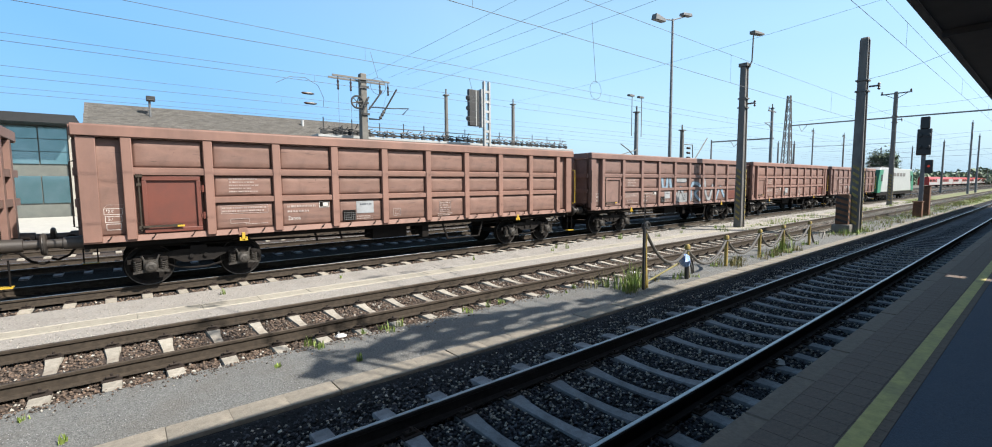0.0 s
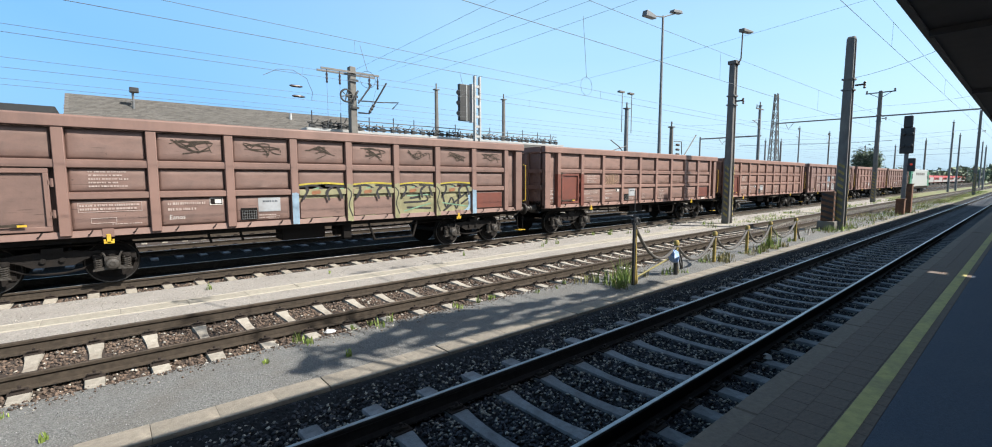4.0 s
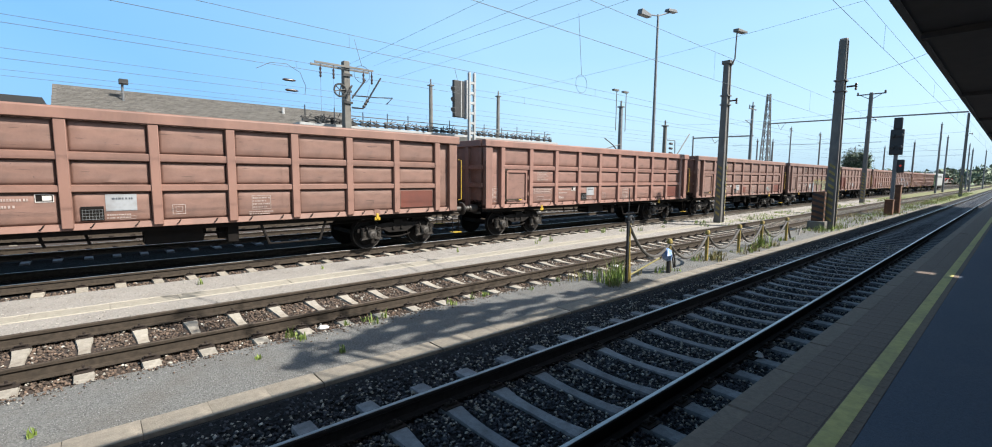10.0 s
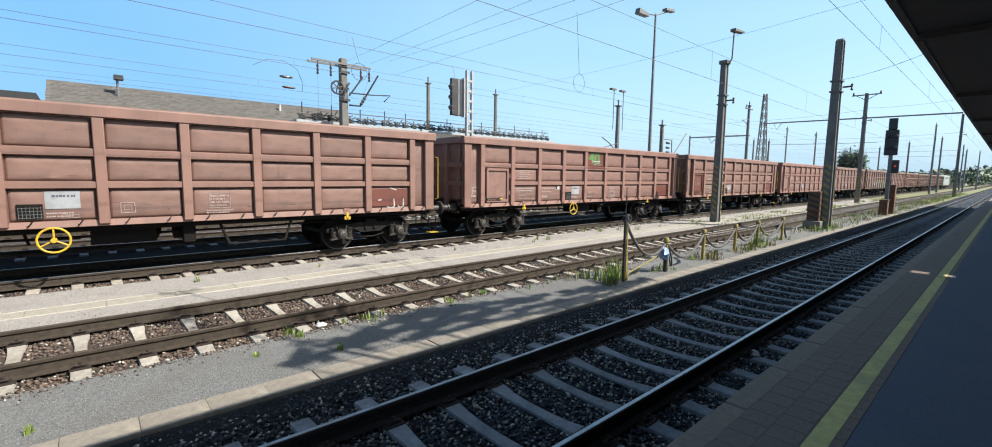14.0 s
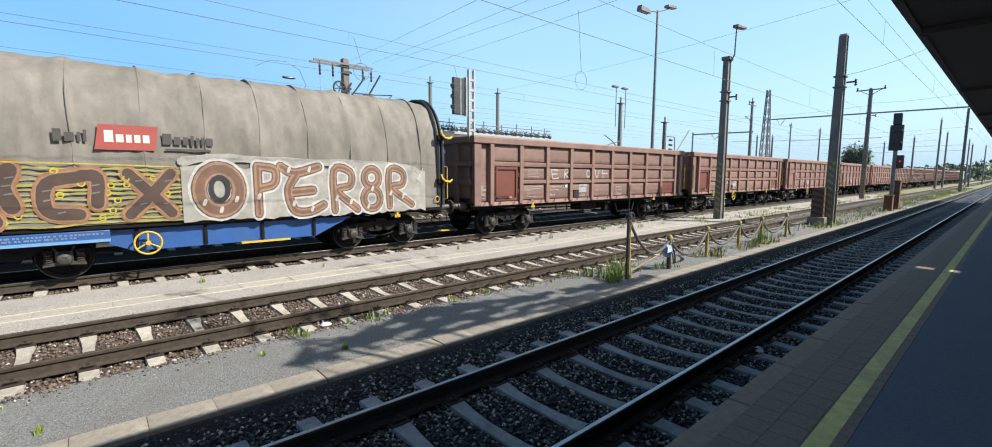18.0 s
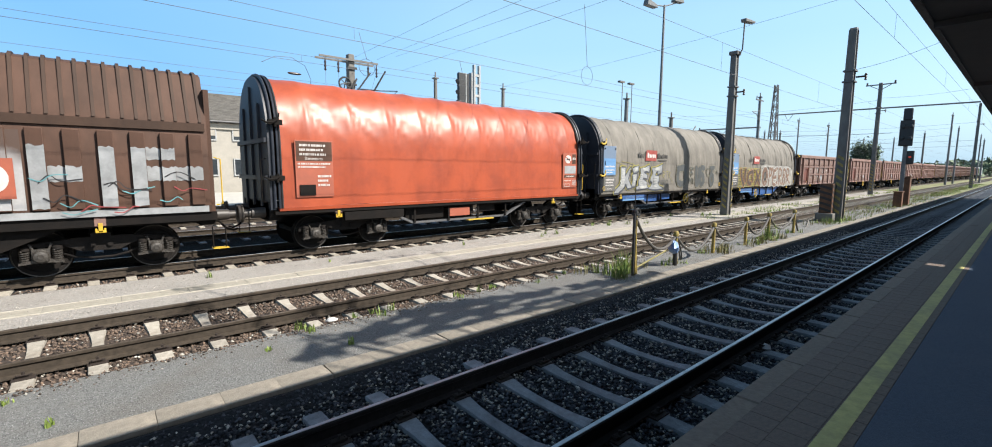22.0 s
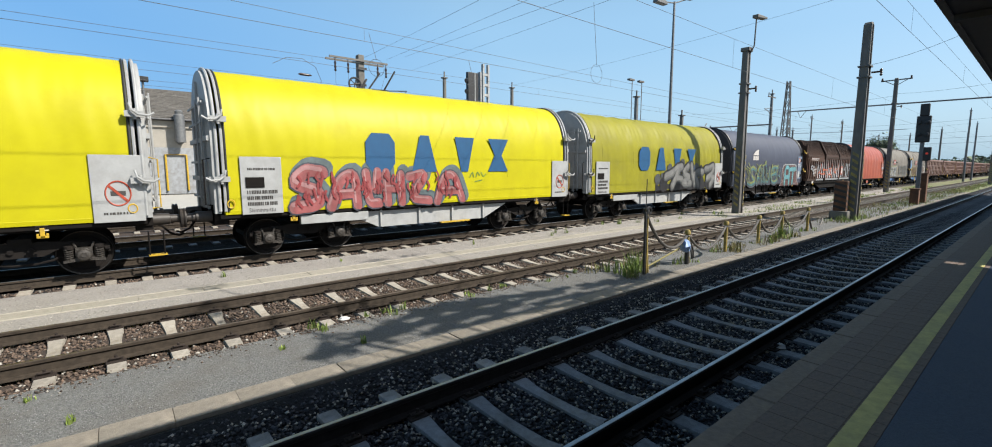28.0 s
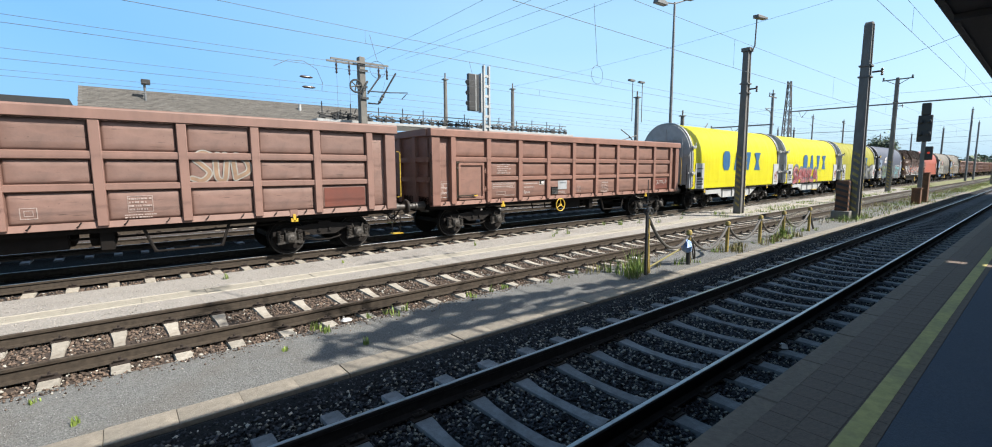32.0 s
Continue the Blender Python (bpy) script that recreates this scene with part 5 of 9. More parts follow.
        if frame_mat is M_ltgrey or cover is COVERS["grey"]:
            part("belly_frame", Shape().ext("y", out, sd * 1.24 - 0.04, sd * 1.24 + 0.04), frame_mat, t)
        else:
            part("belly_frame", Shape().ext("y", [(-3.0, 0.84), (-1.9, 0.42), (1.9, 0.42), (3.0, 0.84), (2.86, 0.84), (1.86, 0.47), (-1.86, 0.47), (-2.86, 0.84)], sd * 1.24 - 0.05, sd * 1.24 + 0.05), M_zinc, t)
            for x0, x1, z0 in ((-2.1, -0.70, 0.52), (-0.50, 0.50, 0.56), (0.70, 1.45, 0.60)):
                part("belly_panel", Shape().box(x0, x1, sd * 1.16 - 0.03, sd * 1.16 + 0.03, z0, 0.82), frame_mat if x0 < 0.6 else M_black, t, bevel=0.01)
    for x in (-1.85, -0.6, 0.6, 1.85):
        part("belly_rib", Shape().box(x - 0.03, x + 0.03, -1.34, -1.294, 0.44, 0.82), frame_mat if frame_mat is M_ltgrey else M_black, t)
    sl = part("tool_locker", Shape().box(-4.08, -2.27, -1.42, -1.30, 0.63, 0.82), frame_mat, t, bevel=0.01)
    if frame_mat is M_blue:
        bars("locker_print", sl, -3.1, 0.745, 1.5, 0.09, 2, M_slateblue, -1.422, seed=81, fill=0.6)
        part("locker_foot", Shape().box(-4.08, -2.27, -1.428, -1.422, 0.63, 0.68), M_lightblue, sl)
    part("yellow_step", Shape().box(0.1, 1.2, -1.46, -1.34, 0.40, 0.43), M_yellow, t, "yellow edged step")
    part("brake_gear", Shape().box(-1.2, 0.8, -0.7, 0.7, 0.40, 0.70), M_black, t)
    bogie(t, -CH + 2.05)
    bogie(t, CH - 2.05)
    ends(t, CH, 1.06)


def wavy_patch(x0, x1, z0, z1, y, seed, amp=0.06):
    """A sprayed area with an uneven edge."""
    rng = random.Random(seed)
    top, bot = [], []
    n = max(6, int((x1 - x0) / 0.18))
    for i in range(n + 1):
        x = x0 + (x1 - x0) * i / n
        top.append((x, z1 + rng.uniform(-amp, amp)))
        bot.append((x, z0 + rng.uniform(-amp, amp) * 0.6))
    s = Shape()
    s.v = [(x, y, z) for x, z in top] + [(x, y, z) for x, z in bot]
    s.f = [(i + n + 1, i + n + 2, i + 1, i) for i in range(n)]
    return s


def swirl(x0, x1, z0, z1, y, count, seed, width):
    """Curling strokes of spray paint, one above the other."""
    rng = random.Random(seed)
    s = Shape()
    h = z1 - z0
    for i in range(count):
        cx = x0 + (x1 - x0) * (i + 0.5) / count
        cz = (z0 + z1) / 2 + rng.uniform(-0.1, 0.1) * h
        a0, turn = rng.uniform(0, 6.28), rng.choice((-1, 1)) * rng.uniform(2.6, 5.2)
        rx, rz = (x1 - x0) / count * rng.uniform(0.42, 0.62), h * rng.uniform(0.30, 0.46)
        w = width * rng.uniform(0.7, 1.25)
        n = 14
        pts = []
        for k in range(n + 1):
            a = a0 + turn * k / n
            f = 1 - 0.25 * k / n
            pts.append((cx + rx * f * math.cos(a), min(z1, max(z0, cz + rz * f * math.sin(a)))))
        base = len(s.v)
        for k, (px, pz) in enumerate(pts):
            qx, qz = pts[min(k + 1, n)][0] - pts[max(k - 1, 0)][0], pts[min(k + 1, n)][1] - pts[max(k - 1, 0)][1]
            q = math.hypot(qx, qz) or 1
            ww = w * (0.55 + 0.45 * math.sin(math.pi * k / n))
            s.v += [(px - qz / q * ww, y - 0.0006 * i, pz + qx / q * ww), (px + qz / q * ww, y - 0.0006 * i, pz - qx / q * ww)]
        s.f += [(base + 2 * k, base + 2 * k + 1, base + 2 * k + 3, base + 2 * k + 2) for k in range(n)]
    return s


def bend(pts, per=5):
    """A smooth line through the points of a stroke."""
    q = [Vector(p) for p in pts]
    q = [q[0] * 2 - q[1]] + q + [q[-1] * 2 - q[-2]]
    out = []
    for i in range(1, len(q) - 2):
        for k in range(per):
            u = k / per
            out.append(0.5 * (2 * q[i] + (q[i + 1] - q[i - 1]) * u + (2 * q[i - 1] - 5 * q[i] + 4 * q[i + 1] - q[i + 2]) * u * u + (3 * q[i] - q[i - 1] - 3 * q[i + 1] + q[i + 2]) * u ** 3))
    return out + [q[-2]]


def brush(lines, width, y, scale=1.0, shift=(0, 0), seed=0, wobble=0.0):
    """Strokes of a spray can as flat bands with round ends: each line is a list of (x, height)."""
    rng = random.Random(seed)
    s = Shape()
    for n, pts in enumerate(lines):
        c = bend([(a + shift[0], (b + shift[1]) * scale) for a, b in pts]) if len(pts) > 2 else [Vector((a + shift[0], (b + shift[1]) * scale)) for a, b in pts]
        w = width / 2
        k0 = len(s.v)
        for i, p in enumerate(c):
            yy = y - 0.0003 * n - 0.0025 * i / len(c)
            e = (c[min(i + 1, len(c) - 1)] - c[max(i - 1, 0)]).normalized()
            ww = w * (1 + wobble * rng.uniform(-1, 1))
            s.v += [(p.x - e.y * ww, yy, p.y + e.x * ww * (scale ** 0.5)), (p.x + e.y * ww, yy, p.y - e.x * ww * (scale ** 0.5))]
        s.f += [(k0 + 2 * i, k0 + 2 * i + 1, k0 + 2 * i + 3, k0 + 2 * i + 2) for i in range(len(c) - 1)]
        for p, e, yy in ((c[0], (c[0] - c[1]).normalized(), y - 0.0003 * n + 0.0004), (c[-1], (c[-1] - c[-2]).normalized(), y - 0.0003 * n - 0.0030)):
            k1, a0 = len(s.v), math.atan2(e.y, e.x)
            s.v.append((p.x, yy, p.y))
            s.v += [(p.x + w * math.cos(a0 + a), yy, p.y + w * math.sin(a0 + a) * (scale ** 0.5)) for a in (-1.571, -0.94, -0.31, 0.31, 0.94, 1.571)]
            s.f += [(k1, k1 + 1 + k, k1 + 2 + k) for k in range(5)]
    return s


def oval(x, z, rx, rz, n=12):
    return [(x + rx * math.cos(2 * math.pi * k / n), z + rz * math.sin(2 * math.pi * k / n)) for k in range(n + 1)]


def lettered(t, words, y, layers, scale, first="spray-painted graffiti letters"):
    """One sprayed word: each letter is (width, its strokes); layers are (added width, colour, shift) from the ground up."""
    g = None
    for i, (wide, lines) in enumerate(words):
        for j, (more, m, shift) in enumerate(layers):
            o = part("graffiti" if g is None else "graffiti_letter", brush(lines, wide + more, y - 0.0012 * (i % 2) - 0.004 * j, scale, shift, 7 * i + j, 0.05), m, g or t, "" if g else first)
            g = g or o
    return g


YC = -1.472


def cz(z):
    """Height over the rails to the hood's drawing height."""
    return z / 1.217


def board(t, name, x0, x1, z0, z1, material, label="", d=0.03):
    return part(name, Shape().box(x0, x1, YC - d, YC, cz(z0), cz(z1)), material, t, label, bevel=0.006)


def grey_coil(at, label, slatey=False):
    t = thing("coil_wagon", label, "freight wagon", at, "wagons of the freight train")
    coil_base(t, COVERS["grey2" if slatey else "grey"], M_navy, M_blue, M_navy, None)
    p = board(t, "info_panel", -5.69, -4.80, 1.93, 3.20, M_slateblue, "faded blue information board")
    part("panel_band", Shape().box(-5.66, -4.83, YC - 0.035, YC - 0.031, cz(1.97), cz(2.66)), M_lightblue, p, "brighter blue lower half")
    write("panel_letters", "Ladegut: Blechcoils", 0.088, M_white, p, -5.245, YC - 0.038, cz(2.32), 0.004, 1.0)
    bars("load_table", p, -5.2, cz(2.11), 0.6, cz(0.22), 2, M_white, YC - 0.038, seed=22, fill=0.45)
    for xx in (-5.62, -4.87):
        part("panel_catch", Shape().rod((xx, YC - 0.06, cz(3.08)), (xx, YC - 0.03, cz(3.08)), 0.025, 8), M_black, p)
    part("panel_handle", Shape().tube([(-5.60, YC - 0.03, cz(2.55)), (-5.60, YC - 0.06, cz(2.5)), (-5.60, YC - 0.06, cz(2.4)), (-5.60, YC - 0.03, cz(2.36))], 0.014, 6), M_black, p)
    q = board(t, "number_panel", -5.65, -4.78, 1.25, 1.84, M_mastdark if slatey else M_boardgrey, "dark number board")
    bars("wagon_number", q, -5.22, cz(1.62), 0.60, cz(0.36), 3, M_white, YC - 0.034, seed=21, fill=0.5)
    write("class_letters", "Shimmns", 0.105, M_white, q, -5.22, YC - 0.036, cz(1.35))
    lg = part("logo", Shape().ext("y", [(-0.52, -0.205), (0.44, -0.205), (0.52, 0.205), (-0.44, 0.205)], YC - 0.006, YC - 0.002), M_logo_red, t, "plain red logo field", at=(-1.88, 0, cz(2.86)))
    for a, b, z0, z1 in ((-1.10, -0.98, -0.09, 0.10), (-0.94, -0.80, -0.09, 0.05), (-0.76, -0.71, -0.09, 0.06), (-0.67, -0.62, -0.09, 0.10), (0.58, 0.74, -0.09, 0.10), (0.78, 0.90, -0.09, 0.05), (0.94, 1.04, -0.09, 0.05), (1.08, 1.14, -0.09, 0.08),
                         (1.18, 1.24, -0.09, 0.05), (1.28, 1.33, -0.09, 0.06), (1.37, 1.50, -0.09, 0.05), (0.62, 1.45, -0.20, -0.16)):
        part("logo_bar", Shape().box(a, b, YC - 0.006, YC - 0.002, z0, z1), M_dark_mark, lg)
    for a, b, z1 in ((-0.36, -0.22, 0.11), (-0.18, -0.06, 0.05), (-0.02, 0.07, 0.05), (0.11, 0.21, 0.05), (0.25, 0.36, 0.05)):
        part("logo_bar", Shape().box(a, b, YC - 0.011, YC - 0.008, -0.08, z1), M_white, lg)
    handwheel(t, 1.73 if slatey else -1.67, 0.56)
    return t


M_slateblue = mat("slate_blue_panel", (0.111, 0.153, 0.222), (0.08475, 0.1237, 0.183), 2, 0.5, bump=0.04, dirt=(0.1568, 0.1762, 0.2085), dscale=2)
M_boardgrey = mat("board_grey", (0.06525, 0.06525, 0.06825), (0.04875, 0.04875, 0.0525), 3, 0.6, bump=0.05, dirt=(0.1043, 0.09825, 0.0915), dscale=3)
COVERS = {"grey": cover_mesh(M_tarp, 0.030, 1.0, 0.05, 0.016, 0.022), "grey2": cover_mesh(M_tarp, 0.016, 2.0, 0.025, 0.004, 0.012), "red": cover_mesh(M_tarp_red, 0.030, 3.0, 0.02, 0.006, 0.030),
          "slate": cover_mesh(M_tarp_slate, 0.004, 4.0, 0.006, 0.0, 0.0), "yellow": cover_mesh(M_tarp_yel, 0.008, 5.0, 0.014, 0.0, 0.006), "dull": cover_mesh(M_tarp_dull, 0.016, 6.0, 0.03, 0.006, 0.010)}


def yellow_coil(at, label, dull=False):
    t = thing("coil_wagon", label, "freight wagon", at, "wagons of the freight train")
    coil_base(t, COVERS["dull" if dull else "yellow"], M_ltgrey, M_ltgrey, M_ltgrey, None)
    for x0, x1, nm in ((-5.40, -4.50, "info_panel"), (5.0, 5.82, "warning_panel")):
        p = part(nm, Shape().box(x0, x1, YC - 0.03, YC, cz(1.10), cz(2.45)), M_ltgrey, t, "light grey notice board", bevel=0.006)
        if nm == "info_panel":
            part("label_holder", Shape().box(x0 + 0.1, x0 + 0.5, YC - 0.05, YC - 0.032, 1.42, 1.62), M_black, p)
            bars("wagon_number", p, (x0 + x1) / 2, 1.22, 0.66, 0.34, 3, M_dark_mark, YC - 0.034, seed=31)
            bars("print_line", p, (x0 + x1) / 2, 1.78, 0.6, 0.07, 1, M_dark_mark, YC - 0.034, seed=32)
            write("class_letters", "Shimmns-ttu", 0.115, M_dark_mark, p, (x0 + x1) / 2 - 0.02, YC - 0.036, 0.98)
        else:
            part("warning_ring", Shape().ring((5.41, YC - 0.034, 1.38), "y", 0.20, 0.014, 26, 5), P_red, p, "red prohibition sign")
            part("warning_bar", Shape().ext("y", [(5.26, 1.49), (5.29, 1.52), (5.56, 1.27), (5.53, 1.24)], YC - 0.04, YC - 0.034), P_red, p)
            part("warning_mark", Shape().box(5.29, 5.53, YC - 0.034, YC - 0.031, 1.34, 1.42), M_dark_mark, p)
            bars("print_line", p, 5.41, 1.05, 0.5, 0.06, 1, M_dark_mark, YC - 0.034, seed=33)
    # the owner's big blue mark as four plain blocks
    shapes = (([(-0.26, -0.44), (0.26, -0.44), (0.44, -0.24), (0.44, 0.24), (0.26, 0.44), (-0.26, 0.44), (-0.44, 0.24), (-0.44, -0.24)], 0.0),
              ([(-0.43, -0.44), (0.43, -0.44), (0.15, 0.44), (-0.15, 0.44)], 1.41), ([(-0.13, -0.44), (0.13, -0.44), (0.37, 0.44), (-0.37, 0.44)], 2.87),
              ([(-0.44, -0.44), (0.44, -0.44), (0.15, 0.0), (0.44, 0.44), (-0.44, 0.44), (-0.15, 0.0)], 4.26))
    lg = None
    for poly, dx in shapes:
        o = part("logo" if lg is None else "logo_block", Shape().ext("y", poly, YC - 0.010, YC - 0.006), M_letter_blue, lg or t, "" if lg else "plain blue logo shapes", at=(dx, 0, 0) if lg else (-1.88, 0, cz(2.61)))
        lg = lg or o
    return t


M_redboard = mat("dull_red_board", (0.2737, 0.06525, 0.033), (0.222, 0.0555, 0.02925), 3, 0.6, bump=0.05, dirt=(0.1628, 0.0525, 0.033), dscale=2)


def red_coil(at):
    t = thing("coil_wagon", "coil wagon with a glossy orange-red tarpaulin hood", "freight wagon", at, "wagons of the freight train")
    coil_base(t, COVERS["red"], M_navy, M_black, M_navy, None)
    p = board(t, "info_panel", -5.34, -4.38, 1.44, 2.88, M_redboard, "dull red number board", 0.02)
    part("dark_field", Shape().box(-5.31, -4.41, YC - 0.026, YC - 0.022, cz(2.36), cz(2.85)), M_brown2, p, "dark brown number field")
    bars("wagon_number", p, -4.90, cz(2.64), 0.66, cz(0.34), 3, M_white, YC - 0.028, seed=41, fill=0.5)
    write("class_letters", "Shimmns-tu", 0.095, M_white, p, -4.88, YC - 0.03, cz(2.42))
    bars("load_table", p, -4.86, cz(2.25), 0.84, cz(0.16), 2, M_white, YC - 0.024, seed=43, fill=0.5)
    bars("side_print", p, -4.62, cz(1.86), 0.34, cz(0.34), 3, M_white, YC - 0.024, seed=44, fill=0.5)
    part("label_holder", Shape().box(-5.25, -4.86, YC - 0.05, YC - 0.022, cz(1.49), cz(1.76)), M_black, p)
    part("red_placard", Shape().box(-0.55, 0.25, -1.32, -1.29, cz(0.66), cz(0.93)), M_redboard, t, "small red placard on the frame")
    q = board(t, "notice_panel", 4.72, 5.52, 1.46, 2.82, M_redboard, "red board with a white oval and grey plate", 0.02)
    part("oval_sign", brush([oval(5.02, 2.58, 0.10, 0.07, 10)], 0.16, YC - 0.024, 1 / 1.217), M_white, q, "white oval sign")
    part("sign_bar", brush([[(4.88, 2.66), (5.18, 2.48)]], 0.03, YC - 0.028, 1 / 1.217), P_red, q)
    part("sign_mark", Shape().box(4.92, 5.12, YC - 0.031, YC - 0.029, cz(2.55), cz(2.61)), M_dark_mark, q)
    part("dark_field", Shape().box(5.26, 5.48, YC - 0.026, YC - 0.022, cz(2.40), cz(2.78)), M_brown2, q)
    write("class_letters", "UIC St", 0.10, M_white, q, 5.37, YC - 0.03, cz(2.6), 0.004, 0.7)
    part("grey_plate", Shape().box(4.82, 5.48, YC - 0.026, YC - 0.022, cz(2.02), cz(2.32)), M_plate, q)
    part("name_plate", Shape().box(4.80, 5.48, YC - 0.026, YC - 0.022, cz(1.86), cz(1.96)), M_brown2, q)
    bars("name_text", q, 5.14, cz(1.91), 0.5, cz(0.07), 1, M_white, YC - 0.028, seed=45)
    outline("table_frame", q, 5.40, cz(1.66), 0.2, cz(0.2), M_white, YC - 0.024, 0.01)
    bars("table_text", q, 5.40, cz(1.66), 0.16, cz(0.16), 3, M_white, YC - 0.025, seed=46)
    outline("mark_frame", q, 4.96, cz(1.56), 0.32, cz(0.12), M_white, YC - 0.024, 0.01)
    bars("side_print", q, 5.0, cz(1.74), 0.4, cz(0.05), 1, M_white, YC - 0.024, seed=47)
    for z in (2.6, 1.6):
        part("board_handle", Shape().tube([(5.56, YC - 0.005, cz(z + 0.12)), (5.58, YC - 0.06, cz(z + 0.1)), (5.58, YC - 0.06, cz(z - 0.1)), (5.56, YC - 0.005, cz(z - 0.12))], 0.013, 6), M_black, q)
    return t


def slate_coil(at):
    t = thing("coil_wagon", "coil wagon with a dark slate-blue hood and graffiti", "freight wagon", at, "wagons of the freight train")
    coil_base(t, COVERS["slate"], M_navy, M_black, M_navy, None)
    p = board(t, "info_panel", -5.26, -4.04, 1.08, 3.0, M_boardgrey, "grey-blue number board with windows", 0.02)
    part("panel_top", Shape().box(-5.23, -4.07, YC - 0.026, YC - 0.022, cz(2.30), cz(2.97)), M_slateblue, p)
    part("panel_foot", Shape().box(-5.23, -4.07, YC - 0.026, YC - 0.022, cz(1.10), cz(1.42)), M_ltgrey, p, "pale lower print field")
    for x0, x1, z0, z1 in ((-5.14, -4.95, 2.46, 2.70), (-5.14, -4.95, 1.50, 1.76), (-4.52, -4.16, 1.86, 2.12)):
        part("label_holder", Shape().box(x0, x1, YC - 0.05, YC - 0.022, cz(z0), cz(z1)), M_black, p)
    outline("window_frame", p, -4.36, cz(2.58), 0.30, cz(0.28), M_white, YC - 0.028)
    bars("wagon_number", p, -4.80, cz(1.84), 0.50, cz(0.42), 4, M_white, YC - 0.026, seed=51, fill=0.5)
    bars("owner_line", p, -4.70, cz(2.24), 0.9, cz(0.07), 1, M_white, YC - 0.026, seed=52, fill=0.6)
    bars("foot_print", p, -4.65, cz(1.26), 1.0, cz(0.2), 3, M_dark_mark, YC - 0.028, seed=53, fill=0.5)
    lg = part("logo", Shape().ext("y", [(-0.42, -0.02), (0.40, -0.02), (0.36, 0.12), (0.38, 0.28), (0.10, 0.24), (-0.18, 0.14)], YC - 0.008, YC - 0.002), M_white, t, "plain pale logo shape", at=(-2.54, 0, cz(3.0)))
    for xx in (-0.28, 0.0, 0.28):
        part("logo_bar", Shape().box(xx - 0.12, xx + 0.12, YC - 0.008, YC - 0.002, -0.27, -0.06), M_white, lg)
    q = board(t, "notice_panel", 4.93, 5.69, 1.39, 3.02, M_slateblue, "blue notice board with an orange disc", 0.02)
    part("notice_disc", Shape().lathe((5.22, YC - 0.022, cz(2.72)), "y", [(0, 0.17), (-0.006, 0.17)], 20), P_orange, q, "orange disc")
    part("disc_mark", Shape().lathe((5.22, YC - 0.030, cz(2.72)), "y", [(0, 0.11), (-0.004, 0.11)], 20), M_white, q)
    write("notice_letters", "TTU", 0.26, M_white, q, 5.22, YC - 0.026, cz(2.33), 0.006, 1.15)
    for z in (2.62, 1.52):
        part("label_holder", Shape().box(5.42, 5.60, YC - 0.05, YC - 0.022, cz(z), cz(z + 0.22)), M_black, q)
    part("lower_field", Shape().box(4.97, 5.36, YC - 0.026, YC - 0.022, cz(1.45), cz(1.95)), M_ltgrey, q)
    # sprayed pieces
    rng = random.Random(61)
    wisp = []
    for k in range(70):
        xx, zz, a = rng.uniform(-3.9, 1.7), rng.uniform(1.2, 2.0), rng.uniform(0.5, 2.6)
        d = rng.uniform(0.25, 0.65)
        wisp.append([(xx, zz), (xx + d * 0.6 * math.cos(a), zz + d * 0.5 * math.sin(a)), (xx + d * math.cos(a + 0.5), min(2.45, zz + d * math.sin(a + 0.4)))])
    gp = part("graffiti", wavy_patch(-3.6, 1.5, cz(1.12), cz(1.75), YC - 0.003, 60, 0.12), P_slate, t, "spray-painted graffiti haze")
    part("graffiti_stroke", brush(wisp[:35], 0.045, YC - 0.005, 1 / 1.217, wobble=0.4), P_olive, gp)
    part("graffiti_stroke", brush(wisp[35:52], 0.06, YC - 0.036, 1 / 1.217, wobble=0.4), P_slate, gp)
    part("graffiti_stroke", brush(wisp[52:], 0.022, YC - 0.042, 1 / 1.217, wobble=0.4), P_olive, gp)
    part("graffiti_stroke", brush([[(a + 0.5, b) for a, b in q] for q in wisp[10:26]], 0.03, YC - 0.045, 1 / 1.217, wobble=0.5), P_teal, gp)
    word = [(0.26, [[(-2.50, 2.08), (-2.95, 2.20), (-3.38, 1.95), (-2.95, 1.62), (-2.58, 1.36), (-3.1, 1.20), (-3.6, 1.30)]]),
            (0.20, [[(-2.25, 1.24), (-2.12, 1.85), (-1.85, 2.22), (-1.62, 1.9), (-1.56, 1.28)], [(-2.12, 1.58), (-1.62, 1.62)]]),
            (0.20, [[(-1.36, 2.22), (-1.32, 1.52), (-1.08, 1.30), (-0.86, 1.55), (-0.84, 2.1)], [(-0.86, 1.52), (-0.62, 1.30), (-0.36, 1.52), (-0.28, 2.22)]]),
            (0.22, [[(1.02, 2.22), (0.55, 2.26), (0.12, 2.12), (0.06, 1.7), (0.18, 1.34), (0.62, 1.24), (1.05, 1.36)], [(0.14, 1.74), (0.78, 1.84)]])]
    lettered(t, word, YC - 0.011, ((0.12, P_slate, (0.06, -0.05)), (0.05, P_black, (0, 0)), (0.0, P_greyblue, (0, 0)), (-0.10, P_teal3, (0.03, -0.04)), (-0.15, P_olive, (-0.03, 0.06))), 1 / 1.217)
    part("graffiti_stroke", brush([oval(-0.98, 2.52, 0.10, 0.11), [(-1.5, 2.3), (-1.3, 2.36), (-1.05, 2.4)], [(-2.2, 2.0), (-2.0, 2.3), (-1.7, 2.38)], [(0.1, 2.3), (0.2, 2.45), (0.1, 2.2)], [(1.05, 2.3), (1.12, 2.38), (1.1, 1.9)],
                                   [(-3.3, 2.1), (-3.9, 2.3)], [(-3.3, 2.2), (-3.65, 2.5)], [(-3.4, 2.0), (-4.0, 2.15)]], 0.05, YC - 0.028, 1 / 1.217), P_lime, gp)
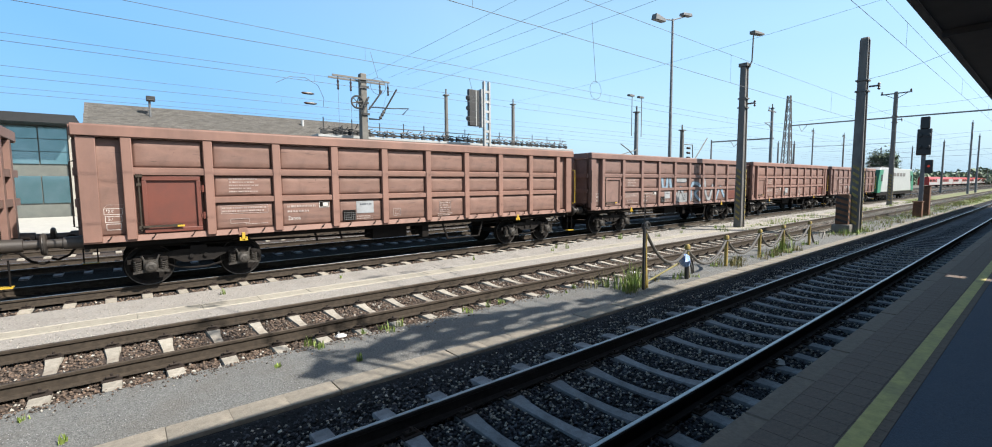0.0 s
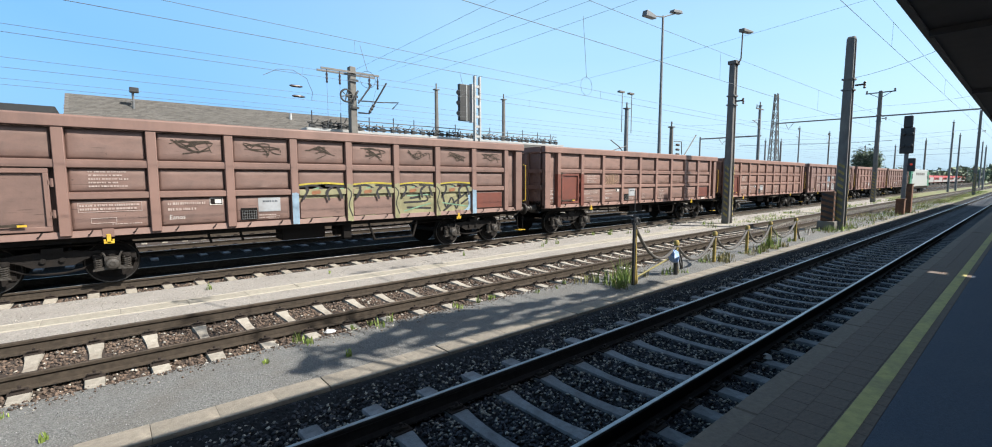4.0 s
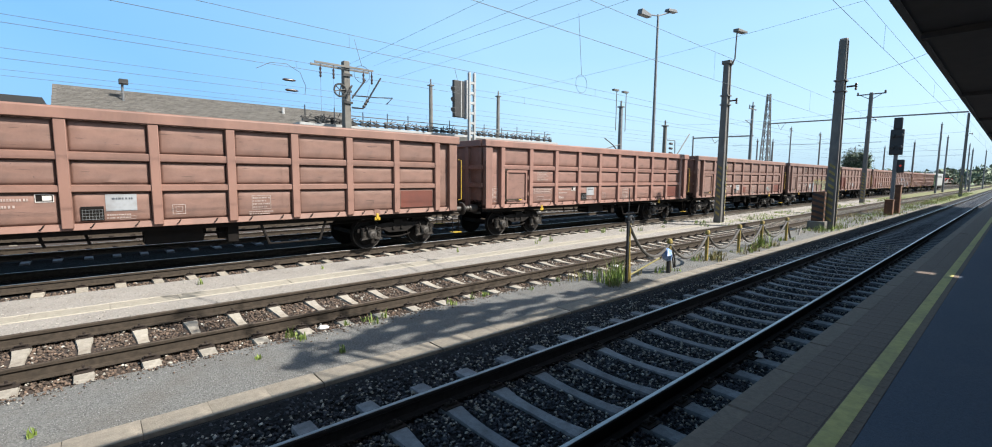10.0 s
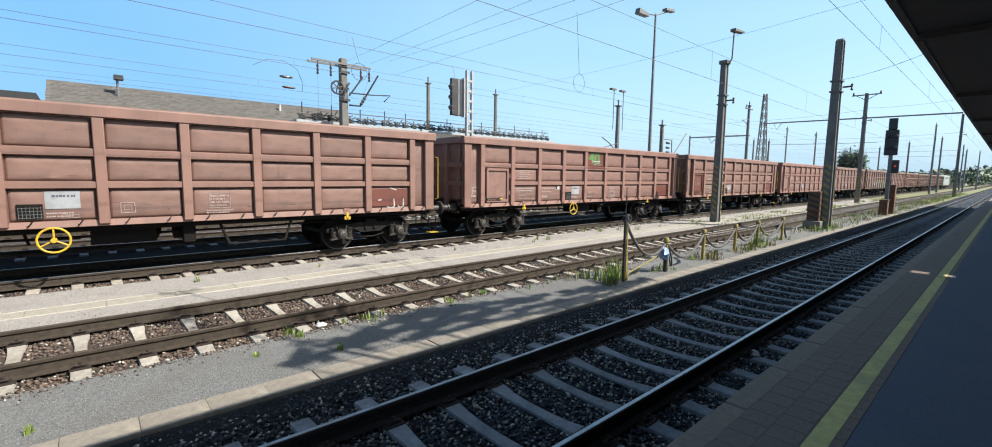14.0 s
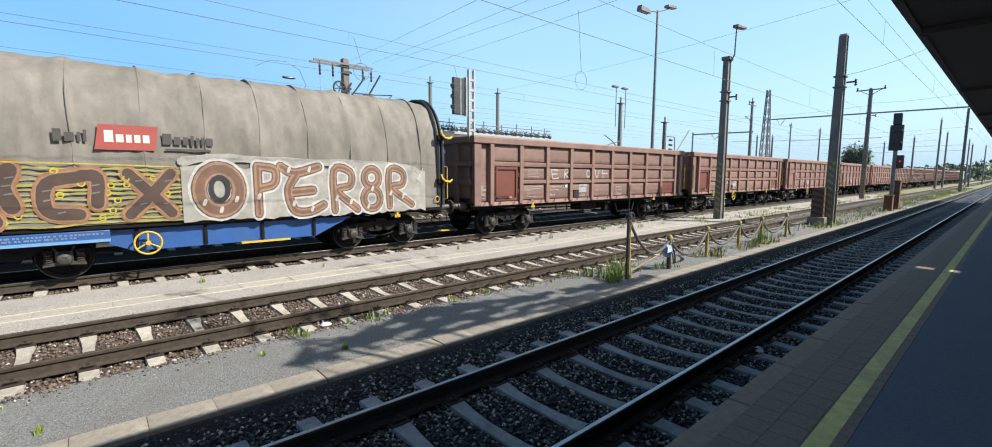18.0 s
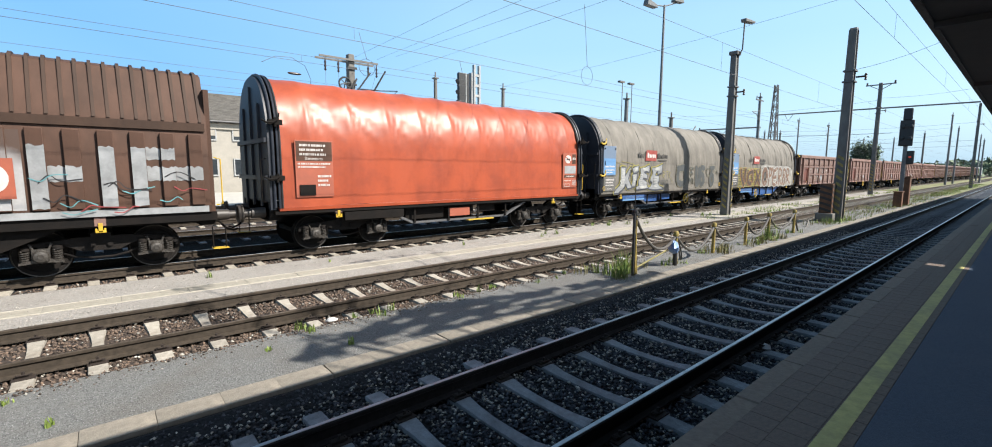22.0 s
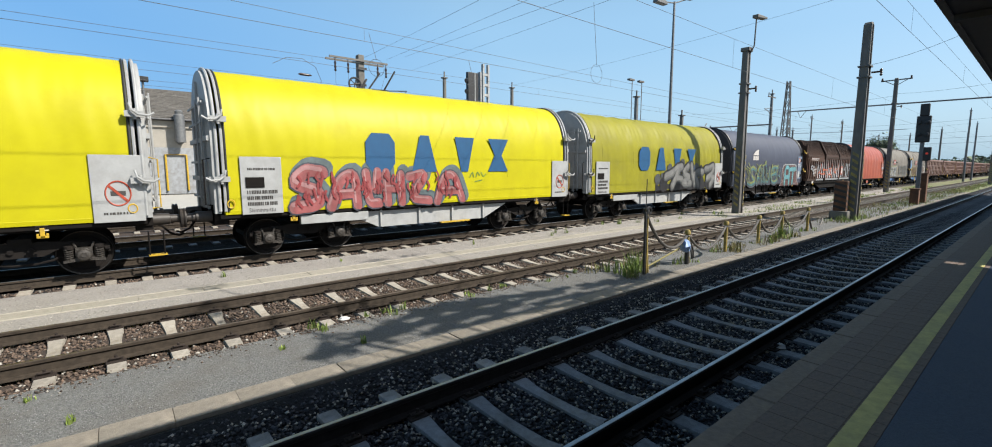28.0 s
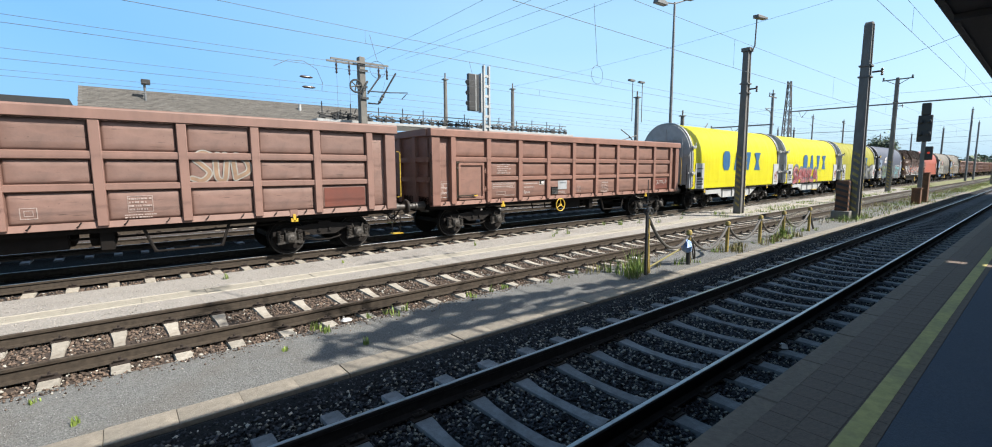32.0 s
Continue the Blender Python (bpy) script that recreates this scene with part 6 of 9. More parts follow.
    rim = [(1.60, 0.95), (1.86, 1.20), (1.98, 2.15), (2.20, 2.40), (2.6, 2.47), (4.3, 2.47), (4.66, 2.40), (4.80, 2.1), (4.90, 1.6), (4.98, 1.25), (5.3, 1.02), (5.3, 0.96)]
    g2 = part("graffiti_rim", Shape().ext("y", [(a, cz(b)) for a, b in rim], YC - 0.005, YC - 0.002), P_silver, t, "white mist round the letters")
    part("graffiti", Shape().ext("y", [(3.3 + (a - 3.3) * 0.955, cz(1.0 + (b - 1.0) * 0.945)) for a, b in rim], YC - 0.009, YC - 0.006), P_browndark, g2, "brown sprayed ground")
    word = [(0.25, [[(2.48, 1.10), (2.56, 2.12), (3.22, 2.12), (3.30, 1.10)], [(2.6, 1.55), (3.25, 1.55)]]), (0.26, [[(3.52, 2.10), (4.52, 2.12)], [(4.00, 2.05), (3.94, 1.12)]])]
    lettered(g2, word, YC - 0.013, ((0.10, P_black, (0.03, -0.03)), (0.05, P_white, (0, 0)), (0.03, P_black, (0, 0)), (-0.02, P_teal2, (0, 0))), 1 / 1.217)
    part("graffiti_stroke", brush([[(2.5, 1.5), (2.72, 1.42), (2.62, 1.2)], [(3.12, 1.9), (3.3, 1.75)], [(3.85, 1.5), (4.1, 1.42)], [(4.3, 2.2), (4.35, 2.02), (4.52, 2.0)], [(2.05, 1.2), (2.2, 1.6), (2.2, 1.9)], [(1.75, 1.1), (2.1, 1.3)], [(4.62, 2.3), (4.7, 1.7)]], 0.022, YC - 0.03, 1 / 1.217), P_white, g2)
    part("graffiti_tag", swirl(4.2, 4.8, cz(1.0), cz(1.2), YC - 0.02, 5, 69, 0.012), P_white, g2)
    return t


P_orange, P_teal2 = spray("spray_orange", (0.4178, 0.09825, 0.036)), spray("spray_turquoise", (0.1043, 0.2737, 0.3))
P_olive = spray("spray_olive", (0.1958, 0.2085, 0.0585))
P_teal3 = spray("spray_dull_teal", (0.0585, 0.1568, 0.1695))
P_greyblue, P_browndark = spray("spray_grey_blue", (0.09825, 0.1305, 0.1372)), spray("spray_dark_brown", (0.09825, 0.04275, 0.036))


LOW_STEEL = 1 / 1.217
FULL, MID, TOP = (1.14, 2.12), (1.56, 1.80), (1.92, 2.12)
HF_STROKES = ((FULL,), (MID,), (FULL,), (FULL,), (MID, TOP), (MID,))   # strokes of two sprayed letters, plate by plate


def steel_hood_wagon(at):
    t = thing("steel_hood_wagon", "brown coil wagon with three telescoping steel hoods and graffiti", "freight wagon", at, "wagons of the freight train")
    spans = [(-CH + 0.1, -1.85, 0.0), (-1.95, 1.95, 0.055), (1.85, CH - 0.1, 0.0)]
    for a, b, o in spans:
        w = 1.44 + o
        prof = [(-w, 0.98), (-w, 2.62 + o), (-0.98 - o, 3.46 + o), (-0.80, 3.52 + o), (0.80, 3.52 + o), (0.98 + o, 3.46 + o), (w, 2.62 + o), (w, 0.98)]
        hd = part("hood", Shape().ext("x", prof, a, b), M_brown2, t, "sliding steel hood", bevel=0.01)
        n = int((b - a - 0.3) / 0.43)
        for i in range(n):
            x = a + 0.25 + (b - a - 0.5) * i / (n - 1)
            part("hood_plate", Shape().ext("y", [(-0.122, 1.12), (0.122, 1.12), (0.122, 2.38), (-0.122, 2.38)], -w - 0.075, -w - 0.001), M_brown2, hd, at=(x, 0, 0), bevel=0.012)
            if x > 2.9:
                for z0, z1 in HF_STROKES[i - 2]:
                    part("graffiti", wavy_patch(x - 0.118, x + 0.118, z0, z1, -w - 0.079, int(90 + x * 10), 0.02), P_silver, hd)
                    if z1 - z0 < 0.4:
                        part("graffiti", wavy_patch(x - 0.37, x - 0.13, z0, z1, -w - 0.006, int(95 + x * 10), 0.02), P_silver, hd)
            elif x > -3.8:
                zt = cz(2.85)
                part("graffiti", wavy_patch(x - 0.116, x + 0.116, 1.14, zt, -w - 0.079, int(90 + x * 10), 0.0), P_fade, hd)
        n2 = int((b - a) / 0.22)
        for i in range(n2):
            x = a + 0.12 + (b - a - 0.24) * i / (n2 - 1)
            part("roof_rib", Shape().ext("x", [(-w - 0.03, 2.60 + o), (-w - 0.005, 2.62 + o), (-0.98 - o, 3.47 + o), (-0.80, 3.53 + o), (0.80, 3.53 + o), (0.80, 3.56 + o), (-0.82, 3.56 + o), (-1.01 - o, 3.50 + o)], x - 0.028, x + 0.028), M_brown, hd)
        for e in (a + 0.07, b - 0.07) if o else ():
            part("hood_edge", Shape().ext("x", [(-w - 0.09, 0.98), (-w - 0.09, 2.64 + o), (-1.02 - o, 3.54 + o), (-0.80, 3.60 + o), (0.80, 3.60 + o), (0.80, 3.50 + o), (-0.9, 3.48 + o), (-w + 0.02, 2.60 + o), (-w + 0.02, 0.98)], e - 0.07, e + 0.07), M_brown, hd, "dark overlapping hood edge")
        part("graffiti", wavy_patch(max(a + 0.2, -3.7), min(b - 0.15, 2.9), 1.13, cz(2.85), -w - 0.006, int(70 + a), 0.0), P_fade, hd)
        part("graffiti", Shape().box(max(a + 0.06, -3.7), b - 0.06, -w - 0.036, -w - 0.031, 0.985, 1.095), P_silver, hd)
        part("hood_skirt", Shape().box(a, b, -w - 0.03, -w - 0.001, 0.98, 1.10), M_brown, hd)
        part("hood_band", Shape().box(a + 0.05, b - 0.05, -w - 0.045, -w - 0.002, 2.44, 2.58), M_brown, hd)
    for e in (-1, 1):
        x = e * (CH - 0.02)
        part("end_wall", Shape().box(min(x, x - e * 0.1), max(x, x - e * 0.1), -1.38, 1.38, 0.98, 3.2), M_brown2, t)
        part("headstock", Shape().box(min(x, x - e * 0.3), max(x, x - e * 0.3), -1.25, 1.25, 0.72, 1.10), M_black, t)
        part("grab_rail", Shape().tube([(x + e * 0.02, -1.40, 1.1), (x + e * 0.14, -1.44, 1.12), (x + e * 0.14, -1.44, 1.95), (x + e * 0.02, -1.40, 1.98)], 0.015, 6), M_yellow if e > 0 else M_black, t)
        lash_hook(t, e * 4.1 - 0.2, 0.86)
    part("side_sill", Shape().box(-CH, CH, -1.42, -1.28, 0.82, 0.975), M_black, t)
    part("deck", Shape().box(-CH, CH, -1.28, 1.40, 0.78, 0.97), M_black, t)
    for sd in (-1, 1):
        part("belly_frame", Shape().ext("y", [(-3.4, 0.82), (-2.0, 0.46), (2.4, 0.46), (3.4, 0.82)], sd * 1.22 - 0.04, sd * 1.22 + 0.04), M_black, t)
    b = part("title_band", Shape().box(-5.37, -2.27, -1.53, -1.476, cz(2.70), cz(3.04)), M_brown2, t, "brown lettering band")
    bars("load_table", b, -4.40, cz(2.86), 1.7, cz(0.20), 2, M_white, -1.532, seed=71, fill=0.5)
    c = part("number_panel", Shape().box(-4.75, -3.80, -1.52, -1.476, cz(1.50), cz(2.30)), M_brown2, t, "brown number panel")
    bars("wagon_number", c, -4.30, cz(1.95), 0.66, cz(0.42), 3, M_white, -1.522, seed=72, fill=0.5)
    write("class_letters", "Shimmns", 0.11, M_white, c, -4.30, -1.524, cz(1.62))
    part("white_placard", Shape().box(-4.57, -4.26, -1.445, -1.421, cz(0.98), cz(1.20)), M_white, t, "white notice card")
    handwheel(t, 1.9, 0.52)
    y = -1.584
    red = [[(-3.66, 1.38), (-3.72, 1.62), (-3.55, 1.84), (-3.32, 1.90), (-3.18, 2.26), (-3.0, 2.50)], [(-3.3, 1.86), (-3.12, 1.76), (-2.7, 1.70), (-2.28, 1.72)], [(-2.42, 2.02), (-2.0, 2.04), (-1.44, 2.02)], [(-1.42, 2.56), (-1.38, 2.0), (-1.48, 1.38)],
           [(-1.02, 2.13), (-0.6, 2.14), (-0.28, 2.22), (-0.26, 2.50)], [(-0.58, 2.12), (-0.60, 1.68), (-1.04, 1.62)], [(-0.6, 1.66), (-0.3, 1.60), (-0.18, 1.38)], [(0.30, 2.16), (0.34, 1.84), (0.62, 1.82), (0.87, 1.84), (0.84, 2.08), (1.2, 2.10), (1.49, 2.12), (1.50, 2.54)], [(1.78, 2.12), (1.79, 1.44)]]
    g1 = part("graffiti_line", brush(red, 0.075, y, LOW_STEEL, wobble=0.25), P_orange, t, "wide orange-red spray line")
    part("graffiti_line", brush([[(-2.46, 2.06), (-2.3, 2.02)], [(-2.3, 1.74), (-2.2, 1.72)], [(0.32, 2.12), (0.36, 1.92)], [(-1.0, 1.66), (-0.9, 1.66)], [(0.82, 1.84), (0.88, 1.80)]], 0.19, y - 0.001, LOW_STEEL), P_orange, g1)
    part("graffiti_tag", brush([[(-5.16, 2.34), (-5.40, 2.30), (-5.44, 2.10), (-5.16, 2.14), (-5.12, 1.98)], [(-4.72, 2.24), (-4.95, 2.30), (-4.98, 1.96), (-4.80, 2.0)], [(-4.64, 2.06), (-4.86, 2.02), (-4.88, 1.76), (-4.64, 1.74)]], 0.10, y, LOW_STEEL), P_silver, g1)
    part("graffiti_tag", brush([[(-4.7, 2.42), (-4.6, 2.55), (-4.5, 2.42), (-4.4, 2.55), (-4.3, 2.44), (-4.1, 2.52), (-3.9, 2.46)], [(-4.5, 2.36), (-4.2, 2.38)]], 0.03, y, LOW_STEEL), P_black, g1)
    rng = random.Random(77)
    for paint, n in ((P_teal2, 5), (P_black, 5), (P_rose, 3)):
        lines = []
        for k in range(n):
            xx, zz = rng.uniform(2.9, 5.4), rng.uniform(1.25, 2.0)
            lines.append([(xx, zz), (xx + 0.15, zz + rng.uniform(-0.1, 0.15)), (xx + 0.3, zz + rng.uniform(-0.15, 0.1)), (xx + rng.uniform(0.35, 0.7), zz + rng.uniform(-0.1, 0.1))])
        part("graffiti_line", brush(lines, 0.018, y + 0.055, LOW_STEEL, wobble=0.3), paint, g1)
    part("sign_plate", Shape().box(2.24, 2.80, y - 0.012, y, cz(1.60), cz(2.33)), M_redboard, t, "red square plate")
    part("round_sign", Shape().lathe((2.52, y - 0.014, cz(1.97)), "y", [(0, 0.21), (-0.01, 0.21)], 20), M_white, t, "white disc with a dark bar")
    part("sign_bar", Shape().ext("y", [(2.44, cz(2.02)), (2.47, cz(2.06)), (2.60, cz(1.93)), (2.57, cz(1.89))], y - 0.032, y - 0.026), M_dark_mark, t)
    bogie(t, -CH + 2.05)
    bogie(t, CH - 2.05)
    ends(t, CH, 1.06)
    return t


# ---- the train, wagon by wagon ----
SC = (13.424, 7.3826, -0.0273918294, 0.00257652231, -3.83337082e-05)


def run(t):
    """How far the train has gone since the start, in metres."""
    return SC[1] * t + SC[2] * t ** 2 + SC[3] * t ** 3 + SC[4] * t ** 4 + 0.29 * max(0.0, 1 - t / 3.3) ** 1.5


PE, PC = 15.5604313, 13.0158564
E_FRONT = {k: SC[0] - PE * k for k in range(-3, 9)}
E_FRONT.update({k: SC[0] - PE * 9 - PC * 8 - PE * (k - 9) for k in (9, 10)})
C_FRONT = {k: SC[0] - PE * 9 - PC * (k - 1) for k in range(1, 9)}


def e_at(k):
    return Matrix.Translation((E_FRONT[k] - EH, Y3, Z3))


def c_at(k):
    return Matrix.Translation((C_FRONT[k] - CH, Y3, Z3))


first = open_wagon(e_at(0))
OPEN = {0: first}
for k in list(range(-3, 0)) + list(range(1, 11)):
    OPEN[k] = copy_thing(first, e_at(k))
YG = YP - 0.006

COIL = {1: grey_coil(c_at(1), "coil wagon with a creased grey tarpaulin, blue frame and graffiti"),
        2: grey_coil(c_at(2), "coil wagon with a smooth grey tarpaulin hood and graffiti", True),
        3: red_coil(c_at(3)), 4: steel_hood_wagon(c_at(4)), 5: slate_coil(c_at(5)),
        6: yellow_coil(c_at(6), "coil wagon with a dull yellow hood and grey graffiti", True),
        7: yellow_coil(c_at(7), "coil wagon with a bright yellow hood and pink graffiti"),
        8: yellow_coil(c_at(8), "coil wagon with a clean bright yellow hood")}


def ez(z):
    return 0.1025 + 1.128 * z


y = YC - 0.004
LOW = 1 / 1.217       # from heights over the rails to the hood's drawing heights
t = COIL[1]
rng = random.Random(91)
rows = [[(-4.68 + 0.52 * k, 1.14 + 0.098 * r + rng.uniform(-0.03, 0.03)) for k in range(8)] for r in range(12)]
g1 = part("graffiti", brush(rows, 0.034, y, LOW, wobble=0.5), P_mustard, t, "scribbled yellow graffiti ground")
part("graffiti_ground", brush([oval(-4.62 + rng.uniform(0, 3.45), 1.2 + rng.uniform(0, 1.0), 0.05, 0.05, 7) for _ in range(34)] + [[(-4.68, 1.12), (-4.7, 1.7), (-4.66, 2.28), (-3.0, 2.33), (-1.12, 2.28)]], 0.022, y - 0.002, LOW), P_yellow, g1)
word = [(0.23, [[(-4.28, 2.18), (-4.22, 1.85), (-4.02, 1.50), (-3.84, 1.26)], [(-3.60, 2.20), (-3.70, 1.88), (-3.60, 1.52)]]),
        (0.20, [[(-2.62, 2.08), (-3.12, 1.94), (-3.14, 1.42), (-2.70, 1.34)], [(-2.62, 2.10), (-2.40, 2.05), (-2.42, 1.55)]]),
        (0.19, [[(-1.92, 2.14), (-1.58, 1.74), (-1.22, 1.30)], [(-1.20, 2.14), (-1.52, 1.74), (-1.92, 1.30)]])]
lettered(g1, word, y - 0.005, ((0.13, P_rust, (0, 0)), (0.06, P_tan, (0, 0)), (0.0, P_umber, (0, 0))), LOW)
hatch = [[(x, z), (x + 0.10, z + 0.02)] for x, z in ((-4.3, 2.1), (-4.3, 1.98), (-4.25, 1.86), (-4.2, 1.74), (-4.1, 1.6), (-4.0, 1.46), (-3.65, 2.05), (-3.7, 1.9), (-3.68, 1.75), (-3.18, 1.8), (-3.18, 1.62), (-3.0, 1.38), (-2.48, 1.9), (-2.48, 1.75), (-1.8, 1.98), (-1.3, 1.98), (-1.75, 1.5), (-1.35, 1.5))]
part("graffiti_stroke", brush(hatch, 0.025, y - 0.018, LOW), P_grey, g1)
g1 = part("graffiti", wavy_patch(-1.02, 5.2, cz(1.06), cz(2.30), y, 92, 0.06), P_pale, t, "white graffiti ground")
part("graffiti_ground", brush([[(-1.0, 2.4), (-0.3, 2.5), (1.2, 2.44), (3.3, 2.42), (4.8, 2.3)]], 0.16, y - 0.001, LOW, wobble=0.3), P_pale, g1)
word = [(0.27, [oval(-0.30, 1.77, 0.40, 0.48)]),
        (0.15, [[(0.50, 1.18), (0.50, 2.32)], [(0.50, 2.32), (0.88, 2.24), (0.86, 1.90), (0.50, 1.78)]]),
        (0.17, [[(1.02, 2.32), (1.35, 2.16), (1.95, 2.32)], [(1.40, 2.14), (1.20, 1.75), (1.32, 1.24), (1.7, 1.18), (2.06, 1.34)], [(1.30, 1.68), (1.80, 1.72)]]),
        (0.15, [[(2.36, 1.18), (2.36, 2.24), (2.80, 2.20), (2.80, 1.84), (2.42, 1.70), (3.00, 1.18)]]),
        (0.16, [oval(3.43, 2.04, 0.22, 0.24), oval(3.43, 1.46, 0.25, 0.28)]),
        (0.15, [[(3.98, 1.22), (3.98, 2.24), (4.40, 2.20), (4.40, 1.86), (4.04, 1.74), (4.72, 1.24)]])]
lettered(g1, word, y - 0.004, ((0.15, P_white, (0, 0)), (0.05, P_browndark, (0, 0)), (0.0, P_tan, (0, 0)), (-0.10, P_brown, (0.01, 0))), LOW)
part("graffiti_stroke", brush([[(x, z - 0.04), (x + 0.03, z + 0.04)] for x, z in ((-0.62, 1.5), (-0.30, 1.32), (0.02, 1.55), (0.5, 1.6), (1.3, 1.4), (1.75, 1.25), (1.2, 2.24), (1.7, 2.26), (2.4, 1.5), (2.8, 1.4), (3.43, 1.74), (3.3, 1.25), (4.0, 1.6), (4.4, 1.5))], 0.07, y - 0.022, LOW), P_white, g1)
part("graffiti_stroke", brush([oval(-0.30, 1.8, 0.17, 0.26)], 0.10, y - 0.024, LOW), P_black, g1)
part("graffiti_tag", brush([[(4.85, 2.28), (5.0, 2.1), (4.9, 2.0), (5.05, 1.9)], [(4.9, 1.8), (5.1, 2.3)]], 0.02, y - 0.01, LOW), P_white, g1)
t = COIL[2]
BLOCK_LETTERS = (
    [(-4.39, 2.28), (-4.04, 2.28), (-4.05, 1.86), (-3.84, 2.1), (-3.60, 2.30), (-3.72, 2.0), (-3.81, 1.79), (-3.63, 1.53), (-3.51, 1.38), (-3.83, 1.34), (-3.97, 1.58), (-4.07, 1.44), (-4.25, 1.3), (-4.56, 1.15), (-4.84, 1.16), (-4.66, 1.33), (-4.46, 1.46), (-4.35, 1.66)],
    [(-3.47, 1.95), (-3.06, 1.99), (-3.12, 1.78), (-3.21, 1.42), (-3.51, 1.42), (-3.40, 1.7)],
    [(-3.48, 2.22), (-3.26, 2.31), (-2.99, 2.35), (-2.99, 2.15), (-3.14, 2.07), (-3.38, 2.05)],
    [(-2.8, 2.24), (-2.5, 2.26), (-2.05, 2.39), (-2.05, 2.1), (-2.44, 2.12), (-2.53, 2.05), (-2.22, 1.93), (-2.24, 1.77), (-2.52, 1.83), (-2.6, 1.74), (-2.25, 1.61), (-2.23, 1.43), (-2.1, 1.33), (-3.05, 1.27), (-3.15, 1.33), (-2.9, 1.45), (-2.94, 1.66), (-2.73, 1.93)],
    [(-1.81, 2.26), (-1.38, 2.29), (-0.89, 2.44), (-0.92, 2.05), (-1.26, 1.98), (-1.26, 2.14), (-1.43, 2.09), (-1.53, 1.9), (-1.17, 1.88), (-1.14, 1.66), (-1.24, 1.58), (-1.12, 1.39), (-0.72, 1.27), (-1.46, 1.23), (-2.05, 1.29), (-1.84, 1.41), (-1.73, 1.59), (-1.94, 1.68), (-1.8, 1.92), (-1.69, 2.05)])
g1 = None
for k, poly in enumerate(BLOCK_LETTERS):
    ring_ = [poly + poly[:1]]
    for more, m, d, shift in ((0.17, P_mustard, 0.0, (0.0, 0.0)), (0.11, P_dusk, 0.004, (0.02, -0.02))):
        o = part("graffiti" if g1 is None else "graffiti_letter", brush([[p_, q_] for p_, q_ in zip(ring_[0], ring_[0][1:])], more, y - d - 0.0006 * k, LOW, shift, k, 0.3), m, g1 or t, "" if g1 else "silver graffiti letters with a blue rim")
        g1 = g1 or o
    o = part("graffiti_letter", Shape().ext("y", [(a_, cz(b_)) for a_, b_ in poly], y - 0.018 - 0.0006 * k, y - 0.008), P_silver, g1)
rng = random.Random(18)
scrub = []
for x0, x1, z0, z1 in ((-4.32, -4.10, 1.75, 2.2), (-4.40, -4.15, 1.4, 1.7), (-3.38, -3.18, 1.5, 1.9), (-3.35, -3.1, 2.15, 2.25), (-2.85, -2.62, 1.4, 1.95), (-2.6, -2.2, 2.16, 2.26), (-1.65, -1.35, 1.35, 1.8), (-1.55, -1.1, 2.18, 2.28), (-2.8, -2.35, 1.33, 1.42)):
    for k in range(7):
        z_ = z0 + (z1 - z0) * k / 6
        scrub.append([(x0 + rng.uniform(-0.03, 0.05), z_), ((x0 + x1) / 2, z_ + rng.uniform(-0.02, 0.02)), (x1 + rng.uniform(-0.05, 0.03), z_ + rng.uniform(-0.03, 0.03))])
part("graffiti_stroke", brush(scrub, 0.035, y - 0.024, LOW, wobble=0.3), P_white, g1)
part("graffiti_stroke", brush([[(-4.75, 1.9), (-4.6, 2.1), (-4.7, 2.5), (-4.2, 2.4)], [(-4.3, 2.55), (-3.4, 2.45), (-3.4, 2.4)], [(-0.75, 1.75), (-0.72, 2.1), (-0.55, 2.0), (-0.72, 1.9), (-0.5, 1.72)], [(-0.45, 2.1), (-0.2, 2.12)], [(-0.32, 2.1), (-0.34, 1.75)], [(-0.15, 2.1), (-0.15, 1.75)], [(0.02, 2.1), (-0.14, 1.92), (0.1, 1.72), (0.2, 1.5)]], 0.018, y, LOW), P_mustard, g1)
part("graffiti_stroke", brush([[(-1.05, 1.64), (-0.3, 1.67), (-0.27, 1.38), (-1.02, 1.33), (-1.05, 1.64)], oval(-0.9, 1.5, 0.06, 0.08, 8), [(-0.78, 1.6), (-0.7, 1.42), (-0.64, 1.6)], [(-0.57, 1.6), (-0.57, 1.42)], [(-0.5, 1.6), (-0.38, 1.6), (-0.5, 1.43), (-0.36, 1.43)]], 0.028, y, LOW), P_slategrey, g1)
